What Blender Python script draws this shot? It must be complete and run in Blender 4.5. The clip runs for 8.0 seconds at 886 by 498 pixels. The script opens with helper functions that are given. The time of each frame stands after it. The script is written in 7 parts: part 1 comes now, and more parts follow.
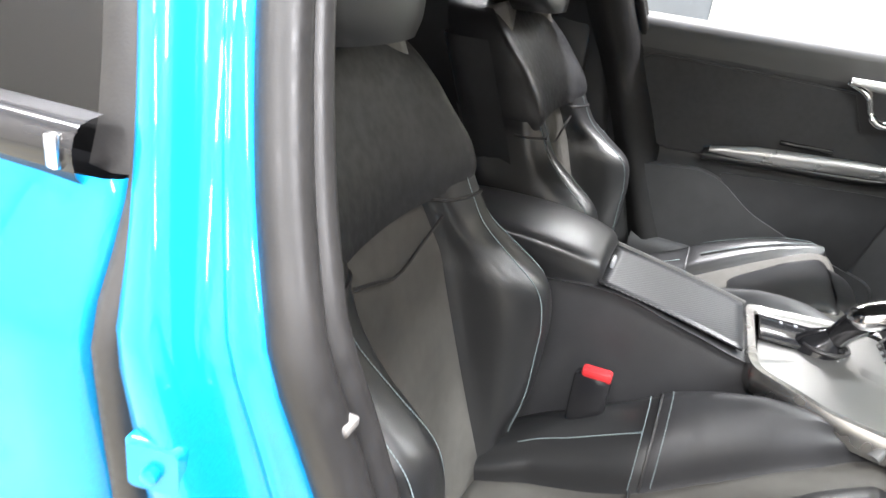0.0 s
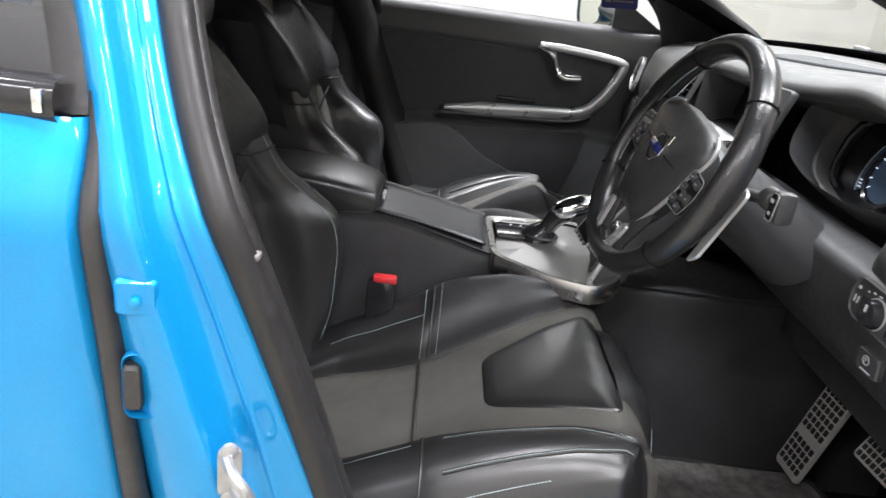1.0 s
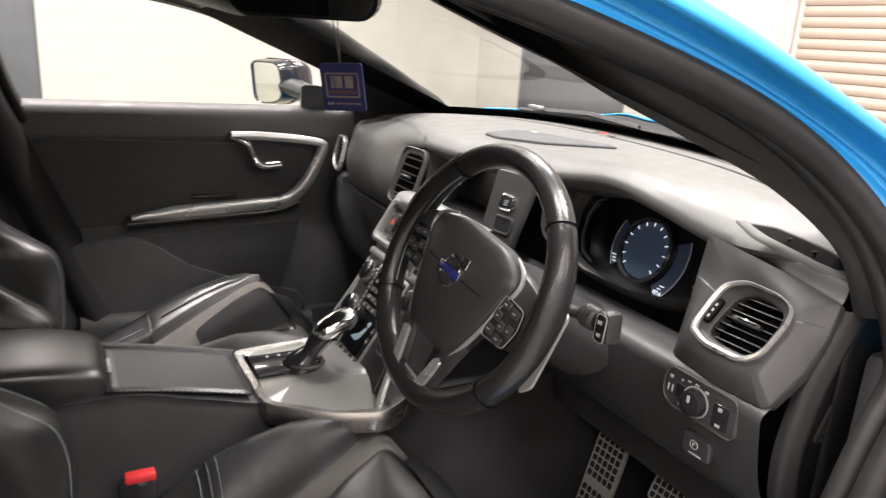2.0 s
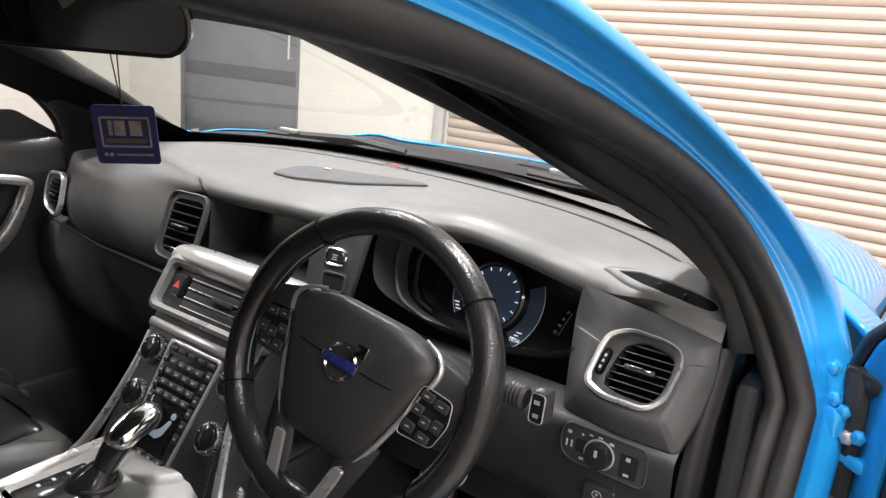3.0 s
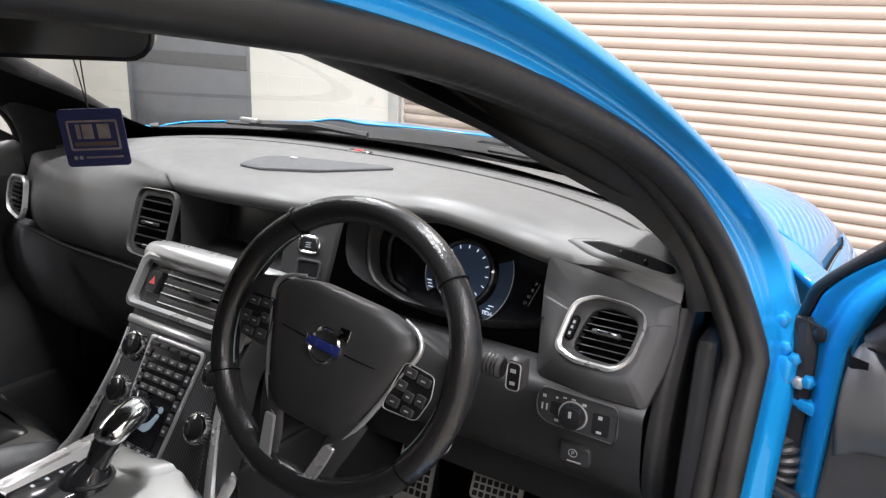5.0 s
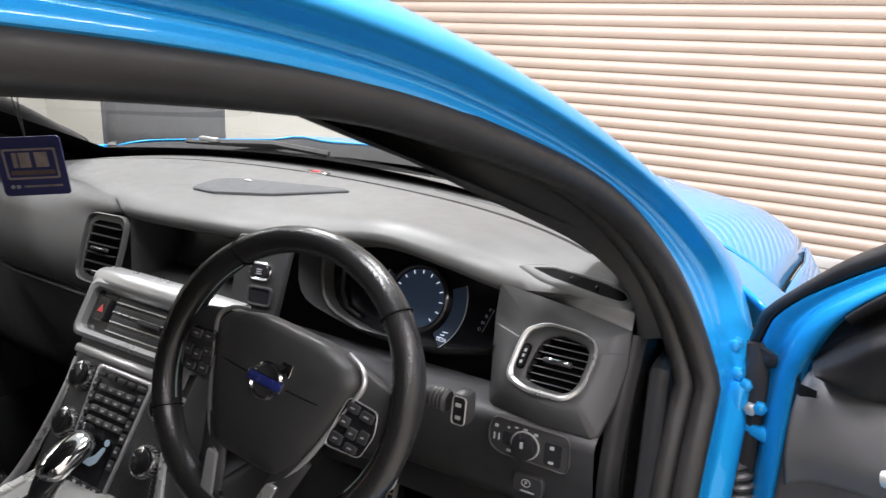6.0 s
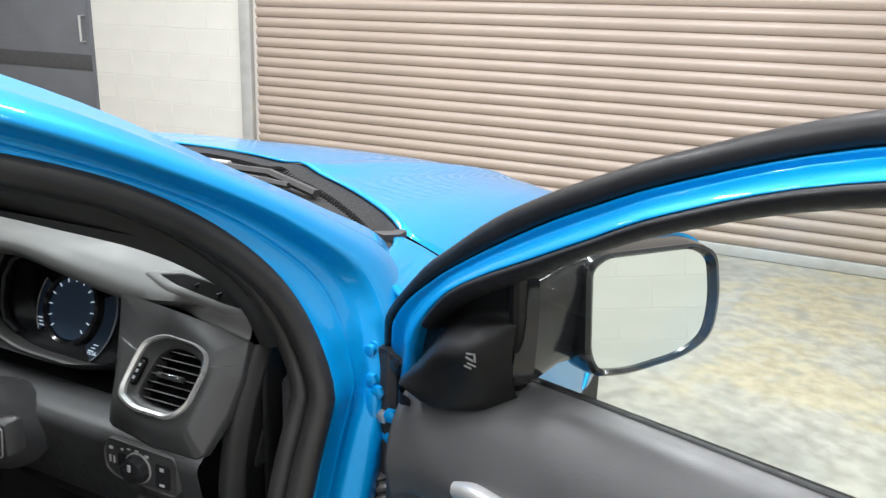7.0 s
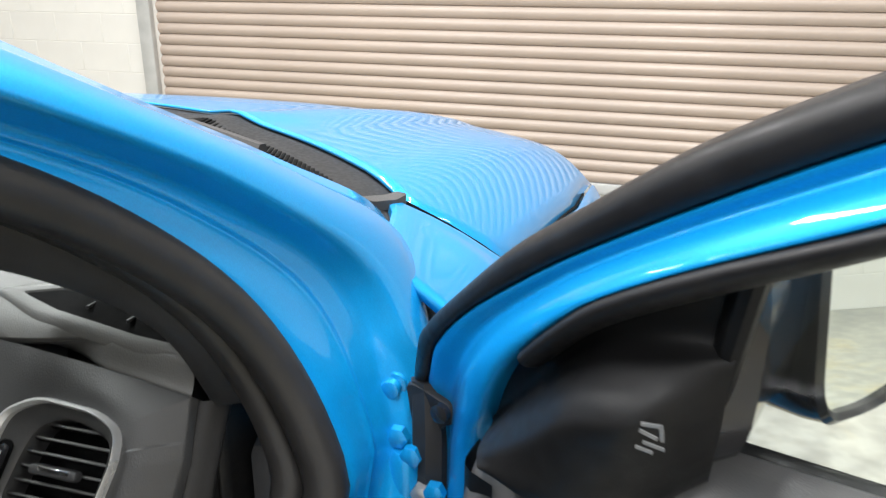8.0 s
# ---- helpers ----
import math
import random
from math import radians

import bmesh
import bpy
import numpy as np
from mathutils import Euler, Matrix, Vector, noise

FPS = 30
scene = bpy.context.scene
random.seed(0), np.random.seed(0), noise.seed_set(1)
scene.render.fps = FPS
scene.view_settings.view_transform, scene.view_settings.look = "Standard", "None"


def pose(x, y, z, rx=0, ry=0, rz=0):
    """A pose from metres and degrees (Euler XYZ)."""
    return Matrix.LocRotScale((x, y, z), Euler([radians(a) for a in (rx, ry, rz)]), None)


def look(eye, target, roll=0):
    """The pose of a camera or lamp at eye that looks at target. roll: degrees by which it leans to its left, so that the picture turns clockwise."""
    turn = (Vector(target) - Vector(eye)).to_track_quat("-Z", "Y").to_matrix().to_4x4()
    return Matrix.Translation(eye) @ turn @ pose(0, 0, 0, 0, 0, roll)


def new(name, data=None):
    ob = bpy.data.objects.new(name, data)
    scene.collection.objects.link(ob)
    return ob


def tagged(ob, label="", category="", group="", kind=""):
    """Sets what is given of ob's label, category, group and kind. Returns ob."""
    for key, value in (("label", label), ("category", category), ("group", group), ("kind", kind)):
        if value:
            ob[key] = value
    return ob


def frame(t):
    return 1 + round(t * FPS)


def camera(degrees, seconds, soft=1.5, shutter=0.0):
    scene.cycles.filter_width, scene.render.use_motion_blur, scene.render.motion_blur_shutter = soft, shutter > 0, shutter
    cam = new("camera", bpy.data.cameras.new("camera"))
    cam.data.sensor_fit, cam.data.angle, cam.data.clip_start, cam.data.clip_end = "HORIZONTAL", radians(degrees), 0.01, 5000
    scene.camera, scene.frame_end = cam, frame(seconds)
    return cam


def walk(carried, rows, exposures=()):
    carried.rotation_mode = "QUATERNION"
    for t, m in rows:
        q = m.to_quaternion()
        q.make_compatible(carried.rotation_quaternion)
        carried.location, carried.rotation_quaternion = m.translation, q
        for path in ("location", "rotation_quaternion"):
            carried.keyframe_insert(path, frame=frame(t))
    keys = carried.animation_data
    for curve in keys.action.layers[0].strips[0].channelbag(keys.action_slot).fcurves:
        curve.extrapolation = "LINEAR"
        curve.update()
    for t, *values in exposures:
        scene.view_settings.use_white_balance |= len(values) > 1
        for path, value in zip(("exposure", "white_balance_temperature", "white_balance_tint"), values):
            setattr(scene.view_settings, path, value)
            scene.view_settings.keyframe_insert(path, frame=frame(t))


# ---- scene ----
# -- path --
cam = camera(62.94, 8.0, 1.3, 0.15)
PATH = [
    (0.0, look((1.040, -0.559, 1.143), (-0.707, -1.140, 0.364), 7.73)),
    (0.5, look((1.230, -0.558, 1.149), (-0.578, -0.816, 0.333), 8.06)),
    (1.0, look((1.311, -0.553, 1.158), (-0.547, -0.492, 0.421), 7.44)),
    (1.5, look((1.250, -0.609, 1.199), (-0.603, -0.180, 0.580), 5.71)),
    (2.0, look((1.112, -0.669, 1.236), (-0.578, 0.245, 0.679), 3.64)),
    (2.2, look((1.020, -0.701, 1.254), (-0.520, 0.448, 0.699), 2.79)),
    (3.3, look((0.841, -0.794, 1.281), (-0.201, 0.837, 0.777), 5.26)),
    (3.5, look((0.835, -0.802, 1.284), (-0.196, 0.832, 0.767), 4.39)),
    (4.0, look((0.841, -0.809, 1.307), (-0.182, 0.821, 0.760), 2.77)),
    (4.5, look((0.856, -0.814, 1.295), (-0.151, 0.818, 0.726), 2.57)),
    (5.8, look((0.873, -0.806, 1.307), (-0.103, 0.850, 0.755), 2.16)),
    (6.0, look((0.886, -0.777, 1.316), (-0.069, 0.894, 0.773), 2.40)),
    (6.5, look((1.066, -0.675, 1.353), (0.203, 1.054, 0.841), 2.76)),
    (7.0, look((1.179, -0.557, 1.333), (0.401, 1.195, 0.765), 2.49)),
    (7.5, look((1.091, -0.460, 1.264), (0.443, 1.326, 0.637), 2.55)),
    (8.0, look((0.964, -0.308, 1.246), (0.395, 1.490, 0.581), 0.71)),
]
# -- end of path --
walk(cam, PATH, [(0, 1.42, 6450, 14), (0.5, 0.70, 6400, 16), (1, 0.37, 6400, 16), (1.5, 0.34, 6650, 17), (2, 0.34, 7100, 20), (3.5, 0.0, 6600, 18), (4.5, 0.04, 6500, 18), (6, 0.0, 6550, 18), (6.5, -0.3, 6350, 14), (7.5, -0.52, 6350, 10), (8, -0.36, 6550, 10)])

# ---------------------------------------------------------------- light
world = bpy.data.worlds.new("world")
scene.world = world
world.use_nodes = True
world.node_tree.nodes["Background"].inputs[0].default_value = (0.80, 0.88, 1.0, 1)
world.node_tree.nodes["Background"].inputs[1].default_value = 0.15


def strip_light(x, y, z, sx, sy, watts, color=(0.985, 0.995, 1.0)):
    data = bpy.data.lights.new("strip_light", "AREA")
    data.shape, data.size, data.size_y, data.energy, data.color = "RECTANGLE", sx, sy, watts, color
    ob = new("strip_light", data)
    ob.matrix_world = pose(x, y, z)
    return ob


LIGHTS = [(x, y) for y in (-3.4, -0.7, 1.9) for x in (-4.8, -1.6, 0.9, 4.0)]
for lx, ly in LIGHTS:
    strip_light(lx, ly, 4.02, 0.22, 1.7, 80 if lx < -4 else ((110 if ly == -0.7 else 75) if lx > 3 else (90 if ly < -3 else (190 if ly < 0 else 210))))

# ---------------------------------------------------------------- materials


def nodes_of(name):
    m = bpy.data.materials.new(name)
    m.use_nodes = True
    nt = m.node_tree
    return m, nt, nt.nodes["Principled BSDF"]


def link(nt, a, b):
    nt.links.new(a, b)


def tex(nt, kind, scale, detail=4.0, stretch=(1, 1, 1)):
    """A procedural texture on object coordinates, in metres."""
    co = nt.nodes.new("ShaderNodeTexCoord")
    mp = nt.nodes.new("ShaderNodeMapping")
    mp.inputs["Scale"].default_value = stretch
    link(nt, co.outputs["Object"], mp.inputs["Vector"])
    t = nt.nodes.new("ShaderNodeTex" + kind)
    t.inputs["Scale"].default_value = scale
    if kind == "Noise":
        t.inputs["Detail"].default_value = detail
    link(nt, mp.outputs["Vector"], t.inputs["Vector"])
    return t


def ramp(nt, fac, stops):
    r = nt.nodes.new("ShaderNodeValToRGB")
    e = r.color_ramp.elements
    e[0].position, e[0].color = stops[0][0], (*stops[0][1], 1)
    e[1].position, e[1].color = stops[-1][0], (*stops[-1][1], 1)
    for p, c in stops[1:-1]:
        k = e.new(p)
        k.color = (*c, 1)
    link(nt, fac, r.inputs[0])
    return r.outputs[0]


def bump(nt, b, height, strength, distance):
    n = nt.nodes.new("ShaderNodeBump")
    n.inputs["Strength"].default_value, n.inputs["Distance"].default_value = strength, distance
    link(nt, height, n.inputs["Height"])
    link(nt, n.outputs[0], b.inputs["Normal"])


def surface(name, color, rough=0.5, metal=0.0, var=0.15, scale=30.0, grain=0.0, grain_scale=600.0, grain_kind="Noise", coat=0.0, rough_var=0.08, spec=0.5):
    """A material with a large and a small variation of colour and gloss, and fine relief."""
    m, nt, b = nodes_of(name)
    n = tex(nt, "Noise", scale, 6)
    lo = tuple(max(0, c * (1 - var)) for c in color)
    hi = tuple(min(1, c * (1 + var)) for c in color)
    link(nt, ramp(nt, n.outputs[0], [(0.3, lo), (0.7, hi)]), b.inputs["Base Color"])
    n2 = tex(nt, "Noise", scale * 4.7, 3)
    mr = nt.nodes.new("ShaderNodeMapRange")
    mr.inputs["From Min"].default_value, mr.inputs["From Max"].default_value = 0.3, 0.7
    mr.inputs["To Min"].default_value, mr.inputs["To Max"].default_value = max(0.02, rough - rough_var), min(1, rough + rough_var)
    link(nt, n2.outputs[0], mr.inputs["Value"])
    link(nt, mr.outputs[0], b.inputs["Roughness"])
    b.inputs["Metallic"].default_value = metal
    b.inputs["Specular IOR Level"].default_value = spec
    b.inputs["Coat Weight"].default_value = coat
    b.inputs["Coat Roughness"].default_value = 0.03
    if grain:
        g = tex(nt, grain_kind, grain_scale)
        bump(nt, b, g.outputs[0], grain, 0.001)
    return m


def paint():
    """Bright blue metallic car paint under clear lacquer."""
    m, nt, b = nodes_of("blue_paint")
    n = tex(nt, "Noise", 900, 2)
    link(nt, ramp(nt, n.outputs[0], [(0.35, (0.001, 0.232, 0.545)), (0.65, (0.0015, 0.268, 0.61))]), b.inputs["Base Color"])
    b.inputs["Metallic"].default_value, b.inputs["Roughness"].default_value = 0.40, 0.42
    b.inputs["Coat Weight"].default_value, b.inputs["Coat Roughness"].default_value = 0.75, 0.03
    b.inputs["Specular IOR Level"].default_value = 0.2
    n2 = tex(nt, "Noise", 160, 2)
    bump(nt, b, n2.outputs[0], 0.02, 0.0004)
    return m


def glass(name, tint=(0.96, 0.99, 0.98), rough=0.0):
    """Thin clear sheet: lets light straight through and mirrors a little."""
    m, nt, b = nodes_of(name)
    out = nt.nodes["Material Output"]
    tr, gl, mix, lw, pw, ma = (nt.nodes.new("ShaderNode" + k) for k in ("BsdfTransparent", "BsdfGlossy", "MixShader", "LayerWeight", "Math", "Math"))
    tr.inputs[0].default_value = (*tint, 1)
    gl.inputs["Roughness"].default_value = rough
    pw.operation, pw.inputs[1].default_value = "POWER", 4.5
    ma.operation, ma.inputs[1].default_value, ma.inputs[2].default_value = "MULTIPLY_ADD", 0.40, 0.040
    lw.inputs[0].default_value = 0.5
    link(nt, lw.outputs["Facing"], pw.inputs[0])
    link(nt, pw.outputs[0], ma.inputs[0])
    link(nt, ma.outputs[0], mix.inputs[0])
    link(nt, tr.outputs[0], mix.inputs[1])
    link(nt, gl.outputs[0], mix.inputs[2])
    link(nt, mix.outputs[0], out.inputs[0])
    return m


def emitter(name, color, strength):
    m, nt, b = nodes_of(name)
    b.inputs["Base Color"].default_value = (*[c * 0.3 for c in color], 1)
    b.inputs["Emission Color"].default_value, b.inputs["Emission Strength"].default_value = (*color, 1), strength
    return m


def concrete():
    m, nt, b = nodes_of("worn_concrete")
    n = tex(nt, "Noise", 0.9, 8)
    n.inputs["Roughness"].default_value = 0.68
    base = ramp(nt, n.outputs[0], [(0.32, (0.27, 0.27, 0.25)), (0.5, (0.38, 0.37, 0.32)), (0.57, (0.43, 0.385, 0.27)), (0.7, (0.33, 0.33, 0.31))])
    n2 = tex(nt, "Noise", 14, 8)
    mixn = nt.nodes.new("ShaderNodeMix")
    mixn.data_type, mixn.blend_type = "RGBA", "MULTIPLY"
    mixn.inputs[0].default_value = 0.6
    link(nt, base, mixn.inputs[6])
    link(nt, ramp(nt, n2.outputs[0], [(0.35, (0.55, 0.55, 0.55)), (0.62, (1, 1, 1))]), mixn.inputs[7])
    link(nt, mixn.outputs[2], b.inputs["Base Color"])
    link(nt, ramp(nt, n2.outputs[0], [(0.3, (0.35,) * 3), (0.7, (0.6,) * 3)]), b.inputs["Roughness"])
    bump(nt, b, n2.outputs[0], 0.25, 0.002)
    return m


def carbon():
    """Fine diagonal woven inlay."""
    m, nt, b = nodes_of("woven_inlay")
    w = tex(nt, "Wave", 95, 0)
    w.wave_type, w.bands_direction = "BANDS", "DIAGONAL"
    link(nt, ramp(nt, w.outputs[0], [(0.3, (0.035, 0.036, 0.038)), (0.7, (0.10, 0.10, 0.105))]), b.inputs["Base Color"])
    b.inputs["Roughness"].default_value, b.inputs["Metallic"].default_value = 0.35, 0.5
    bump(nt, b, w.outputs[0], 0.2, 0.0005)
    return m


def leather(name, color, rough):
    """Smooth automotive leather: fine grain, soft sitting creases and polished patches."""
    m = surface(name, color, rough, var=0.04, scale=5, rough_var=0.02, spec=0.85)
    nt = m.node_tree
    b = nt.nodes["Principled BSDF"]
    fine, soft = tex(nt, "Voronoi", 850), tex(nt, "Noise", 7, 1)
    one, two = nt.nodes.new("ShaderNodeBump"), nt.nodes.new("ShaderNodeBump")
    one.inputs["Strength"].default_value, one.inputs["Distance"].default_value = 0.10, 0.004
    two.inputs["Strength"].default_value, two.inputs["Distance"].default_value = 0.10, 0.001
    link(nt, soft.outputs[0], one.inputs["Height"])
    link(nt, fine.outputs[0], two.inputs["Height"])
    link(nt, one.outputs[0], two.inputs["Normal"])
    link(nt, two.outputs[0], b.inputs["Normal"])
    return m


PAINT = paint()
GLOSS_RUBBER = surface("shiny_black_rubber", (0.010, 0.0095, 0.010), 0.46, var=0.2, scale=30, grain=0.06, grain_scale=300, spec=0.25)
BLACK_RUBBER = surface("black_rubber", (0.028, 0.027, 0.0275), 0.5, var=0.2, scale=40, grain=0.08, grain_scale=400)
SEAL = surface("door_seal_rubber", (0.016, 0.0152, 0.0151), 0.44, var=0.15, scale=25, grain=0.1, grain_scale=500, spec=0.4)
DASH = surface("soft_dash_plastic", (0.074, 0.073, 0.072), 0.46, var=0.03, scale=6, grain=0.10, grain_scale=900, grain_kind="Voronoi")
# DASH darkened for the shade on its front faces; other grey parts share it
DASH_SHADED = surface("shaded_dash_plastic", (0.038, 0.038, 0.039), 0.42, var=0.05, scale=8, grain=0.14, grain_scale=900, grain_kind="Voronoi")
DASH_DARK = surface("dark_lower_plastic", (0.042, 0.042, 0.044), 0.36, var=0.1, scale=20, grain=0.15, grain_scale=900, grain_kind="Voronoi", spec=0.35)
DOOR_TOP = surface("door_top_plastic", (0.062, 0.062, 0.064), 0.45, var=0.03, scale=6, grain=0.10, grain_scale=900, grain_kind="Voronoi")
DOOR_PLASTIC = surface("door_trim_plastic", (0.062, 0.062, 0.064), 0.46, var=0.08, scale=20, grain=0.15, grain_scale=900, grain_kind="Voronoi", spec=0.4)
# near-black that also puts the shade of wells, slots and gaps into colour
DEEP_DARK = surface("black_plastic_and_shade", (0.0028, 0.0028, 0.003), 0.7, var=0.2, scale=40, spec=0.05)
TRIM = surface("pillar_trim_plastic", (0.018, 0.0175, 0.018), 0.5, var=0.08, scale=18, grain=0.12, grain_scale=700, spec=0.3)
GLOSS_BLACK = surface("gloss_black", (0.018, 0.018, 0.020), 0.12, var=0.1, scale=10, rough_var=0.03)
SATIN = surface("satin_silver_trim", (0.64, 0.64, 0.64), 0.30, metal=0.65, var=0.04, scale=5, rough_var=0.04)
CHROME = surface("chrome", (0.80, 0.80, 0.80), 0.12, metal=1.0, var=0.03, scale=6, rough_var=0.03)
PEDAL = surface("pedal_alloy", (0.80, 0.78, 0.74), 0.38, metal=0.6, var=0.08, scale=80)
LEATHER = leather("black_leather", (0.021, 0.021, 0.022), 0.33)
GEAR_SATIN = surface("gear_satin_metal", (0.50, 0.49, 0.48), 0.27, metal=1.0, var=0.02, scale=4, rough_var=0.01)
GEAR_PLATE = surface("gear_plate_metal", (0.25, 0.247, 0.243), 0.34, metal=0.8, var=0.05, scale=6, rough_var=0.02)
BLACK_SUEDE = surface("black_suede", (0.028, 0.028, 0.030), 0.45, var=0.12, scale=16, grain=0.2, grain_scale=800, spec=0.4)
SUEDE = surface("charcoal_suede", (0.108, 0.103, 0.094), 0.44, var=0.14, scale=11, grain=0.18, grain_scale=800, spec=0.45)
WHEEL_LEATHER = surface("wheel_leather", (0.022, 0.022, 0.023), 0.25, var=0.03, scale=10, grain=0.22, grain_scale=420, grain_kind="Voronoi", rough_var=0.02)
STITCH = surface("pale_blue_thread", (0.26, 0.32, 0.33), 0.7, var=0.1, scale=200)
CARPET = surface("black_carpet", (0.014, 0.014, 0.0145), 0.95, var=0.35, scale=60, grain=0.8, grain_scale=900, spec=0.1)
MAT = surface("floor_mat_pile", (0.150, 0.143, 0.136), 0.95, var=0.4, scale=40, grain=0.8, grain_scale=800, spec=0.1)
HEADLINER = surface("headliner_cloth", (0.050, 0.049, 0.050), 0.9, var=0.1, scale=40, grain=0.3, grain_scale=900)
INLAY = carbon()
WINDSCREEN = glass("windscreen_glass", (0.88, 0.92, 0.90))
WINDOW = glass("window_glass", (0.90, 0.95, 0.93))
PRIVACY = glass("tinted_glass", (0.20, 0.20, 0.205), 0.3)
MIRROR = surface("mirror_silver", (0.90, 0.93, 0.90), 0.02, metal=1.0, var=0.0, rough_var=0.0)
WHITE_MARK = surface("white_marking", (0.42, 0.43, 0.45), 0.5, var=0.05)
RED = surface("red_plastic", (0.62, 0.035, 0.04), 0.35, var=0.1)
BLUE_MARK = surface("blue_enamel", (0.02, 0.03, 0.16), 0.25, var=0.1, coat=0.5)
CARD = surface("dark_blue_card", (0.045, 0.050, 0.165), 0.45, var=0.1, scale=40)
CARD_GREY = surface("printed_grey", (0.36, 0.30, 0.28), 0.6, var=0.25, scale=60)
WALL = surface("cream_painted_block", (0.55, 0.535, 0.50), 0.75, var=0.05, scale=3.0, grain=0.3, grain_scale=160)
SHUTTER = surface("cream_shutter_steel", (0.35, 0.285, 0.240), 0.45, var=0.05, scale=2.0)
DOOR_GREY = surface("dark_grey_door_paint", (0.115, 0.12, 0.135), 0.5, var=0.08, scale=4)
GREY_STEEL = surface("grey_steel_channel", (0.42, 0.42, 0.41), 0.45, metal=0.3, var=0.1, scale=8)
SIGN_BLUE = surface("blue_sign", (0.01, 0.33, 0.72), 0.4, var=0.03)
ORANGE = surface("orange_paint", (0.75, 0.30, 0.06), 0.5, var=0.05)
CEILING = surface("ceiling_sheet", (0.72, 0.72, 0.70), 0.8, var=0.05, scale=2)
SCUTTLE = surface("scuttle_plastic", (0.010, 0.010, 0.011), 0.6, var=0.15, scale=40, spec=0.25)
MIRROR_CORNER = surface("mirror_corner_plastic", (0.007, 0.007, 0.0075), 0.5, var=0.08, scale=18, grain=0.12, grain_scale=700, spec=0.2)
CONCRETE = concrete()
TYRE = surface("tyre_rubber", (0.02, 0.02, 0.02), 0.8, var=0.2, scale=50)
ALLOY = surface("alloy_rim", (0.55, 0.55, 0.56), 0.28, metal=0.9, var=0.05, scale=30)
SCREEN_GLOW = emitter("cluster_blue_glow", (0.10, 0.17, 0.29), 0.065)
SIDE_GLOW = emitter("side_display_glow", (0.05, 0.09, 0.16), 0.06)
TEXT_GLOW = emitter("cluster_white_glow", (0.75, 0.88, 1.0), 0.8)
SCREEN_OFF = surface("dark_display", (0.006, 0.006, 0.008), 0.18, var=0.1, rough_var=0.03)
STRAP = surface("grey_cast_metal", (0.40, 0.40, 0.40), 0.45, metal=0.8, var=0.1, scale=60)

# ---------------------------------------------------------------- building helpers
V = Vector
AT = {}


def thing(name, at, label, category, group="", kind=""):
    e = new(name)
    e.empty_display_size = 0.1
    e.location = at
    AT[e.name] = V(at)
    return tagged(e, label, category, group, kind)


def finish(bm, name, material, angle=38):
    bmesh.ops.remove_doubles(bm, verts=bm.verts, dist=1e-5)
    bmesh.ops.recalc_face_normals(bm, faces=bm.faces)
    for f in bm.faces:
        f.smooth = True
    lim = radians(angle)
    for e in bm.edges:
        e.smooth = not (len(e.link_faces) == 2 and e.calc_face_angle(0) > lim)
    me = bpy.data.meshes.new(name)
    bm.to_mesh(me)
    bm.free()
    for m in (material if isinstance(material, (list, tuple)) else [material]):
        me.materials.append(m)
    return me


def part(name, bm, material, parent=None, label="", thick=0.0, angle=38, bev=0.0):
    """Links a bmesh, built in world coordinates, as one mesh object under a thing or a part."""
    ob = new(name, finish(bm, name, material, angle))
    if parent is not None:
        ob.parent = parent
        if parent.name in AT:
            ob.matrix_parent_inverse = Matrix.Translation(-AT[parent.name])
    if thick:
        s = ob.modifiers.new("thickness", "SOLIDIFY")
        s.thickness, s.offset = abs(thick), (-1 if thick > 0 else 1)
    if bev:
        s = ob.modifiers.new("edge", "BEVEL")
        s.width, s.segments, s.limit_method, s.angle_limit = bev, 2, "ANGLE", radians(40)
    return tagged(ob, label)


def solo(name, bm, material, label, category, group="", kind="", **k):
    ob = part(name, bm, material, None, label, **k)
    return tagged(ob, label, category, group, kind)


def smooth_line(pts, n, closed=False):
    """n points along a Catmull-Rom curve through pts."""
    p = [V(q) for q in pts]
    m = len(p)
    segs = m if closed else m - 1
    out = []
    for i in range(n):
        s = i * segs / (n if closed else n - 1)
        k = min(int(s), segs - 1)
        f = s - k
        if closed:
            a, b, c, d = (p[(k + j) % m] for j in (-1, 0, 1, 2))
        else:
            b, c = p[k], p[k + 1]
            a = p[k - 1] if k else b * 2 - c
            d = p[k + 2] if k + 2 < m else c * 2 - b
        out.append(0.5 * ((2 * b) + (c - a) * f + (2 * a - 5 * b + 4 * c - d) * f * f + (3 * b - a - 3 * c + d) * f ** 3))
    return out


def skin(rows, bm=None, closed=False, around=False, caps=False):
    """Faces between rows of points. closed: the rows are rings; around: last row joins the first."""
    bm = bm or bmesh.new()
    vs = [[bm.verts.new(p) for p in r] for r in rows]
    n = len(rows[0])
    for i in range(len(vs) if around else len(vs) - 1):
        a, b = vs[i], vs[(i + 1) % len(vs)]
        for j in range(n if closed else n - 1):
            k = (j + 1) % n
            try:
                bm.faces.new((a[j], a[k], b[k], b[j]))
            except ValueError:
                pass
    if caps:
        for r in (vs[0], vs[-1]):
            try:
                bm.faces.new(r)
            except ValueError:
                pass
    return bm


def surf(grid, nu, nv, bm=None, closed=False):
    """A smooth surface through a coarse grid of points."""
    rows = [smooth_line(r, nv, closed) for r in grid]
    cols = [smooth_line([r[j] for r in rows], nu) for j in range(nv)]
    return skin([[cols[j][i] for j in range(nv)] for i in range(nu)], bm, closed)


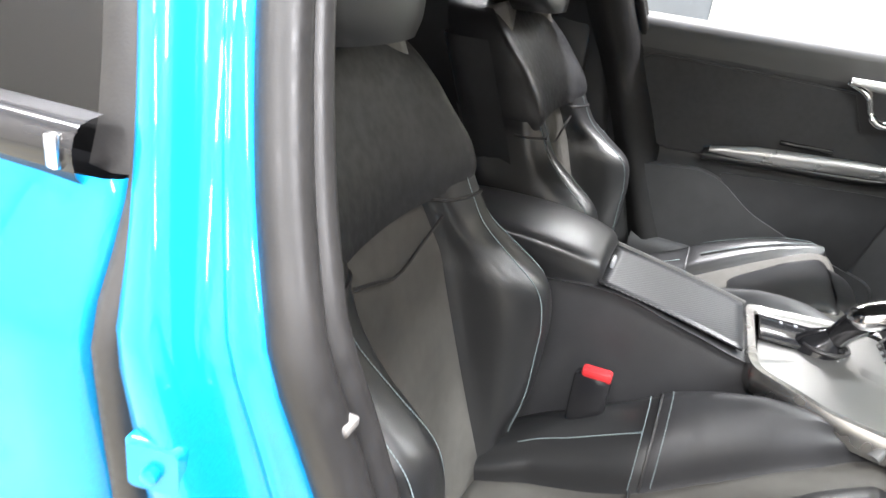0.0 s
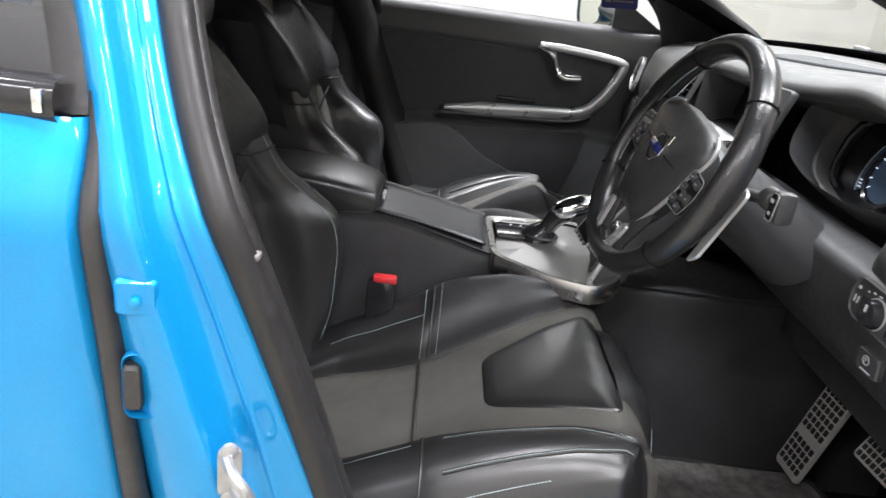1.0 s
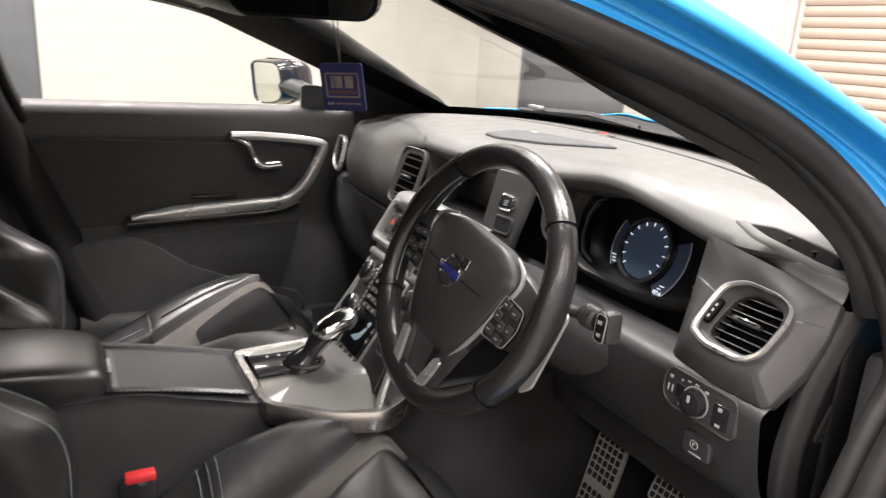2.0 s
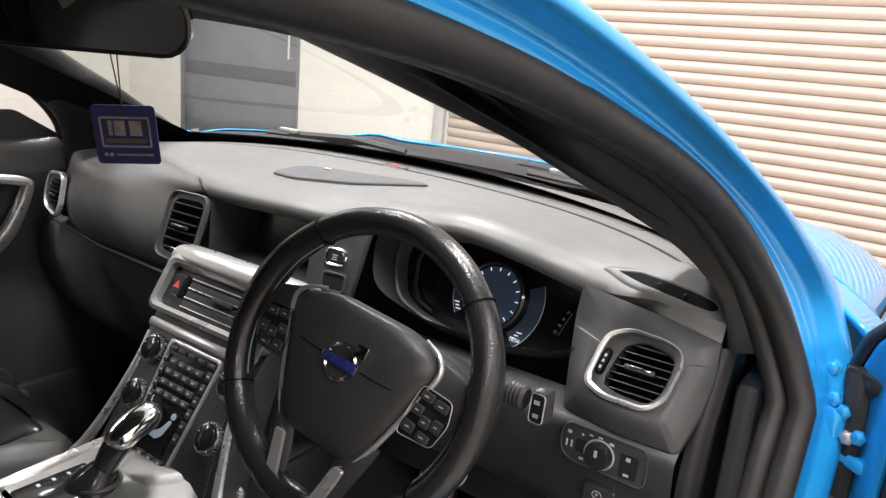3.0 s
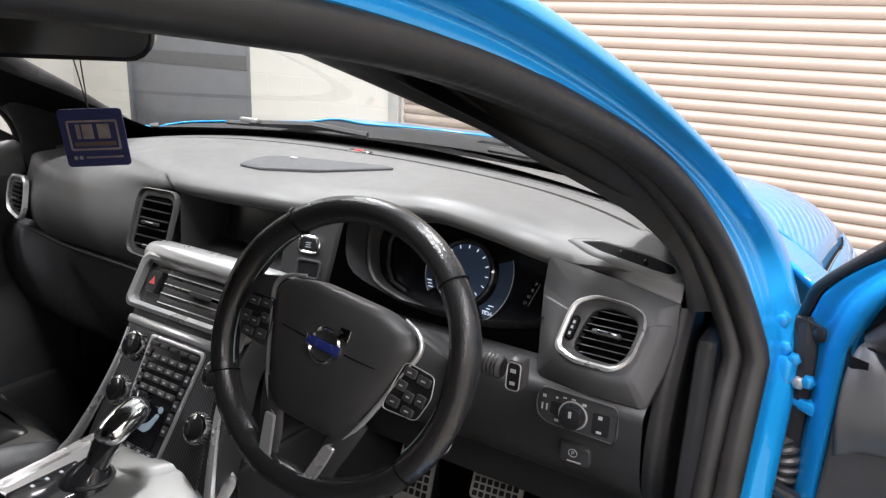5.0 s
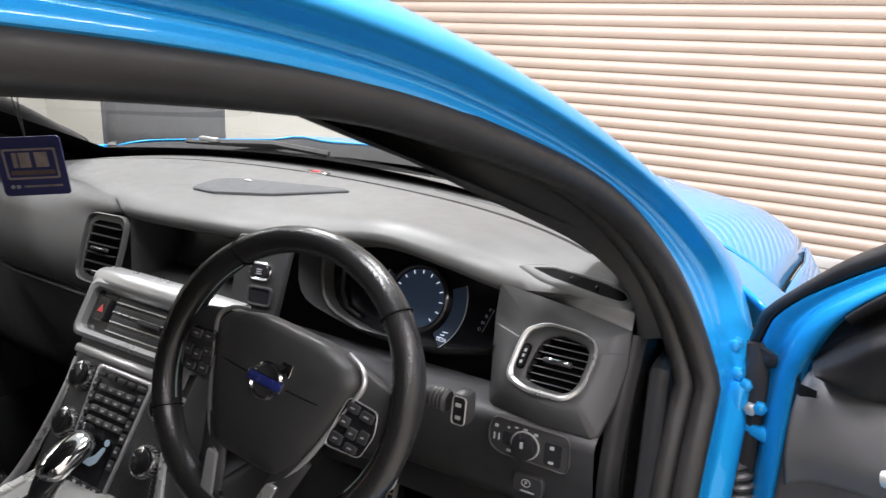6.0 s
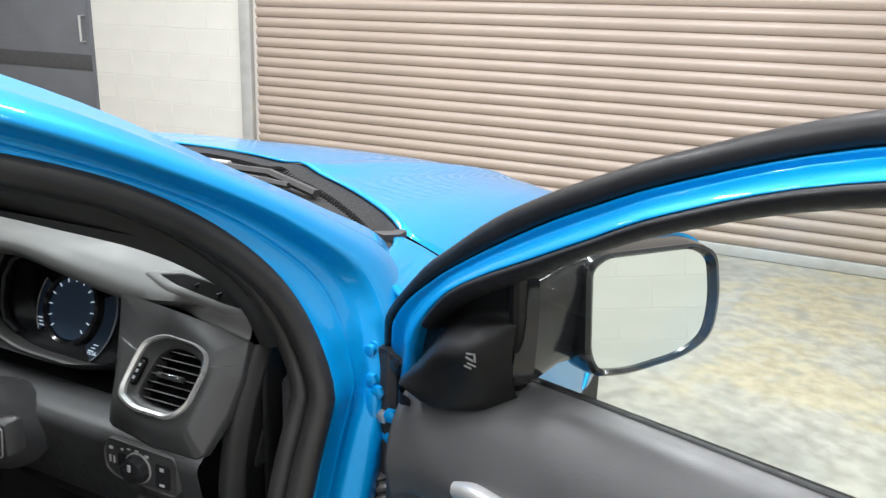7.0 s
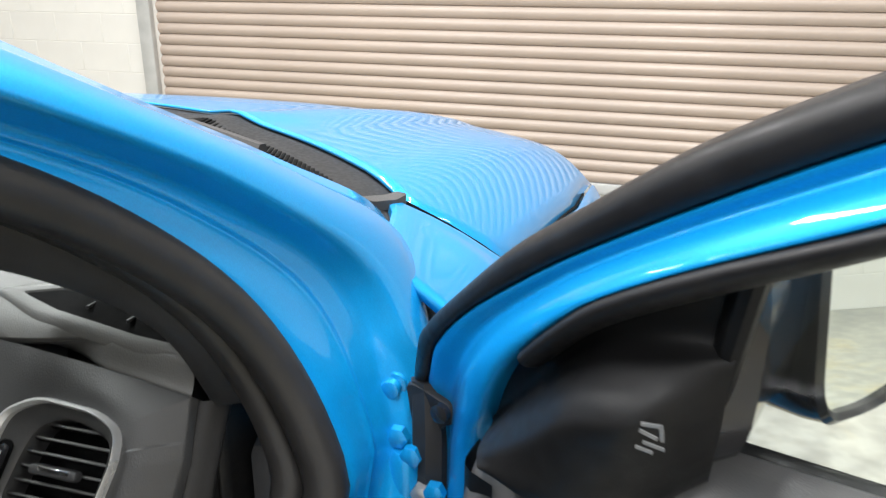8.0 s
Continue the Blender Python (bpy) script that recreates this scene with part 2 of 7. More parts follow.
def tube(path, radius, n=8, bm=None, closed=False, flat=1.0, up=None):
    """A round (or flattened) bar along a line; radius is a number or one for each point."""
    path = [V(p) for p in path]
    rows = []
    m = len(path)
    last = None
    for i, p in enumerate(path):
        if closed:
            t = path[(i + 1) % m] - path[i - 1]
        else:
            t = path[min(i + 1, m - 1)] - path[max(i - 1, 0)]
        t.normalize()
        ref = V(up) if up is not None else (last if last is not None else (V((0, 0, 1)) if abs(t.z) < 0.9 else V((1, 0, 0))))
        s = t.cross(ref)
        if s.length < 1e-6:
            s = t.orthogonal()
        s.normalize()
        w = s.cross(t).normalized()
        last = w
        r = radius[i] if isinstance(radius, (list, tuple)) else radius
        rows.append([p + s * (r * math.cos(2 * math.pi * k / n)) + w * (r * flat * math.sin(2 * math.pi * k / n)) for k in range(n)])
    return skin(rows, bm, closed=True, around=closed, caps=not closed)


def box(cx, cy, cz, sx, sy, sz, bevel=0.0, m=None, bm=None, seg=2):
    """A box by centre and size, with rounded edges, laid by the pose m."""
    b = bmesh.new()
    bmesh.ops.create_cube(b, size=1.0)
    bmesh.ops.scale(b, vec=(sx, sy, sz), verts=b.verts)
    if bevel:
        bmesh.ops.bevel(b, geom=b.edges[:], offset=min(bevel, 0.49 * min(sx, sy, sz)), segments=seg, affect="EDGES", profile=0.5)
    bmesh.ops.transform(b, matrix=(m or Matrix()) @ Matrix.Translation((cx, cy, cz)), verts=b.verts)
    return join(b, bm)


def join(b, bm):
    if bm is None:
        return b
    me = bpy.data.meshes.new("tmp")
    b.to_mesh(me)
    b.free()
    bm.from_mesh(me)
    bpy.data.meshes.remove(me)
    return bm


def round_rect(w, h, r, n=5):
    """Outline of a rounded rectangle in two dimensions, anticlockwise."""
    pts = []
    for cx, cy, a in ((w / 2 - r, h / 2 - r, 0), (-w / 2 + r, h / 2 - r, 90), (-w / 2 + r, -h / 2 + r, 180), (w / 2 - r, -h / 2 + r, 270)):
        for k in range(n):
            t = radians(a + 90 * k / (n - 1))
            pts.append((cx + r * math.cos(t), cy + r * math.sin(t)))
    return pts


def round_poly(corners, r, n=4):
    """Outline of a polygon with rounded corners; r is a number or one for each corner."""
    out, m = [], len(corners)
    for i in range(m):
        p = V(corners[i]).to_2d()
        a, b = V(corners[i - 1]).to_2d(), V(corners[(i + 1) % m]).to_2d()
        q = r[i] if isinstance(r, (list, tuple)) else r
        da, db = (a - p), (b - p)
        q = min(q, 0.45 * da.length, 0.45 * db.length)
        s, e = p + da.normalized() * q, p + db.normalized() * q
        for k in range(n):
            f = k / (n - 1)
            out.append(tuple((s * (1 - f) + p * f) * (1 - f) + (p * (1 - f) + e * f) * f))
    return out


def plate(outline, depth, m=None, bevel=0.0, bm=None):
    """A flat piece of that outline in its own x and y, depth thick towards +z, with a chamfered front, laid by the pose m."""
    m = m or Matrix()
    c = V((sum(p[0] for p in outline) / len(outline), sum(p[1] for p in outline) / len(outline)))
    rows = [[m @ V((x, y, 0)) for x, y in outline], [m @ V((x, y, depth - bevel)) for x, y in outline]]
    if bevel:
        size = max((V(p) - c).length for p in outline)
        k = 1 - bevel / size
        rows.append([m @ V((c.x + (x - c.x) * k, c.y + (y - c.y) * k, depth)) for x, y in outline])
    return skin(rows, bm, closed=True, caps=True)


def ring(outline, inner, depth, m=None, bm=None, crown=0.0):
    """A frame between two outlines of as many points, depth thick towards +z; crown: rounded over by so much."""
    m = m or Matrix()
    mid = [((a[0] + b[0]) / 2, (a[1] + b[1]) / 2) for a, b in zip(outline, inner)]
    rows = [[m @ V((x, y, 0)) for x, y in outline], [m @ V((x, y, depth)) for x, y in outline], [m @ V((x, y, depth + crown)) for x, y in mid],
            [m @ V((x, y, depth)) for x, y in inner], [m @ V((x, y, 0)) for x, y in inner]]
    return skin(rows, bm, closed=True)


def lathe(profile, m=None, n=24, bm=None):
    """A body turned round z from (radius, height) pairs."""
    m = m or Matrix()
    rows = [[m @ V((r * math.cos(2 * math.pi * k / n), r * math.sin(2 * math.pi * k / n), z)) for k in range(n)] for r, z in profile]
    return skin(rows, bm, closed=True, caps=True)


def interp(pts, t):
    for (a, b), (c, d) in zip(pts, pts[1:]):
        if t <= c:
            f = max(0.0, (t - a) / (c - a))
            return b + (d - b) * f
    return pts[-1][1]


def frame_at(at, right, up):
    """A pose whose x runs along right, y along up, and z towards the viewer of that face."""
    x = V(right).normalized()
    y = (V(up) - x * V(up).dot(x)).normalized()
    z = x.cross(y)
    m = Matrix((x, y, z)).transposed().to_4x4()
    m.translation = at
    return m

# ---------------------------------------------------------------- the workshop
WY = 4.40          # face of the front wall
WX = -7.6          # face of the side wall beyond the passenger side
SH0, SH1, SHZ = -2.80, 3.6, 3.6   # roller shutter opening
DR0, DR1, DRZ = -6.55, -4.62, 2.1  # grey double-width door in the front wall

solo("floor", box(-1.05, 0.0, -0.1, 13.3, 9.2, 0.2), CONCRETE, "worn bare concrete workshop floor with ochre stains", "floor", kind="structure")
solo("ceiling", box(-1.05, 0.0, 4.2, 13.3, 9.2, 0.1), CEILING, "pale workshop ceiling sheeting", "ceiling", kind="structure")
bm = box((WX + DR0) / 2 - 0.1, WY + 0.1, 2.075, DR0 - WX + 0.2, 0.2, 4.15)
box((DR0 + DR1) / 2, WY + 0.1, (DRZ + 4.15) / 2, DR1 - DR0, 0.2, 4.15 - DRZ, bm=bm)
box((DR1 + SH0) / 2, WY + 0.1, 2.075, SH0 - DR1, 0.2, 4.15, bm=bm)
box((SH0 + SH1) / 2, WY + 0.1, (SHZ + 4.15) / 2, SH1 - SH0, 0.2, 4.15 - SHZ, bm=bm)
box((SH1 + 5.6) / 2, WY + 0.1, 2.075, 5.6 - SH1, 0.2, 4.15, bm=bm)
wall_north = solo("wall_north", bm, WALL, "cream painted blockwork wall with a wide roller shutter", "wall", kind="structure")
SW0, SW1, SWZ = -2.6, -0.80, 2.25   # dark doorway in the side wall
bm = box(WX - 0.1, (SW0 - 4.6) / 2, 2.075, 0.2, SW0 + 4.6, 4.15)
box(WX - 0.1, (SW0 + SW1) / 2, (SWZ + 4.15) / 2, 0.2, SW1 - SW0, 4.15 - SWZ, bm=bm)
box(WX - 0.1, (SW1 + WY) / 2, 2.075, 0.2, WY - SW1, 4.15, bm=bm)
wall_west = solo("wall_west", bm, WALL, "cream painted blockwork side wall with a dark door", "wall", kind="structure")
solo("wall_south", box(-1.05, -4.7, 2.075, 13.3, 0.2, 4.15), WALL, "cream painted blockwork rear wall", "wall", kind="structure")
wall_east = solo("wall_east", box(5.5, -0.05, 2.075, 0.2, 8.9, 4.15), WALL, "cream painted blockwork wall", "wall", kind="structure")


def shutter():
    """Roller shutter: a column of curved slats in two side channels, with a bottom bar."""
    t = thing("roller_shutter", ((SH0 + SH1) / 2, WY, 0), "closed cream steel roller shutter with curved horizontal slats", "shutter")
    pitch, y0 = 0.0785, WY + 0.05
    prof = [(0.0, 0.0), (-0.010, 0.012), (-0.017, 0.030), (-0.018, 0.042), (-0.012, 0.058), (0.0, 0.068), (0.009, 0.0735), (0.0, pitch)]
    rows = [[V((x, y0 + a, b)) for a, b in prof] for x in (SH0, SH1)]
    mesh = finish(skin(rows), "slat", SHUTTER, 60)
    n = int((SHZ - 0.08) / pitch) + 1
    for i in range(n):
        ob = new("slat", mesh)
        ob.parent = t
        ob.matrix_parent_inverse = Matrix.Translation(-AT[t.name])
        ob.location = (0, 0.0015 * math.sin(i * 2.1), 0.08 + i * pitch)
    part("bottom_bar", box((SH0 + SH1) / 2, y0, 0.04, SH1 - SH0, 0.035, 0.075, 0.006), GREY_STEEL, t, "grey bottom bar on the floor")
    for x in (SH0 - 0.05, SH1 + 0.05):
        part("side_channel", box(x, WY - 0.025, SHZ / 2, 0.11, 0.05, SHZ, 0.004), GREY_STEEL, t, "grey steel side channel")


shutter()


def wall_door():
    w = DR1 - DR0
    t = thing("door_1", ((DR0 + DR1) / 2, WY, 0), "closed dark grey door with a round blue sign", "door", kind="structure")
    part("door_leaf", box(DR0 + w / 2, WY + 0.05, DRZ / 2, w - 0.06, 0.05, DRZ - 0.04, 0.004), DOOR_GREY, t)
    part("door_band", box(DR0 + w / 2, WY + 0.02, 0.94, w - 0.12, 0.012, 0.14, 0.003), surface("darker_grey_band", (0.05, 0.05, 0.055), 0.5), t, "darker grey band across the door")
    for x in (DR0 + 0.02, DR1 - 0.02):
        part("door_jamb", box(x, WY + 0.04, DRZ / 2, 0.04, 0.1, DRZ, 0.003), DOOR_GREY, t)
    part("pull_handle", tube([(DR1 - 0.13, WY + 0.02, 1.13), (DR1 - 0.13, WY - 0.03, 1.13), (DR1 - 0.13, WY - 0.03, 1.36), (DR1 - 0.13, WY + 0.02, 1.36)], 0.011, 8), SATIN, t, "upright steel pull handle")
    s = part("round_sign", lathe([(0.36, 0), (0.36, 0.006)], frame_at((-5.47, WY + 0.018, 1.90), (1, 0, 0), (0, 0, 1)), 40), SIGN_BLUE, t, "round blue notice with a white line")
    part("sign_line", box(-5.47, WY + 0.008, 1.72, 0.22, 0.004, 0.03), WHITE_MARK, s)


wall_door()
t = thing("door_2", (WX, (SW0 + SW1) / 2, 0), "dark grey closed door under an orange lintel", "door", kind="structure")
part("door_leaf", box(WX - 0.06, (SW0 + SW1) / 2, SWZ / 2 - 0.2, 0.05, SW1 - SW0 - 0.02, SWZ - 0.42, 0.004), DOOR_GREY, t)
part("lintel", box(WX - 0.02, (SW0 + SW1) / 2, SWZ - 0.2, 0.06, SW1 - SW0, 0.36, 0.004), ORANGE, t, "orange lintel panel")
for k, (lx, ly) in enumerate(LIGHTS):
    t = thing("ceiling_light", (lx, ly, 4.15), "long white batten light on the ceiling", "ceiling light", group="ceiling lights")
    part("housing", box(lx, ly, 4.095, 0.26, 1.74, 0.10, 0.01), CEILING, t)


def block_wall(parent, origin, along, n, rows_n, stand):
    """Painted blocks standing a little proud of a wall, laid in stretcher bond with narrow joints."""
    bw, bh = 0.44, 0.215
    mesh = {}
    for r in range(rows_n):
        x = 0.0
        k = 0
        while x < n - 0.02:
            w = min(n - x, bw if (k or r % 2 == 0) else bw / 2)
            key = round(w, 3)
            if key not in mesh:
                mesh[key] = finish(box(0, 0, 0, key - 0.005, 0.012, bh - 0.005, 0.002, seg=1), "block", WALL)
            ob = new("block", mesh[key])
            ob.parent = parent
            p = V(origin) + V(along) * (x + w / 2) + V((0, 0, bh * (r + 0.5)))
            ob.matrix_basis = frame_at(tuple(p - V(stand) * 0.0042), along, (0, 0, 1)) @ pose(0, 0, 0, -90)
            x += w
            k += 1


block_wall(wall_north, (DR1 + 0.02, WY, 0), (1, 0, 0), SH0 - 0.11 - DR1 - 0.02, 15, (0, -1, 0))
block_wall(wall_north, (WX + 0.02, WY, 0), (1, 0, 0), DR0 - WX - 0.04, 14, (0, -1, 0))
block_wall(wall_east, (5.4, -2.2, 0), (0, 1, 0), 4.4, 15, (-1, 0, 0))
block_wall(wall_west, (WX, SW1 + 0.02, 0), (0, 1, 0), 3.96, 15, (1, 0, 0))

# ---------------------------------------------------------------- the car's shell
car = thing("car", (0, 0.6, 0), "bright blue estate car with its driver's door wide open", "car")


def side_x(z):
    """How far out the body side lies at that height."""
    return 0.79 - 0.45 * max(0.0, z - 0.95) - 0.05 * max(0.0, 0.7 - z)


# the edge of the door opening where paint meets seal (y, z), round the opening from the hinge pillar's foot over the roof to the middle pillar's foot
OPENING = [(-0.10, 0.50), (-0.03, 0.74), (0.012, 0.865), (0.055, 0.965), (0.045, 1.055), (-0.015, 1.130), (-0.11, 1.190), (-0.25, 1.243), (-0.42, 1.290), (-0.60, 1.315), (-0.74, 1.315), (-0.792, 1.27), (-0.793, 1.16), (-0.757, 1.03), (-0.700, 0.90), (-0.646, 0.76), (-0.59, 0.60), (-0.53, 0.46)]
# the outer rim of the painted frame: windscreen side, roof side and the edge of the rear door
RIM = [(0.06, 0.50), (0.11, 0.74), (0.16, 0.865), (0.215, 0.965), (0.250, 1.050), (0.14, 1.125), (0.02, 1.188), (-0.15, 1.268), (-0.36, 1.335), (-0.60, 1.375), (-0.80, 1.375), (-0.885, 1.29), (-0.862, 1.16), (-0.820, 1.03), (-0.800, 0.90), (-0.780, 0.76), (-0.760, 0.60), (-0.735, 0.46)]


FRAME_LINE = smooth_line([(1.25, -0.035, 0), (1.0, 0.0, 0), (0.93, 0.012, 0), (0.75, 0.026, 0), (0.56, 0.030, 0), (0.47, 0.026, 0), (0.41, 0.014, 0), (0.36, 0.005, 0), (0.26, 0.001, 0), (0.215, 0.0025, 0), (0.17, 0.001, 0), (0.0, 0.0, 0), (-0.04, -0.015, 0), (-0.05, -0.05, 0)], 52)


def side_frame(sign, parent):
    """The painted frame round one front door opening: outer face, crest and the step down to the seal."""
    n = 110
    q = smooth_line([(0, y, z) for y, z in OPENING], n)
    o = smooth_line([(0, y, z) for y, z in RIM], n)
    rows = []
    for a, b in zip(q, o):
        r = []
        for f, out, _ in FRAME_LINE:
            p = a.lerp(b, f)
            r.append(V((sign * (side_x(p.z) + out), p.y, p.z)))
        rows.append(r)
    part("side_frame", skin(rows), PAINT, parent, "bright blue painted door frame and pillars")
    seal = [V((sign * (side_x(p.z) - 0.012), p.y, p.z)) + (a - b).normalized() * 0.011 for p, a, b in zip(q, q, o)]
    part("door_seal", tube(seal, 0.0150, 10), SEAL, parent, "dark rubber door seal")
    seal2 = [V((sign * (side_x(p.z) - 0.038), p.y, p.z)) + (a - b).normalized() * 0.012 for p, a, b in zip(q, q, o)]
    part("inner_seal", tube(seal2, 0.012, 10), SEAL, parent, "black inner seal lip")
    return q, o


Q, O = side_frame(1, car)
side_frame(-1, car)


# inner edge of the driver's pillar cover, with the place on the door opening beside it
DRIVER_PILLAR = [((0.690, 0.050, 0.990), (0.054, 0.985)), ((0.682, 0.025, 1.045), (0.047, 1.040)), ((0.664, -0.005, 1.081), (0.020, 1.090)), ((0.641, -0.064, 1.121), (-0.030, 1.143)), ((0.616, -0.149, 1.161), (-0.110, 1.190)),
                 ((0.590, -0.218, 1.193), (-0.190, 1.222)), ((0.556, -0.255, 1.218), (-0.260, 1.246)), ((0.510, -0.285, 1.238), (-0.330, 1.268)), ((0.450, -0.312, 1.262), (-0.420, 1.290)), ((0.360, -0.325, 1.290), (-0.520, 1.310))]


def pillar_trims(sign):
    """Dark plastic covers inside the pillars, from the seal to the glass."""
    q = smooth_line([(0, y, z) for y, z in OPENING], 110)
    o = smooth_line([(0, y, z) for y, z in RIM], 110)
    rows = []
    for i in range(16, 62):
        a, b = q[i], o[i]
        d = (b - a)
        out = []
        w = min(1.0, max(0.0, (0.02 - a.y) / 0.10))
        wide = 1.06 + 0.65 * min(1.0, max(0.0, (-0.14 - a.y) / 0.25)) ** 1.3
        line = ((-0.12, -0.040), (-0.17, -0.065 * wide), (-0.08, -0.105 * wide), (0.25, -0.125 * wide), (0.62, -0.130 * wide), (1.0, -0.112 * wide), (1.2, -0.06 * wide))
        for f, x in line:
            p = a + d * f
            out.append(V((sign * (side_x(p.z) + x * (0.80 + 0.20 * w)), p.y, p.z)))
        rows.append(out)
    if sign > 0:
        rows = []
        for (x, y, z), (oy, oz) in DRIVER_PILLAR:
            e, g = V((x, y, z)), V((side_x(oz) - 0.022, oy, oz))
            m = e.lerp(g, 0.5) + V((-0.001, -0.003, 0.004))
            rows.append([e + V((0.03, 0.035, 0.034)), e + V((0.004, 0.012, 0.010)), e, e.lerp(m, 0.35) + V((-0.004, -0.004, -0.004)), m, m.lerp(g, 0.6) + V((-0.008, -0.003, -0.004)), g, g + V((0.02, 0, 0))])
    part("pillar_trim", surf(rows[::3] if sign < 0 else rows, 46, 20), TRIM, car, "dark grey windscreen pillar cover")
    rows = []
    for i in range(72, 110):
        a, b = q[i], o[i]
        d = (b - a).normalized() * 0.10
        rows.append([V((sign * (side_x((a + d * f).z) + x), (a + d * f).y, (a + d * f).z)) for f, x in ((-0.02, -0.040), (-0.0, -0.07), (0.2, -0.10), (0.6, -0.12), (1.0, -0.10))])
    part("middle_pillar_trim", surf(rows[::4] + [rows[-1]], 36, 14), TRIM, car, "dark middle pillar cover")


pillar_trims(1)
pillar_trims(-1)

rows = [[V((-(side_x(z) - 0.055 - dx), y0 + 0.30 * max(0, 0.9 - z), z)) for y0, dx in ((-0.79, 0.0), (-0.83, 0.02), (-0.91, 0.02), (-0.98, 0.0))] for z in (0.42, 0.6, 0.8, 1.0, 1.15, 1.30)]
part("belt_pillar_cover", surf(rows, 20, 12), DASH_DARK, car, "black inner cover of the middle pillar")
# roof, headliner
ROOF = [[V((x, y, 1.405 + crown - 0.085 * (abs(x) / 0.62) ** 2.6)) for x in (-0.60, -0.5, -0.3, 0, 0.3, 0.5, 0.60)] for y, crown in ((-0.25, -0.070), (-0.40, -0.022), (-0.7, 0.005), (-1.2, 0.0), (-1.8, -0.02), (-2.4, -0.06))]
part("roof", surf(ROOF, 30, 24), PAINT, car)
LIN = [[V((p.x * 0.97, p.y, p.z - 0.035)) for p in r] for r in ROOF]
part("headliner", surf(LIN, 24, 20), HEADLINER, car, "dark cloth headliner")

# the header trim above the windscreen


def header_z(x):
    return 1.312 - 0.03 * abs(x) - 0.06 * x * x


rows = [[V((x, -0.20 - 0.10 * (x / 0.6) ** 2 + dy, header_z(x) + dz)) for dy, dz in ((0.02, 0.030), (-0.02, 0.004), (-0.05, 0.0), (-0.09, 0.018))] for x in [-0.47 + 0.94 * k / 28 for k in range(29)]]
part("header_trim", surf(rows, 58, 10), TRIM, car, "dark trim along the windscreen's top")
# windscreen: from the scuttle to the roof's front edge
SCREEN = [[V((x * (0.725 - 0.155 * f) / 0.74, 0.44 - 0.70 * f - (0.18 - 0.05 * f) * (x / 0.74) ** 2, 1.045 + 0.285 * f - (0.03 + 0.03 * f) * (x / 0.74) ** 2)) for x in (-0.74, -0.5, -0.25, 0, 0.25, 0.5, 0.74)] for f in (0, 0.25, 0.5, 0.75, 1.0)]
ws = part("windscreen", surf(SCREEN, 16, 24), WINDSCREEN, car, "clear windscreen")
# added black sheet that closes the open gap below the glass
part("screen_foot_blank", surf([[p + V((0, 0.0, 0.006 - 0.09 * f)) + V((0, 0.10 * f, 0)) for p in SCREEN[0]] for f in (0.0, 0.5, 1.0)], 6, 30), DEEP_DARK, car, "added black sheet closing the gap under the windscreen")
low = [[p.lerp(q, f) + V((0, -0.002, -0.004)) for p, q in zip(SCREEN[0], SCREEN[1])] for f in (0.0, 0.4, 0.74)]
part("screen_band", surf(low, 6, 30), GLOSS_BLACK, ws, "black printed band along the glass")


for sx in (1, -1):
    lines = [[p + V((0, -0.003, -0.007)) for p in (smooth_line(r, 24)[:4] if sx < 0 else smooth_line(r, 60)[-4:])] for r in SCREEN]
    cols = [smooth_line([r[j] for r in lines], 24) for j in range(4)]
    part("screen_edge", skin([list(r) for r in zip(*cols)]), DEEP_DARK, ws, "black printed band at the glass edge")


for s in (1, -1):
    wedge = [(0.758, 1.046), (0.768, 1.022), (0.782, 0.990), (0.771, 0.984), (0.763, 1.010)]
    part("wing_gap_rubber", plate(round_poly([(s * x, z) for x, z in wedge], 0.003), 0.012, Matrix(((1, 0, 0, 0), (0, 0, -1, 0.196), (0, 1, 0, 0), (0, 0, 0, 1)))), TRIM, car, "black rubber wedge behind the wing")


# bonnet, wings and front
def hood_z(x, y):
    f = (y - 0.40) / 1.40
    return 1.096 - 0.085 * f - 0.125 * f * f - (0.036 + 0.035 * f) * abs(x / 0.66) ** 2.4 - 0.055 * (max(0.0, abs(x) - 0.64) / 0.15) ** 2


def hood_point(u, v):
    """u from -1 to 1 across, v from 0 at the windscreen to 1 at the nose."""
    y0 = 0.70 - 0.34 * abs(u) ** 2.0
    y1 = 1.80 - 0.24 * abs(u) ** 3
    y = y0 + (y1 - y0) * v
    x = u * (0.712 + 0.100 * min(1.0, v / 0.055) ** 0.75 - 0.06 * max(0.0, v - 0.5))
    crease = 0.010 * math.exp(-((abs(u) - 0.48) / 0.06) ** 2)
    return V((x, y, hood_z(x, y) + crease - 0.10 * max(0, v - 0.86) ** 1.6 * 6))


part("bonnet", skin([[hood_point(-1 + 2 * i / 60, j / 40) for i in range(61)] for j in [0, 0.3, 0.7, 1.2, 1.8] + list(range(2, 41))]), PAINT, car, thick=0.004)


for s in (1, -1):
    part("bonnet_gap", tube([hood_point(s, v) + V((0, 0, 0.0005)) for v in [k / 60 for k in range(40)]], 0.0024, 6), DEEP_DARK, car, "dark gap beside the bonnet")


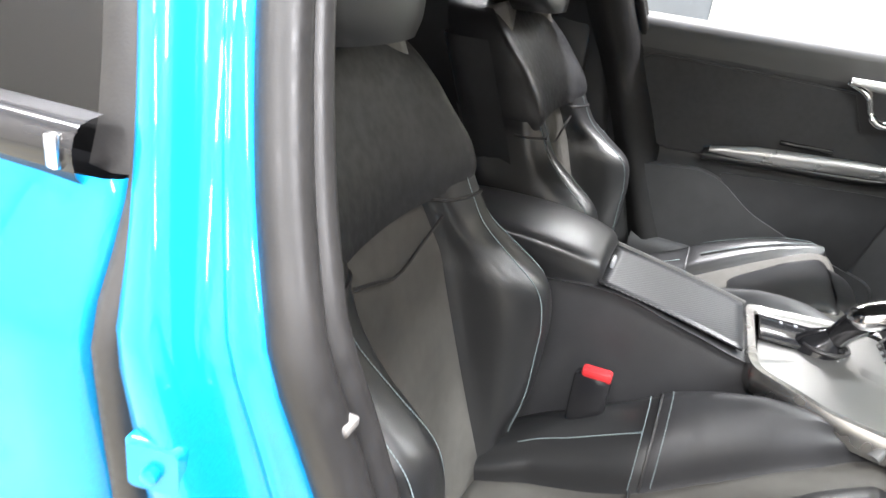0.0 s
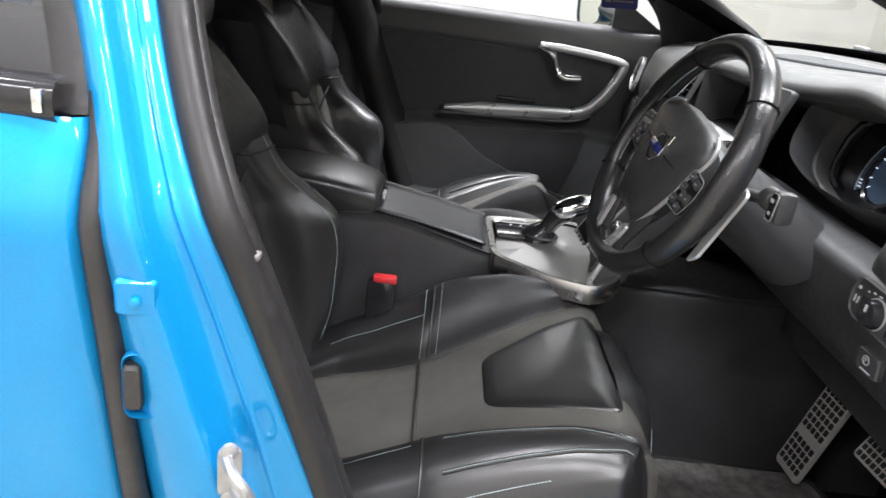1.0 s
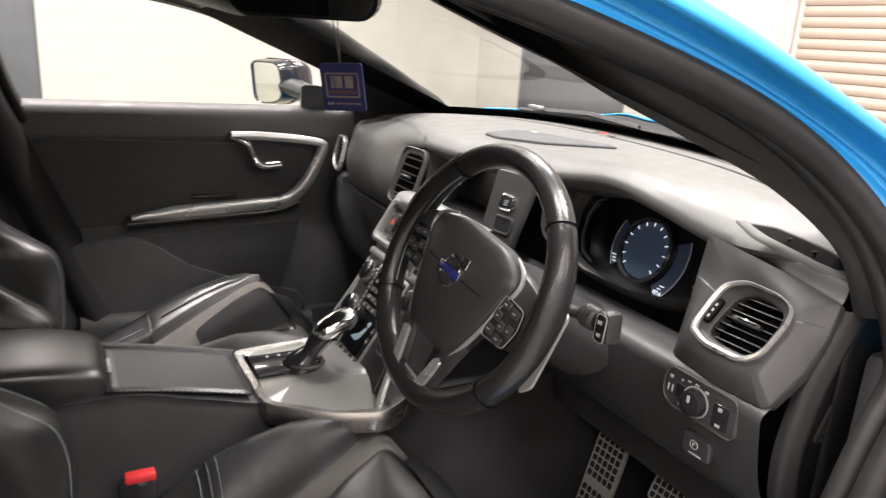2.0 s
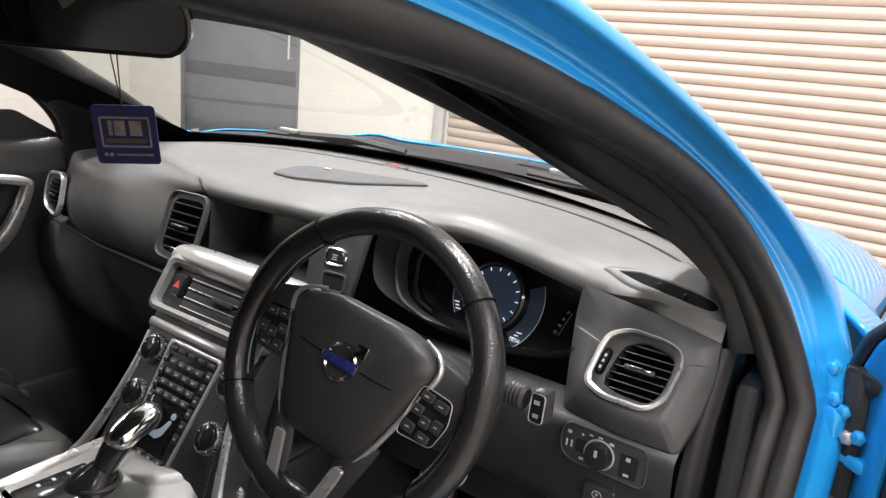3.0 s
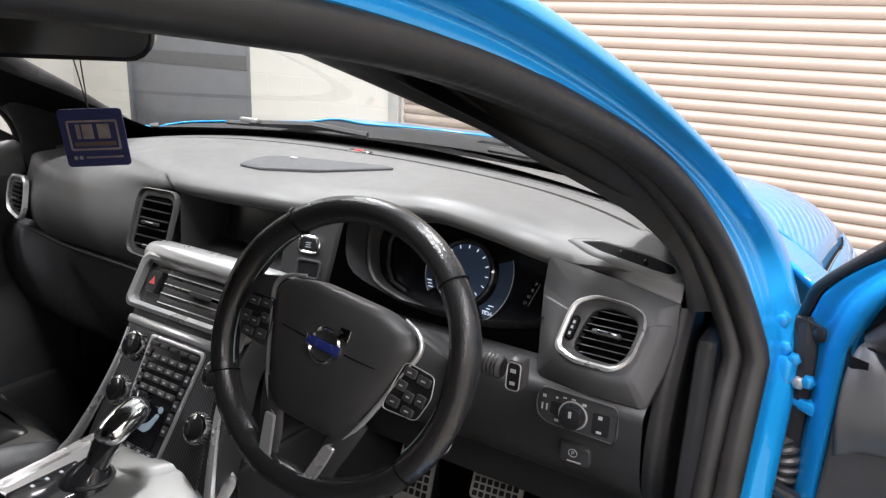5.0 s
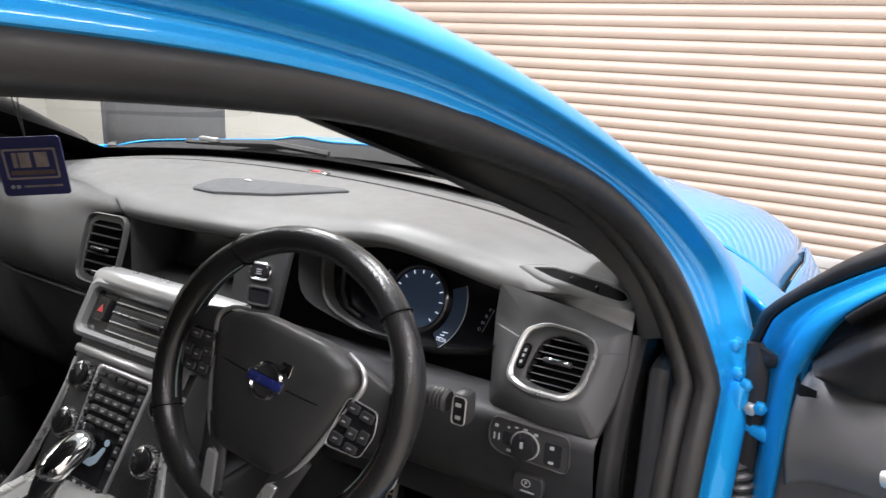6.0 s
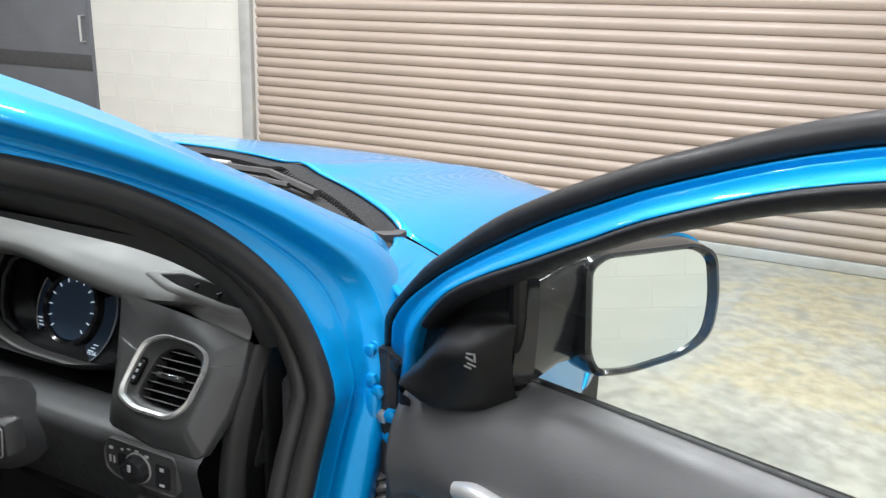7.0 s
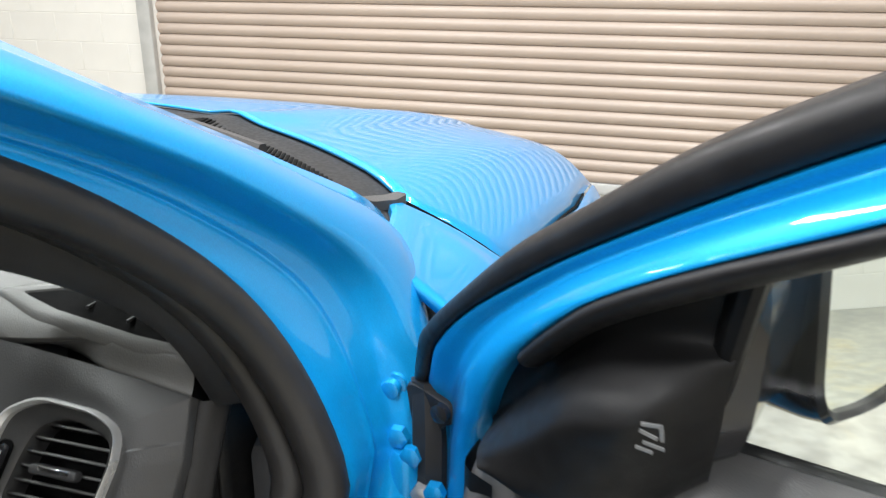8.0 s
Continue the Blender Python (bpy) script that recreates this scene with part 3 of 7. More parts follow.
def wing(sign):
    """Front wing: from the bonnet's edge over the shoulder and down the side to the sill."""
    rows = []
    for j in range(44):
        v = j / 43
        y = 0.19 + 1.36 * v
        if y > 0.36:
            e = hood_point(1, (y - 0.36) / 1.20)
            xe, ze = e.x + 0.004, e.z - 0.001
        else:
            xe, ze = 0.704 + 0.30 * (0.36 - y), 1.049
        wide = 0.886 - 0.10 * max(0, v - 0.75) * 2
        d = wide - xe
        r = [(xe - 0.006, y, ze - 0.03), (xe, y, ze - 0.001), (xe + 0.22 * d, y, ze - 0.012 - 0.05 * d), (xe + 0.55 * d, y, ze - 0.055), (xe + 0.85 * d, y, ze - 0.12), (wide - 0.005, y, ze - 0.20), (wide, y, ze - 0.30), (wide - 0.005, y, 0.52)]
        if 0.77 < y < 1.49:
            arch = 0.32 + math.sqrt(max(0.0, 0.365 ** 2 - (y - 1.13) ** 2))
            r[-1] = (wide - 0.005, y, max(0.52, arch))
        rows.append([V((sign * p[0], p[1], p[2])) for p in r])
    part("front_wing", surf(rows, 86, 26), PAINT, car, thick=0.008)


wing(1)
wing(-1)
nose = [[V((x, 1.80 - 0.24 * abs(x / 0.8) ** 3 + dy, z)) for x in (-0.76, -0.6, -0.3, 0, 0.3, 0.6, 0.76)] for dy, z in ((-0.04, 0.76), (0.03, 0.64), (0.05, 0.45), (-0.02, 0.24))]
part("front_bumper", surf(nose, 12, 24), PAINT, car)

# scuttle: black grille between bonnet and windscreen, its slots, and the painted corners
rows = []
for i in range(41):
    u = -1 + i / 20
    a = hood_point(u, 0)
    rows.append([a + V((0, 0.03, -0.012)), a + V((0, -0.004, -0.006)), a + V((0, -0.07, -0.007)), a + V((-0.03 * u, -0.16, -0.012))])
scuttle = part("scuttle_panel", skin(rows), SCUTTLE, car, "black slotted scuttle panel")
# added black sheet that keeps daylight from showing through the empty bonnet
part("under_bonnet_blank", skin([[r[0] + V((0, -0.004, -0.001)), r[0] + V((0, -0.01, -0.25))] for r in rows]), DEEP_DARK, car, "added black sheet closing the view under the bonnet")
slot = finish(box(0, 0, 0, 0.0050, 0.030, 0.003, 0.001), "scuttle_slot", DEEP_DARK)
for i in range(64):
    u = 0.10 + 0.84 * i / 63
    a = hood_point(u, 0)
    ob = new("scuttle_slot", slot)
    ob.parent = scuttle
    ob.matrix_basis = pose(a.x - 0.010 * u, a.y - 0.062, a.z - 0.0068, 0, 0, 30 * u)
for s in (1, -1):
    tip = [(0.666, 0.338), (0.690, 0.330), (0.710, 0.342), (0.714, 0.360), (0.700, 0.364), (0.694, 0.352), (0.680, 0.345)]
    part("scuttle_corner", skin([[V((s * x, y, 1.052 + dz + 0.10 * (y - 0.34))) for x, y in round_poly(tip, 0.004)] for dz in (-0.010, 0.0)], closed=True, caps=True), DASH_SHADED, scuttle, "grey plastic corner piece")


def wiper(x0, y0, x1, y1):
    w = part("wiper", tube([(x0, y0, 1.068), ((x0 + x1) / 2, (y0 + y1) / 2 + 0.015, 1.082), (x1, y1, 1.078)], 0.008, 6), BLACK_RUBBER, car, "black wiper arm")
    part("wiper_blade", tube([(x0 - 0.25 * (x0 - x1), y0 + 0.012, 1.072), (x1 + 0.3 * (x1 - x0), y1 + 0.005, 1.072)], 0.006, 6), BLACK_RUBBER, w)
    part("wiper_clip", box(x1, y1, 1.085, 0.055, 0.014, 0.010, 0.003), STRAP, w, "grey wiper clip")


wiper(0.50, 0.44, 0.24, 0.50)
wiper(-0.15, 0.50, -0.42, 0.40)


def road_wheel(x, y):
    m = frame_at((x, y, 0.32), (0, 1, 0), (0, 0, 1)) if x > 0 else frame_at((x, y, 0.32), (0, -1, 0), (0, 0, 1))
    w = part("wheel", lathe([(0.20, -0.10), (0.225, -0.10), (0.225, 0.01), (0.20, 0.01)], m, 32), ALLOY, car, "silver alloy road wheel")
    part("tyre", lathe([(0.225, -0.11), (0.30, -0.115), (0.32, -0.09), (0.322, 0.0), (0.30, 0.022), (0.228, 0.016)], m, 40), TYRE, w, "black tyre")
    for k in range(5):
        a = radians(72 * k)
        part("spoke", tube([m @ V((0.03 * math.cos(a), 0.03 * math.sin(a), 0.0)), m @ V((0.12 * math.cos(a), 0.12 * math.sin(a), 0.008)), m @ V((0.222 * math.cos(a), 0.222 * math.sin(a), 0.0))], [0.03, 0.022, 0.026], 6, flat=0.5), ALLOY, w)
    part("hub", lathe([(0.035, -0.01), (0.035, 0.01), (0.02, 0.014)], m, 16), ALLOY, w)


for wx in (0.80, -0.80):
    for wy in (1.13, -1.60):
        road_wheel(wx, wy)

# floor pan, sills, rear of the cabin
part("floor_pan", box(0, -0.8, 0.25, 1.5, 2.6, 0.06, 0.02), CARPET, car, "black carpeted cabin floor")
for s in (1, -1):
    part("sill", box(s * 0.785, -0.5, 0.36, 0.10, 1.7, 0.22, 0.03), PAINT, car)
for s in (1, -1):
    part("kick_panel", box(s * 0.718, 0.30, 0.60, 0.03, 0.48, 0.70, 0.012), DASH_DARK, car, "black footwell side panel")
    part("sill_trim", box(s * 0.708, -0.20, 0.38, 0.05, 1.5, 0.26, 0.02), DASH_DARK, car, "black sill trim")
part("bulkhead", box(0, 0.50, 0.61, 1.38, 0.05, 0.68, 0.02), CARPET, car, "dark bulkhead behind the dashboard")
# plain rear end that closes the body
for s in (1, -1):
    rows = [[V((s * (x - 0.03 * k), y, z)) for k, (y, z) in enumerate(((-1.74, za), (-2.0, za + 0.01), (-2.35, za + 0.01), (-2.58, za)))] for x, za in ((0.62, 1.30), (0.70, 1.16), (0.79, 1.03), (0.83, 0.92), (0.84, 0.70), (0.82, 0.40))]
    part("rear_quarter_panel", surf(rows, 20, 14), PAINT, car, thick=0.01)
tail = [[V((x, y - 0.04 * (1 - (x / 0.7) ** 2), z)) for x in (-w, -w * 0.6, 0, w * 0.6, w)] for y, z, w in ((-2.38, 1.335, 0.58), (-2.52, 1.20, 0.64), (-2.60, 1.02, 0.70), (-2.64, 0.80, 0.74), (-2.66, 0.55, 0.75), (-2.62, 0.34, 0.73))]
part("tailgate", surf(tail, 20, 14), PAINT, car, thick=0.01)
part("rear_window", surf([[p.lerp(q, f) + V((0, -0.012, 0.004)) for p, q in zip(tail[0], tail[2])] for f in (0.16, 0.5, 0.86)], 8, 12), GLOSS_BLACK, car, "dark rear window")
part("rear_bulkhead", box(0, -2.5, 0.85, 1.4, 0.05, 1.1, 0.02), CARPET, car)

# ---------------------------------------------------------------- dashboard
dash = thing("dashboard", (0, 0.1, 0.6), "dark grey soft-touch dashboard with silver-rimmed air vents", "dashboard")


def screen_y(x):
    return 0.435 - 0.33 * x * x


def slot_y(x):
    return 0.255 - (0.48 if x < 0 else 0.377) * min(abs(x), 0.62 if x < 0 else 0.70) ** 2


def edge(x):
    """Front edge of the dashboard top (y, z)."""
    pts = [(-0.70, 0.09, 1.005), (-0.62, 0.06, 1.024), (-0.45, 0.030, 1.041), (-0.32, 0.0, 1.046), (-0.205, -0.036, 1.043), (-0.10, -0.055, 1.040), (0.05, -0.045, 1.040), (0.15, -0.03, 1.040), (0.24, -0.008, 1.048), (0.34, 0.0, 1.060), (0.44, -0.002, 1.050), (0.49, 0.004, 1.038), (0.53, 0.012, 1.029), (0.57, 0.020, 1.021), (0.63, 0.027, 1.010), (0.69, 0.035, 0.995)]
    k = max(i for i in range(len(pts) - 1) if i == 0 or x >= pts[i][0])
    a, b, c, d = pts[max(k - 1, 0)], pts[k], pts[k + 1], pts[min(k + 2, len(pts) - 1)]
    w = c[0] - b[0]
    f = min(1.0, max(0.0, (x - b[0]) / w))
    out = []
    for j in (1, 2):
        s0, s1 = (c[j] - a[j]) / (c[0] - a[0]) * w, (d[j] - b[j]) / (d[0] - b[0]) * w
        out.append((2 * f ** 3 - 3 * f * f + 1) * b[j] + (f ** 3 - 2 * f * f + f) * s0 + (3 * f * f - 2 * f ** 3) * c[j] + (f ** 3 - f * f) * s1)
    return tuple(out)


def back_z(x):
    """Height along the demister slot."""
    return 1.077 - (0.055 * abs(x / 0.7) ** 3.2 if x < 0 else 0.049 * (x / 0.7) ** 6.3)


def top_z(x, y):
    """Height of the dashboard's top at that place."""
    ey, ez = edge(x)
    s = slot_y(x)
    if y >= s:
        return back_z(x) - 0.25 * (y - s) ** 2 - 0.02 * (y - s)
    u = min(1.0, max(0.0, (y - ey) / max(0.01, s - ey)))
    g = min(1.0, max(0.0, (x + 0.36) / 0.2))
    h = min(1.0, max(0.0, (x - 0.50) / 0.06))
    lip = ez + 0.002 + g * (0.004 + (0.010 - 0.006 * h) * min(1.0, u / 0.12))
    return lip + (back_z(x) - lip) * (1 - (1 - u) ** 1.7)


def over(x):
    """How far the front edge is rolled over into the face below, from 0 (a sharp hood) to 1."""
    return max(min(1.0, max(0.0, (-0.115 - x) / 0.05)), min(1.0, max(0.0, (x - 0.525) / 0.10)))


def left_face(x):
    d = 0.07 * max(0, (-0.42 - x) / 0.25) ** 2
    return [(-0.046 + d, 1.016), (-0.058 + d, 0.990), (-0.070 + d, 0.950), (-0.070 + d, 0.912), (-0.058 + d, 0.884), (-0.03 + d, 0.876)]


rows = []
for i in range(121):
    x = -0.70 + 1.385 * i / 120
    ey, ez = edge(x)
    w, s = screen_y(x), slot_y(x)
    line = [(w + 0.03, top_z(x, w) - 0.02)] + [(w + (s + 0.005 - w) * k / 3, top_z(x, w + (s + 0.005 - w) * k / 3)) for k in range(4)]
    deep = 0.009 * min(1.0, max(0.0, ((0.60 if x < 0 else 0.598) - abs(x)) / 0.012))
    line += [(s + 0.004, back_z(x) - deep), (s - 0.004, back_z(x) - deep), (s - 0.005, top_z(x, s - 0.005))]
    f = over(x)
    y1 = ey + 0.004 + 0.011 * f
    line += [(s - 0.005 + (y1 - s + 0.005) * k / 9, top_z(x, s - 0.005 + (y1 - s + 0.005) * k / 9)) for k in range(1, 10)]
    hood = [(ey, ez - 0.002), (ey + 0.004, ez - 0.010), (ey + 0.020, ez - 0.016)] + [(ey + 0.020 + 0.004 * k, ez - 0.018 - 0.001 * k) for k in range(18)]
    z1 = line[-1][1]
    if x > 0:
        turn = [(y1, z1), (ey + 0.009, z1 - 0.003), (ey + 0.004, ez + 0.006), (ey + 0.001, ez + 0.001), (ey + 0.002, ez - 0.003), (ey + 0.005, ez - 0.006)]
    else:
        low = left_face(x)
        turn = [(y1, z1), (ey + 0.006, z1 - 0.006), (ey * 0.55 + low[0][0] * 0.45 - 0.004, (z1 + low[0][1]) / 2)] + low
    roll = smooth_line([(0, p, q) for p, q in turn], 21)
    line += [(h[0] + (r.y - h[0]) * f, h[1] + (r.z - h[1]) * f) for h, r in zip(hood, roll)]
    rows.append([V((x, p, q)) for p, q in line])
part("dash_top", skin(rows), DASH, dash, angle=50)


def face(name, xs, prof, mat, label=""):
    """A front panel: for each x the line down its face, as (y, z) pairs."""
    part(name, surf([[V((x, y, z)) for y, z in prof(x)] for x in xs], len(xs) * 5, 22), mat, dash, label)


face("glovebox", (-0.70, -0.6, -0.4, -0.25, -0.13), lambda x: [(-0.01, 0.885), (-0.035, 0.86), (-0.04, 0.78), (0.0, 0.68), (0.10, 0.60), (0.30, 0.55)], DASH_DARK, "black glovebox lid")
part("glovebox_lip", tube([(-0.68, -0.02, 0.875), (-0.45, -0.052, 0.874), (-0.14, -0.062, 0.874)], 0.004, 6), DASH_DARK, dash)


face("knee_panel", (0.12, 0.2, 0.3, 0.42, 0.54, 0.68), lambda x: [(0.0, 0.90), (-0.045, 0.885), (-0.048, 0.86), (-0.030, 0.79), (0.01, 0.735), (0.08, 0.695), (0.26, 0.66)], DASH_DARK, "black panel under the steering column")
END = [(0.042, 0.990), (0.026, 0.965), (0.005, 0.925), (-0.010, 0.880), (-0.018, 0.830), (-0.012, 0.780), (0.004, 0.735)]
end_rows = [[V((0.678, y, z)), V((0.690, y + 0.001, z)), V((0.697, y + 0.010, z)), V((0.700, y + 0.020, z)), V((0.690, y + 0.034, z)), V((0.687, min(y + 0.075, 0.145), z - 0.004)), V((0.688, 0.17, z - 0.01))] for y, z in END]
ec = part("dash_end_cover", surf(end_rows, 34, 30), TRIM, dash, "black end cover of the dashboard")
mrc = frame_at((0.6885, 0.052, 0.862), (0.0, 1, 0), (0, 0, 1)) @ pose(0, 0, 0, 0, 0, -24)
part("grip_recess", skin([[mrc @ V((x * k, y * k, z)) for x, y in round_poly([(-0.012, -0.030), (0.010, -0.022), (0.014, 0.020), (0.004, 0.032), (-0.010, 0.022)], 0.012, 6)] for k, z in ((1.08, 0.0), (1.04, 0.0035), (0.94, 0.003), (0.75, -0.004), (0.3, -0.007))], closed=True, caps=True), DASH_SHADED, ec, "oval finger grip")
part("side_cover_strip", surf([[V((0.692 + 0.002 * k, y, z)) for k, y in enumerate((0.048, 0.075, 0.105, 0.128))] for z in (0.40, 0.6, 0.8, 1.0)], 8, 8), TRIM, dash, "black side cover strip", thick=0.004)

part("dash_core", box(0, 0.27, 0.80, 1.36, 0.30, 0.42, 0.02), DASH_DARK, dash)
# recess for the centre display and the switch panel beside it
sy0, sy1 = -0.048, 0.012
bm = bmesh.new()
quads = [[(-0.105, sy0 - 0.012, 0.92), (0.118, sy0 - 0.012, 0.92), (0.105, sy1, 0.945), (-0.09, sy1, 0.945)], [(-0.105, sy0 - 0.012, 0.92), (-0.09, sy1, 0.945), (-0.09, sy1 + 0.02, 1.03), (-0.105, -0.052, 1.036)],
         [(0.118, sy0 - 0.012, 0.92), (0.118, -0.035, 1.04), (0.105, sy1 + 0.02, 1.03), (0.105, sy1, 0.945)], [(-0.09, sy1, 0.945), (0.105, sy1, 0.945), (0.105, sy1 + 0.02, 1.03), (-0.09, sy1 + 0.02, 1.03)]]
for q in quads:
    bm.faces.new([bm.verts.new(p) for p in q])
part("display_recess", bm, DASH_SHADED, dash, "dark recess round the display")
md = frame_at((0.012, sy1 + 0.003, 0.988), (1, 0, 0), (0, 0.22, 1))
part("display_screen", plate(round_rect(0.150, 0.080, 0.004), 0.006, md, 0.002), SCREEN_OFF, dash, "dark switched-off display")
msw = frame_at((0.165, -0.042, 0.972), (1, 0.14, 0), (0, 0.32, 1))
sw = part("switch_panel", plate(round_poly([(-0.045, 0.068), (0.048, 0.068), (0.036, -0.065), (-0.040, -0.065)], 0.008), 0.012, msw, 0.003), DASH_SHADED, dash)
part("start_button", plate(round_rect(0.030, 0.018, 0.006), 0.016, msw @ pose(0.004, 0.018, 0), 0.002), GLOSS_BLACK, sw, "black start button in a chrome ring")
part("button_ring", ring(round_rect(0.038, 0.026, 0.010), round_rect(0.031, 0.019, 0.006), 0.015, msw @ pose(0.004, 0.018, 0), crown=0.001), CHROME, sw)
for k, (w, dy) in enumerate(((0.009, 0.003), (0.007, -0.001), (0.009, -0.005))):
    part("button_mark", box(0.004, 0.018 + dy * 0.8, 0.0168, w, 0.0011, 0.001, 0, msw), WHITE_MARK, sw)
part("key_slot", plate(round_rect(0.034, 0.020, 0.004), 0.0125, msw @ pose(0.008, -0.018, 0)), GLOSS_BLACK, sw, "dark key slot")
part("key_slot_rim", ring(round_rect(0.044, 0.030, 0.008), round_rect(0.035, 0.021, 0.004), 0.014, msw @ pose(0.008, -0.018, 0), crown=0.001), DASH_DARK, sw)


def air_vent(at, right, up, corners, slats, rim=0.010, knob=True, chrome=True, off=0.0):
    """A rounded air vent: silver rim, dark well, tilted slats, a chrome-tipped tab and a thumbwheel."""
    m = frame_at(at, right, up)
    outer = round_poly(corners, 0.022, 6)
    cx, cy = sum(p[0] for p in corners) / len(corners), sum(p[1] for p in corners) / len(corners)

    def shrink(d):
        size = max(math.hypot(p[0] - cx, p[1] - cy) for p in corners)
        k = 1 - d / size
        return [(cx + (p[0] - cx) * k + (off if d > rim else 0) * (1 if p[0] < cx else 0.4), cy + (p[1] - cy) * k) for p in outer]
    v = part("air_vent", ring(outer, shrink(rim), 0.007, m, crown=0.003), SATIN if chrome else DASH, dash, "air vent with a satin silver rim" if chrome else "air vent in the dashboard")
    part("vent_surround", ring(shrink(rim), shrink(rim + 0.013), 0.004, m, crown=0.001), DASH_SHADED if chrome else DASH, v)
    inner = shrink(rim + 0.012)
    # the well lies flush; its black stands in for a cavity's shade
    part("vent_well", plate(inner, 0.001, m @ pose(0, 0, 0.0005)), DEEP_DARK, v, "vent well painted black for its inner shade")
    ys = [p[1] for p in inner]
    lo, hi = min(ys), max(ys)
    for k in range(slats):
        y = lo + (hi - lo) * (k + 0.7) / (slats + 0.4)
        xs = []
        for a, b in zip(inner, inner[1:] + inner[:1]):
            if (a[1] - y) * (b[1] - y) < 0:
                xs.append(a[0] + (b[0] - a[0]) * (y - a[1]) / (b[1] - a[1]))
        if len(xs) >= 2:
            part("slat", box((min(xs) + max(xs)) / 2, 0, 0, max(xs) - min(xs) - 0.007, 0.0016, 0.0080, 0.0005, m @ pose(0, y, 0.006, 10)), TRIM, v)
    if knob:
        part("vent_tab", box(cx, cy, 0.010, 0.042, 0.006, 0.006, 0.002, m), DASH_DARK, v)
        part("tab_tip", box(cx + 0.004, cy + 0.001, 0.0138, 0.024, 0.003, 0.0015, 0.0005, m), CHROME, v, "chrome tab tip")
    return v, m


# driver's side vent with its thumbwheel: rim, raised surround, slatted well
mv = frame_at((0.612, -0.012, 0.957), (1, 0.04, 0), (0, 0.57, 0.82))
VR = [(-0.046, 0.030), (-0.022, 0.043), (0.024, 0.040), (0.044, 0.031), (0.047, 0.012), (0.040, -0.030), (0.022, -0.047), (-0.030, -0.046), (-0.052, -0.036), (-0.055, -0.026), (-0.051, 0.010)]
VW = [(-0.022, 0.022), (-0.004, 0.031), (0.016, 0.029), (0.035, 0.022), (0.0365, 0.008), (0.032, -0.022), (0.022, -0.036), (-0.012, -0.035), (-0.031, -0.029), (-0.033, -0.022), (-0.028, 0.004)]
r0, r1, r2 = (round_poly(p, 0.012, 6) for p in (VR, [(x * 0.905 + 0.0018, y * 0.90 + 0.0012) for x, y in VR], VW))
v = part("air_vent", ring(r0, r1, 0.008, mv, crown=0.0025), SATIN, dash, "air vent with a satin silver rim")
PANEL = [(x, edge(x)[0] + 0.0005, edge(x)[1] + 0.0005) for x in (0.686, 0.65, 0.61, 0.57, 0.545, 0.522)]
PANEL += [(0.520, 0.006, 0.992), (0.526, -0.010, 0.945), (0.538, -0.036, 0.892), (0.545, -0.038, 0.888), (0.61, -0.046, 0.887), (0.672, -0.044, 0.887), (0.680, -0.040, 0.892), (0.688, -0.010, 0.925), (0.691, 0.014, 0.962)]
loc = [mv.inverted() @ V(p) for p in PANEL]


def panel_edge(x, y):
    """Where the way from the vent's middle through (x, y) meets the panel's outline."""
    for a, b in zip(loc, loc[1:] + loc[:1]):
        d = b - a
        det = x * -d.y + y * d.x
        if abs(det) < 1e-9:
            continue
        k, f = (a.x * -d.y + a.y * d.x) / det, (x * a.y - y * a.x) / det
        if k > 0 and -1e-6 <= f <= 1.000001:
            return a + d * f
    return V((x, y, 0))


dense = [(a[0] + (b[0] - a[0]) * k / 5, a[1] + (b[1] - a[1]) * k / 5) for a, b in zip(r0, r0[1:] + r0[:1]) for k in range(5)]
out = [panel_edge(x, y) for x, y in dense]
ring_rows = [[mv @ V((x + (q.x - x) * f, y + (q.y - y) * f, 0.003 + (q.z - 0.003) * f ** 1.6 + (0.0015 if q.y > 0.03 else 0.003) * math.sin(math.pi * f))) for (x, y), q in zip(dense, out)] for f in (0.0, 0.12, 0.3, 0.5, 0.7, 0.85, 0.95, 1.0)]
ring_rows.append([mv @ V((q.x * 0.985, q.y * 0.985, q.z - 0.014)) for q in out])
# same plastic as the dash top; the shade on it is put into the colour
part("vent_panel", skin(ring_rows, closed=True), DASH_SHADED, dash, angle=60)
part("vent_surround", skin([[mv @ V((a[0] + (b[0] - a[0]) * f, a[1] + (b[1] - a[1]) * f, z)) for a, b in zip(r1, r2)] for f, z in ((0.0, 0.004), (0.3, 0.0035), (0.8, 0.002), (0.97, 0.0), (1.0, -0.004), (1.02, -0.020))], closed=True), DASH_SHADED, v)
part("vent_well", plate([(x * 1.02, y * 1.02) for x, y in r2], 0.001, mv @ pose(0, 0, -0.020)), DEEP_DARK, v, "vent well painted black for its inner shade")
for k in range(7):
    y = -0.0305 + 0.0092 * k
    xs = []
    for a, b in zip(r2, r2[1:] + r2[:1]):
        if (a[1] - y) * (b[1] - y) < 0:
            xs.append(a[0] + (b[0] - a[0]) * (y - a[1]) / (b[1] - a[1]))
    part("slat", box((min(xs) + max(xs)) / 2, 0, 0, max(xs) - min(xs), 0.0018, 0.0060, 0.0006, mv @ pose(0, y, -0.006, -20)), DEEP_DARK, v)
    # paler strip paints the highlight along the slat's front edge
    part("slat_edge", box((min(xs) + max(xs)) / 2, 0, 0.0030, max(xs) - min(xs), 0.0016, 0.0010, 0.0003, mv @ pose(0, y, -0.006, -20)), DASH_SHADED, v)
part("vent_tab", box(0.002, -0.002, 0.001, 0.036, 0.0065, 0.008, 0.002, mv), DASH_DARK, v)
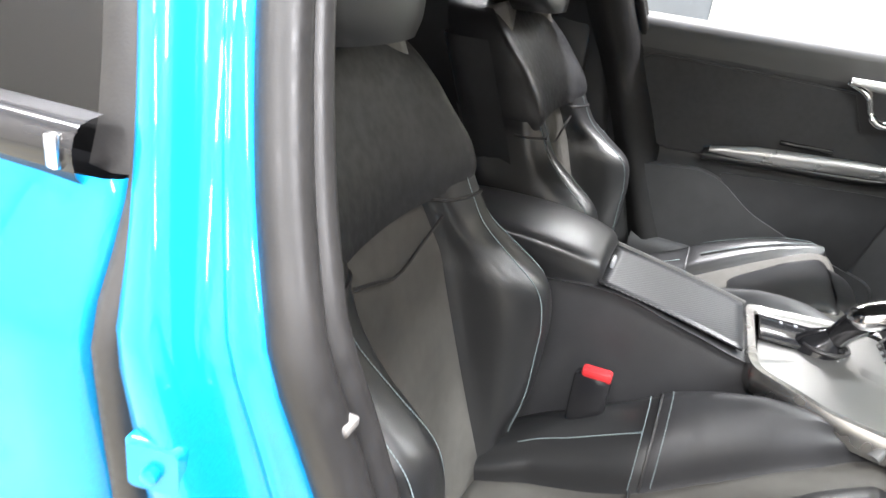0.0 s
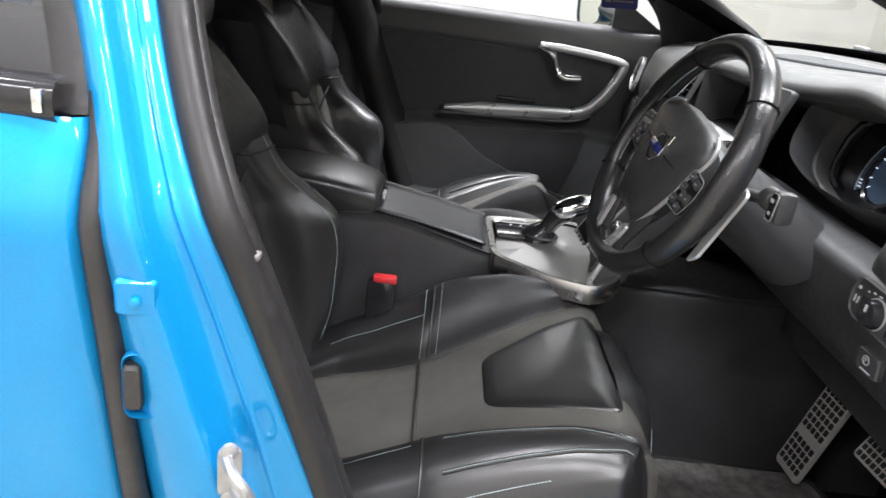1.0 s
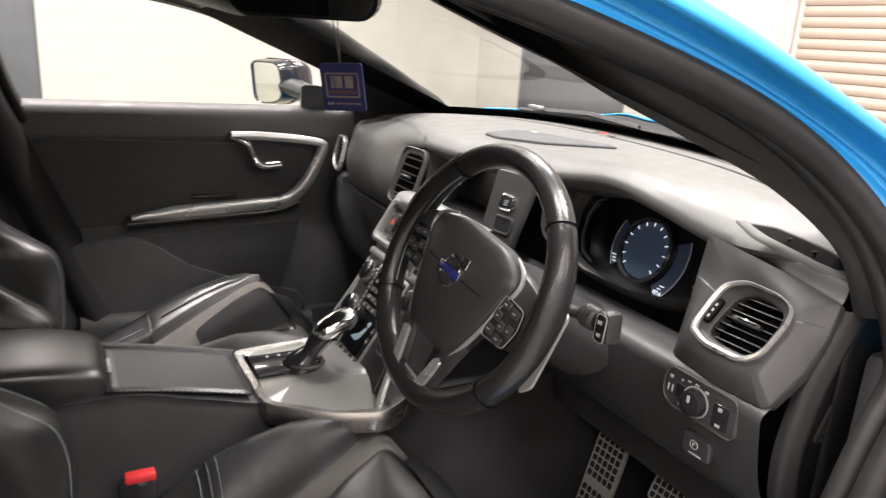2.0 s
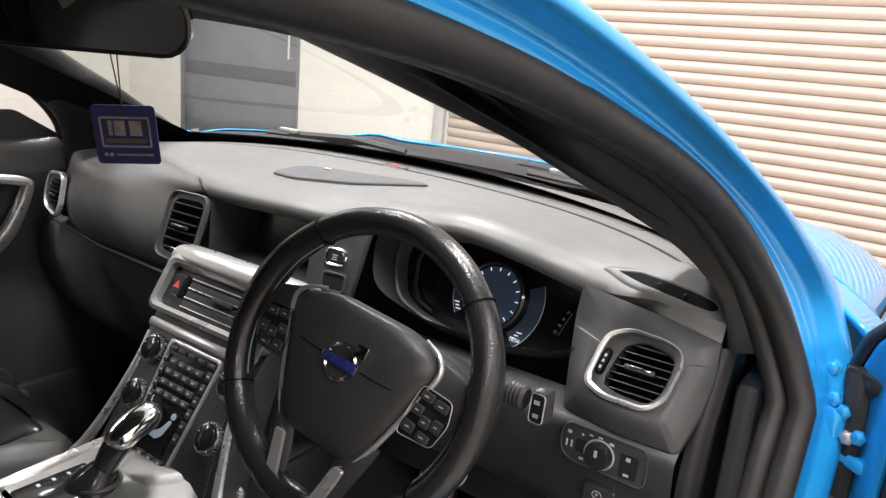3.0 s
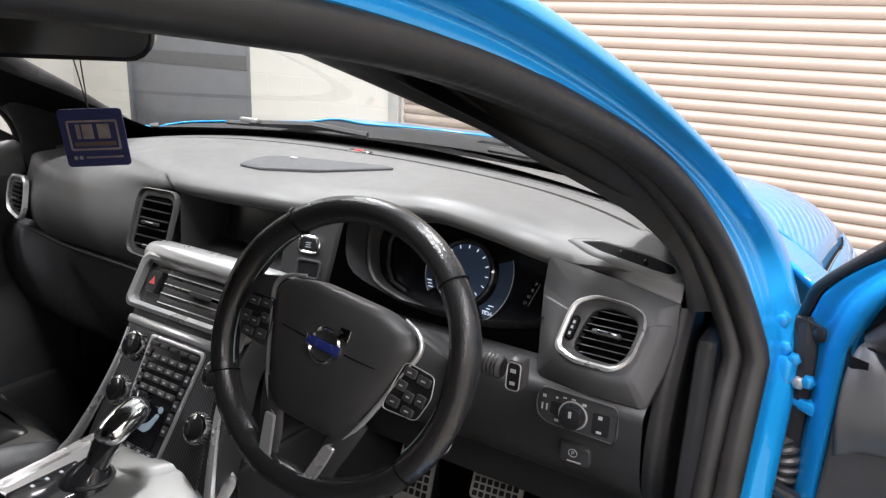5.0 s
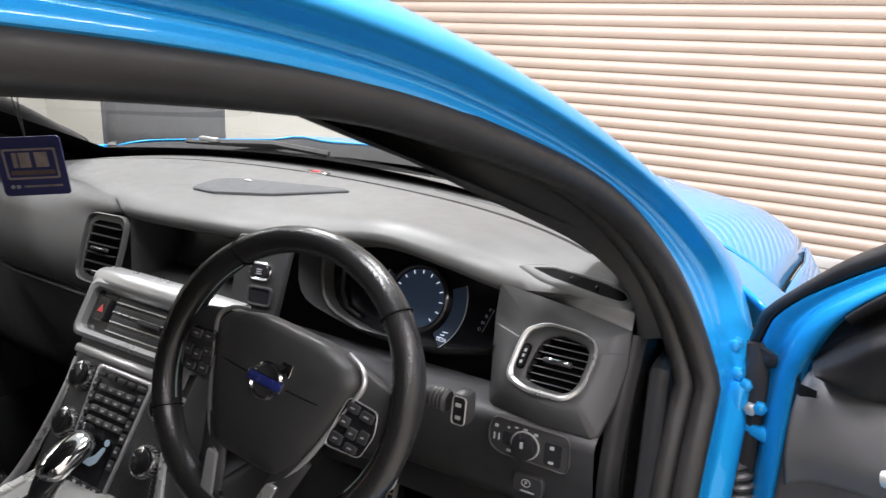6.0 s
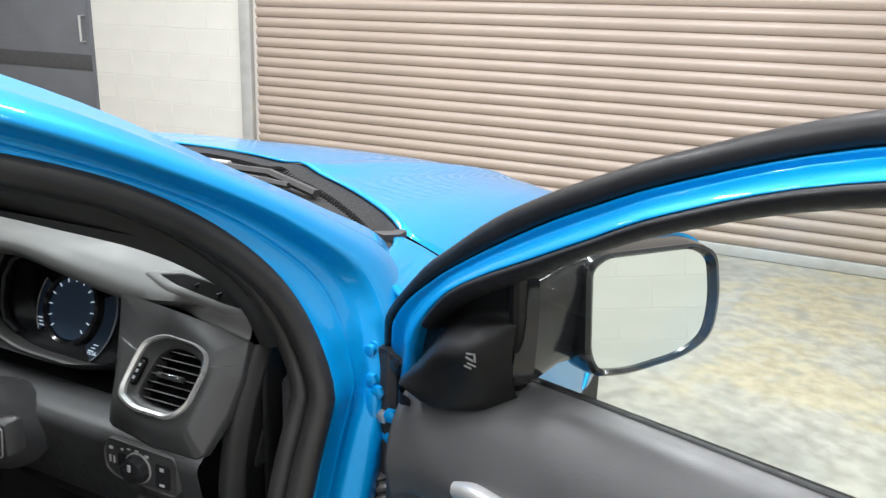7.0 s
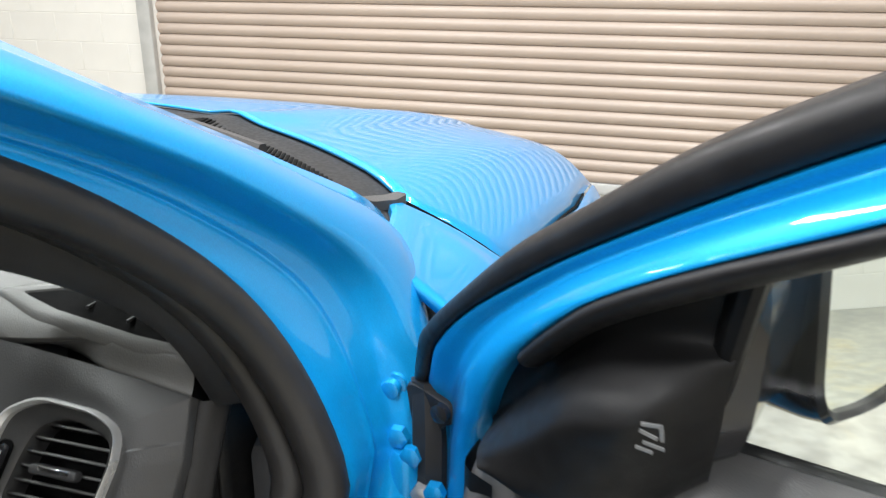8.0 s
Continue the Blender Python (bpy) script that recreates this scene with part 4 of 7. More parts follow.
part("tab_tip", box(0.004, -0.001, 0.0052, 0.024, 0.0026, 0.0015, 0.0005, mv), CHROME, v, "chrome tab tip")
mth = mv @ pose(-0.0395, -0.004, 0.003, 0, 0, -8)
# flat black plate in place of a shaded recess
part("thumb_recess", plate(round_rect(0.011, 0.033, 0.005), 0.0012, mth), DEEP_DARK, v)
part("thumbwheel", plate(round_rect(0.007, 0.027, 0.0033), 0.0040, mth, 0.0015), GLOSS_BLACK, v, "black thumbwheel")
for y in (0.007, 0.0, -0.008):
    part("thumb_mark", box(0, y, 0.0044, 0.0028, 0.0038, 0.0006, 0, mth), WHITE_MARK, v)
# passenger's side vent
air_vent((-0.618, -0.042, 0.946), (1, -0.14, 0), (0, 0.20, 0.97), [(-0.040, 0.040), (0.040, 0.046), (0.044, -0.02), (0.030, -0.048), (-0.030, -0.036), (-0.044, -0.01)], 6, rim=0.009)
# centre vent beside the display
v, m = air_vent((-0.155, -0.066, 0.975), (1, 0.03, 0), (0, 0.30, 0.95), [(-0.046, 0.054), (0.050, 0.056), (0.042, -0.066), (-0.054, -0.060)], 6, rim=0.004, chrome=False)
part("vent_thumb", box(-0.002, -0.043, 0.006, 0.026, 0.008, 0.006, 0.003, m), CHROME, v, "chrome-edged thumbwheel")

# side demister slot and its light rim, on the dashboard's right end
def on_top(outline, lifts):
    """Rings laid on the dashboard's top: (scale, lift) pairs about the outline's middle."""
    cx, cy = sum(p[0] for p in outline) / len(outline), sum(p[1] for p in outline) / len(outline)
    return [[V((cx + (x - cx) * k, cy + (y - cy) * n, top_z(cx + (x - cx) * k, cy + (y - cy) * n) + dz)) for x, y in outline] for k, n, dz in lifts]


RO = round_poly([(0.530, 0.036), (0.560, 0.062), (0.645, 0.070), (0.676, 0.068), (0.686, 0.056), (0.676, 0.043), (0.645, 0.036), (0.570, 0.031)], 0.007, 5)
# black patch on the closed surface stands for the shade inside the slot
sl = part("demister_slot", skin(on_top(RO, [(0.78, 0.52, 0.0026), (0.3, 0.2, 0.0026)]), closed=True, caps=True), DEEP_DARK, dash, "flat black patch for the shade in the demister slot")
part("slot_rim", skin(on_top(RO, [(1.0, 1.0, -0.002), (0.99, 0.97, 0.0012), (0.95, 0.84, 0.003), (0.88, 0.68, 0.0042), (0.80, 0.56, 0.0036), (0.785, 0.53, 0.0014)]), closed=True), DASH, sl)
for k in range(2):
    x = 0.600 + 0.032 * k
    part("slot_rib", box(x, 0.052, top_z(x, 0.052) + 0.0028, 0.0016, 0.012, 0.002), DASH_DARK, sl)
# seams of the lid behind the long slot
seam = [(0.262, 0.275), (0.30, 0.262), (0.40, 0.236), (0.495, 0.207), (0.512, 0.205), (0.516, 0.213), (0.508, 0.226)]
part("lid_seam", tube(smooth_line([(x, y, top_z(x, y) + 0.0002) for x, y in seam], 40), 0.0009, 5), DASH_DARK, dash, "fine seam of a lid")
seam = [(0.606, 0.128), (0.622, 0.122), (0.634, 0.108), (0.640, 0.096)]
part("lid_seam", tube(smooth_line([(x, y, top_z(x, y) + 0.0002) for x, y in seam], 20), 0.0009, 5), DASH_DARK, dash, "fine seam of a lid")
# speaker pad and emblem on the dashboard's top
po = round_poly([(-0.078, 0.045), (-0.080, 0.110), (-0.045, 0.132), (0.150, 0.172), (0.168, 0.165), (0.07, 0.080), (-0.02, 0.042)], 0.016, 6)
rows = []
for k, dz in ((1.0, -0.002), (1.0, 0.003), (0.97, 0.0045), (0.7, 0.0045), (0.4, 0.0045), (0.1, 0.0045)):
    rows.append([V((0.02 + (x - 0.02) * k, 0.1 + (y - 0.1) * k, top_z(0.02 + (x - 0.02) * k, 0.1 + (y - 0.1) * k) + dz)) for x, y in po])
part("speaker_pad", skin(rows, closed=True, caps=True), surface("grey_grille_cloth", (0.046, 0.047, 0.050), 0.8, var=0.1, grain=0.4, grain_scale=700), dash, "grey speaker grille on the dashboard")
part("sensor", box(-0.020, 0.122, top_z(0, 0.12) + 0.006, 0.014, 0.006, 0.002, 0.0008), WHITE_MARK, dash)
em = part("emblem", box(0.022, 0.256, 1.079, 0.050, 0.014, 0.004, 0.001), CHROME, dash, "small chrome and red emblem")
part("emblem_stripe", box(0.020, 0.254, 1.0815, 0.012, 0.012, 0.002, 0.0005), RED, em)

# instrument cluster
cl = part("instrument_cluster", bmesh.new(), GLOSS_BLACK, dash, "black instrument cluster with a glowing blue dial")
mc = frame_at((0.370, 0.070, 0.965), (1, 0, 0), (0, 0.36, 0.93))
CO = [(-0.165, 0.02), (-0.150, 0.060), (-0.05, 0.078), (0.05, 0.078), (0.140, 0.055), (0.168, 0.02), (0.150, -0.045), (0.06, -0.068), (-0.06, -0.068), (-0.145, -0.045)]
part("dial_panel", plate(round_poly(CO, 0.03), 0.003, mc), SCREEN_OFF, cl)
part("cluster_rim", ring(round_poly([(x * 1.05, y * 1.08) for x, y in CO], 0.03), round_poly(CO, 0.03), 0.030, mc @ pose(0, 0, -0.001), crown=0.002), DASH, cl, "grey rim of the cluster")
hood = [[(mc @ V((x * s, y * s2 + (0.004 if y > 0 else -0.002), d))) for x, y in round_poly(CO, 0.03)] for s, s2, d in ((1.05, 1.06, 0.028), (1.08, 1.00, 0.050), (1.10, 0.90, 0.072))]
part("cluster_hood", skin(hood, closed=True), DASH_DARK, cl, "dark hood round the dials")
part("dial_face", lathe([(0.042, 0.0), (0.042, 0.006), (0.0, 0.006)], mc @ pose(0.000, -0.004, 0.002), 40), SCREEN_GLOW, cl, "glowing blue centre dial")
part("dial_ring", ring([(0.050 * math.cos(a / 20 * math.pi), 0.050 * math.sin(a / 20 * math.pi)) for a in range(40)], [(0.0435 * math.cos(a / 20 * math.pi), 0.0435 * math.sin(a / 20 * math.pi)) for a in range(40)], 0.012, mc @ pose(0.000, -0.004, 0.0), crown=0.002), GLOSS_BLACK, cl, "gloss black dial ring")
tick = finish(box(0, 0, 0, 0.0012, 0.005, 0.001), "dial_tick", TEXT_GLOW)
for k in range(13):
    a = radians(225 - 22.5 * k)
    ob = new("dial_tick", tick)
    ob.parent = cl
    ob.matrix_basis = mc @ pose(0.038 * math.cos(a), -0.004 + 0.038 * math.sin(a), 0.010, 0, 0, math.degrees(a) - 90)
DIAL = mc @ pose(0.0, -0.004, 0.0)


def around(r, a, z):
    return DIAL @ V((r * math.cos(radians(a)), r * math.sin(radians(a)), z))


for r0, r1, a0, a1 in ((0.055, 0.065, 152, 216), (0.055, 0.077, -52, 24)):
    angles = [a0 + (a1 - a0) * k / 14 for k in range(15)]
    sd = part("side_display", skin([[around(r0, a, 0.003), around(r0, a, 0.006), around(r1, a, 0.006), around(r1, a, 0.003)] for a in angles]), SIDE_GLOW, cl, "small dark crescent display")
    part("display_arc", tube([around(r1 + 0.001, a, 0.007) for a in angles], 0.0007, 5), WHITE_MARK, sd, "thin pale arc")
    for k in range(3):
        a = (212 if a0 > 0 else -46) + (-5 if a0 > 0 else 5) * k
        q = around((r0 + r1) / 2, a, 0.0065)
        part("display_bar", box(0, 0, 0, 0.008 - 0.002 * (k % 2), 0.0014, 0.001, 0, Matrix.Translation(q) @ mc.to_3x3().to_4x4()), TEXT_GLOW, sd)
part("left_bezel", tube([mc @ V((x, y, 0.010)) for x, y in ((-0.112, 0.050), (-0.130, 0.040), (-0.138, 0.015), (-0.132, -0.020), (-0.118, -0.042), (-0.090, -0.052))], 0.0035, 8, flat=0.7), DASH_SHADED, cl, "grey bezel beside the dials")


def lettering(text, size, m, mat, parent, name="lettering"):
    c = bpy.data.curves.new(name, "FONT")
    c.body, c.size, c.align_x, c.align_y, c.extrude = text, size, "CENTER", "CENTER", 0.0003
    ob = new(name, c)
    dg = bpy.context.evaluated_depsgraph_get()
    me = bpy.data.meshes.new_from_object(ob.evaluated_get(dg))
    bpy.data.objects.remove(ob)
    me.materials.clear()
    me.materials.append(mat)
    o2 = new(name, me)
    o2.parent = parent
    if parent.name in AT:
        o2.matrix_parent_inverse = Matrix.Translation(-AT[parent.name])
    o2.matrix_basis = m
    return o2


lettering("16:56", 0.0075, mc @ pose(0.050, -0.054, 0.008), TEXT_GLOW, cl, "clock_digits")
for k, ch in enumerate("PRND"):
    lettering(ch, 0.0065, mc @ pose(0.113 - 0.0035 * k, 0.002 - 0.0095 * k, 0.005), WHITE_MARK, cl, "gear_letter")

part("gear_line", tube([mc @ V((0.119, 0.004, 0.0055)), mc @ V((0.108, -0.030, 0.0055))], 0.0004, 4), WHITE_MARK, cl)

# light switches
ml = frame_at((0.598, -0.046, 0.857), (1, 0.04, 0), (0, 0.05, 1))
LP = [(-0.044, 0.028), (0.048, 0.025), (0.053, 0.018), (0.053, -0.021), (-0.034, -0.018), (-0.047, -0.010), (-0.050, 0.010)]
ls = part("light_switch_panel", plate(round_poly(LP, 0.008), 0.006, ml, 0.0015), DASH_DARK, dash, "black light switch panel with a rotary knob")
part("panel_rim", ring(round_poly([(x * 1.016, y * 1.03) for x, y in LP], 0.009), round_poly(LP, 0.008), 0.007, ml, crown=0.001), DASH, ls)
part("light_knob", lathe([(0.017, 0.004), (0.017, 0.008), (0.014, 0.018), (0.011, 0.019)], ml @ pose(-0.002, 0.0, 0), 24), GLOSS_BLACK, ls, "black rotary knob")
part("knob_pointer", box(-0.002, 0.006, 0.0195, 0.0035, 0.008, 0.001, 0, ml), WHITE_MARK, ls)
part("knob_foot_ring", lathe([(0.0185, 0.004), (0.0185, 0.007), (0.017, 0.0075)], ml @ pose(-0.002, 0.0, 0), 24), SATIN, ls)
for x, y, w, h in ((-0.040, 0.016, 0.007, 0.006), (-0.042, 0.002, 0.003, 0.014), (-0.036, 0.002, 0.003, 0.014), (-0.024, 0.0175, 0.004, 0.004), (-0.014, 0.020, 0.007, 0.003), (-0.003, 0.0205, 0.008, 0.003), (0.011, 0.0175, 0.008, 0.005), (-0.022, -0.012, 0.008, 0.005), (0.032, 0.007, 0.008, 0.007), (0.032, -0.012, 0.010, 0.005)):
    part("switch_mark", box(x, y, 0.0068, w * 0.62, h * 0.6, 0.001, 0, ml), WHITE_MARK, ls)
for x, y, w, h in ((-0.024, 0.003, 0.016, 0.018), (0.033, -0.002, 0.022, 0.030)):
    part("switch_key", plate(round_rect(w, h, 0.003), 0.0065, ml @ pose(x, y, 0), 0.001), GLOSS_BLACK, ls)
mp = frame_at((0.600, -0.036, 0.800), (1, 0.04, 0), (0, -0.12, 1))
pb = part("parking_brake_switch", plate(round_rect(0.040, 0.028, 0.005), 0.008, mp, 0.002), DASH_DARK, dash, "black parking brake switch")
lettering("P", 0.008, mp @ pose(-0.002, 0.003, 0.009), WHITE_MARK, pb, "switch_letter")
part("switch_ring", ring([(0.0060 * math.cos(a / 8 * math.pi), 0.0060 * math.sin(a / 8 * math.pi)) for a in range(16)], [(0.0051 * math.cos(a / 8 * math.pi), 0.0051 * math.sin(a / 8 * math.pi)) for a in range(16)], 0.0088, mp @ pose(-0.002, 0.003, 0)), WHITE_MARK, pb)
part("switch_word", box(0, -0.0095, 0.0085, 0.018, 0.0016, 0.001, 0, mp), WHITE_MARK, pb)

# centre stack
st = thing("centre_stack", (0, -0.15, 0.70), "sloping centre stack with a keypad, rotary knobs and woven inlay", "control panel")
S0, S1 = V((0.005, -0.100, 0.935)), V((0.020, -0.262, 0.676))
su = (S0 - S1)
ms = frame_at((S0 + S1) / 2, (1, 0, 0), su)
L = su.length
part("stack_body", plate(round_poly([(-0.145, L / 2), (0.140, L / 2), (0.128, 0.02), (0.165, -L / 2 - 0.02), (-0.11, -L / 2 - 0.02), (-0.115, 0.0)], 0.012), 0.05, ms @ pose(0, 0, -0.05), 0.004), DASH_DARK, st)
part("stack_inlay", plate(round_poly([(-0.122, 0.045), (0.118, 0.045), (0.108, -0.02), (0.140, -L / 2), (-0.095, -L / 2), (-0.103, -0.02)], 0.006), 0.003, ms, 0.001), INLAY, st, "dark woven inlay")
vs = ms @ pose(-0.002, L / 2 - 0.045, 0.0)
part("stack_hood", surf([[vs @ V((x, y, z - 0.10 * (x / 0.15) ** 4 * 0.2)) for x in (-0.150, -0.135, -0.06, 0.03, 0.10, 0.138, 0.152)] for y, z in ((0.026, 0.006), (0.040, 0.022), (0.058, 0.020), (0.072, 0.0))], 12, 30), SATIN, st, "broad satin silver hood", thick=0.004)
part("vent_frame", ring(round_rect(0.270, 0.092, 0.016), round_rect(0.246, 0.068, 0.012), 0.014, vs, crown=0.003), SATIN, st, "satin silver vent frame")
part("vent_well", plate(round_rect(0.246, 0.068, 0.012), 0.002, vs), GLOSS_BLACK, st)
for k in range(4):
    part("vent_slat", box(0.015, -0.022 + 0.015 * k, 0.008, 0.165, 0.010, 0.0025, 0.001, vs @ pose(0, 0, 0)), DASH_DARK, st)
    part("slat_edge", box(0.015, -0.0265 + 0.015 * k, 0.0098, 0.165, 0.0016, 0.001, 0, vs), SATIN, st)
part("vent_tab", box(0.02, 0.0, 0.014, 0.046, 0.008, 0.006, 0.002, vs), DASH_DARK, st)
hz = part("hazard_button", plate(round_rect(0.024, 0.036, 0.004), 0.010, vs @ pose(-0.095, 0.002, 0), 0.002), GLOSS_BLACK, st, "black hazard button with a red triangle")
part("hazard_triangle", plate([(0, 0.007), (-0.007, -0.005), (0.007, -0.005)], 0.0008, vs @ pose(-0.095, 0.002, 0.010)), RED, hz)
part("lower_strip", box(0.0, L / 2 - 0.108, 0.006, 0.235, 0.014, 0.012, 0.004, ms), SATIN, st, "satin silver strip")
kp = part("keypad", plate(round_poly([(-0.052, 0.028), (0.058, 0.028), (0.048, -0.135), (-0.042, -0.135)], 0.006), 0.006, ms, 0.001), GLOSS_BLACK, st, "black keypad with a small climate display")
part("keypad_rim", ring(round_poly([(-0.058, 0.034), (0.064, 0.034), (0.053, -0.143), (-0.047, -0.143)], 0.008), round_poly([(-0.052, 0.028), (0.058, 0.028), (0.048, -0.135), (-0.042, -0.135)], 0.006), 0.006, ms, crown=0.001), SATIN, st)
key = finish(box(0, 0, 0, 0.017, 0.0085, 0.005, 0.0015), "key", DASH)
for r in range(4):
    for c in range(4):
        ob = new("key", key)
        ob.parent = kp
        ob.matrix_basis = ms @ pose(-0.027 + 0.0195 * c, 0.004 - 0.0155 * r, 0.008)
        part("key_mark", box(-0.027 + 0.0195 * c, 0.004 - 0.0155 * r, 0.0108, 0.005, 0.0025, 0.0008, 0, ms), WHITE_MARK, kp)
for k in range(5):
    part("top_key", box(-0.040 + 0.022 * k, 0.021, 0.008, 0.018, 0.007, 0.004, 0.001, ms), DASH_DARK, kp)
for s in (-1, 1):
    for k in range(6):
        x = 0.003 + s * (0.049 - 0.0014 * k)
        part("side_key", box(x, 0.006 - 0.019 * k, 0.0075, 0.010, 0.014, 0.003, 0.001, ms), DASH_DARK, kp)
        part("side_mark", box(x, 0.006 - 0.019 * k, 0.0095, 0.005, 0.003, 0.0008, 0, ms), WHITE_MARK, kp)
part("climate_screen", plate(round_rect(0.062, 0.060, 0.003), 0.0075, ms @ pose(0.003, -0.092, 0)), SCREEN_OFF, kp)
fig = surface("pale_blue_print", (0.42, 0.55, 0.66), 0.4, var=0.05)
part("seat_symbol", plate(round_poly([(-0.018, -0.010), (0.006, 0.004), (0.016, 0.020), (0.022, 0.018), (0.014, -0.004), (0.004, -0.012)], 0.004), 0.001, ms @ pose(0.004, -0.090, 0.0078)), fig, kp, "pale blue seat symbol")
part("symbol_head", lathe([(0.005, 0), (0.005, 0.001)], ms @ pose(0.024, -0.064, 0.0078), 14), fig, kp)
part("centre_dial", lathe([(0.014, 0.006), (0.014, 0.018), (0.011, 0.020)], ms @ pose(-0.020, -0.062, 0), 20), GLOSS_BLACK, kp)
for k in range(4):
    part("foot_key", box(-0.030 + 0.022 * k, -0.128, 0.0075, 0.019, 0.009, 0.003, 0.001, ms), DASH_DARK, kp)
    part("foot_mark", box(-0.030 + 0.022 * k, -0.128, 0.0095, 0.006, 0.004, 0.0008, 0, ms), WHITE_MARK, kp)
for x, y in ((-0.083, 0.008), (-0.077, -0.062), (0.097, 0.010), (0.102, -0.066)):
    k = part("rotary_knob", lathe([(0.0215, 0.0), (0.0220, 0.006), (0.0205, 0.013), (0.0185, 0.0145)], ms @ pose(x, y, 0), 32), CHROME, st, "knurled chrome rotary knob")
    part("knob_cap", lathe([(0.0185, 0.012), (0.0170, 0.0150), (0.0120, 0.0165), (0.004, 0.0168)], ms @ pose(x, y, 0), 28), GLOSS_BLACK, k, "black knob cap")
    for j in range(24):
        a = 2 * math.pi * j / 24
        part("knurl", box(0, 0, 0, 0.0020, 0.0012, 0.008, 0, ms @ pose(x + 0.0218 * math.cos(a), y + 0.0218 * math.sin(a), 0.006, 0, 0, math.degrees(a))), STRAP, k)
    part("knob_pointer", box(-0.010, 0.0, 0.0158, 0.010, 0.0020, 0.0012, 0, ms @ pose(x, y, 0, 0, 0, -20)), WHITE_MARK, k)

for s in (-1, 1):
    edge_pts = [(s * 0.120 + 0.004, 0.030), (s * 0.116 + 0.004, -0.02), (s * 0.130 + 0.012, -0.09), (s * 0.150 + 0.018, -L / 2), (s * 0.165 + 0.020, -L / 2 - 0.03)]
    part("stack_edge", tube(smooth_line([ms @ V((x, y, 0.002)) for x, y in edge_pts], 24), [0.004 + 0.008 * k / 23 for k in range(24)], 10, flat=0.6), SATIN, st, "satin silver side edge")

# steering wheel
W0 = V((0.383, -0.242, 0.959))
wn = V((0.0782, -0.9197, 0.3848))
mw = frame_at(W0, (0.9964, 0.0847, 0), (-0.0326, 0.3834, 0.9230)) @ pose(0, 0, 0, 0, 0, -9.5)
wh = thing("steering_wheel", W0, "black leather steering wheel with silver spoke inserts", "steering wheel")
N, RIM_R = 96, 0.1555
rim_rows = []
for i in range(N):
    a = 2 * math.pi * i / N
    grip = 1.0 + 0.10 * math.exp(-((math.sin(a) - 0.30) / 0.22) ** 2)
    c = V((RIM_R * math.cos(a), RIM_R * math.sin(a), 0))
    d = V((math.cos(a), math.sin(a), 0))
    rim_rows.append([mw @ (c + d * (0.0155 * grip * math.cos(t)) + V((0, 0, 0.0180 * grip * math.sin(t)))) for t in [2 * math.pi * k / 18 for k in range(18)]])
part("rim", skin(rim_rows, closed=True, around=True), WHEEL_LEATHER, wh)
for s in (-1, 1):
    arc = [mw @ V(((RIM_R - 0.0160) * math.cos(a) * s, (RIM_R - 0.0160) * math.sin(a), 0.003)) for a in [radians(-30 + 75 * k / 40) for k in range(41)]]
    part("rim_stitching", tube(arc, 0.0010, 5), STITCH, wh, "pale blue stitching inside the rim")
    for a0 in (-33, 47):
        part("rim_joint", tube([mw @ (V((RIM_R * math.cos(radians(a0)) * s, RIM_R * math.sin(radians(a0)), 0)) + V((s * math.cos(radians(a0)), math.sin(radians(a0)), 0)) * (0.0165 * math.cos(t)) + V((0, 0, 0.0190 * math.sin(t)))) for t in [2 * math.pi * k / 20 for k in range(20)]], 0.0009, 5, closed=True), DEEP_DARK, wh)
PAD_HALF = [(0.050, 0.0600), (0.088, 0.0480), (0.0985, 0.0330), (0.0790, -0.0280), (0.0620, -0.0680), (0.0420, -0.0920)]
PADO = PAD_HALF + [(-x, y) for x, y in reversed(PAD_HALF)]
po = round_poly(PADO, 0.016, 6)
rows = [[mw @ V((x * k, y * k, z - 0.05 * (1 - k) * max(0, y))) for x, y in po] for k, z in ((1.0, -0.012), (1.0, 0.002), (0.985, 0.0075), (0.94, 0.0130), (0.80, 0.0185), (0.5, 0.0225), (0.25, 0.0232), (0.05, 0.0234))]
part("airbag_cover", skin(rows, closed=True, caps=True), surface("hub_plastic", (0.036, 0.036, 0.037), 0.42, var=0.08, grain=0.10, grain_scale=900, grain_kind="Voronoi"), wh, "dark airbag cover", angle=60)
FIELD = [(0.0915, 0.0200), (0.1285, 0.0175), (0.1330, -0.0050), (0.1255, -0.0320), (0.0830, -0.0350), (0.0850, -0.0130)]
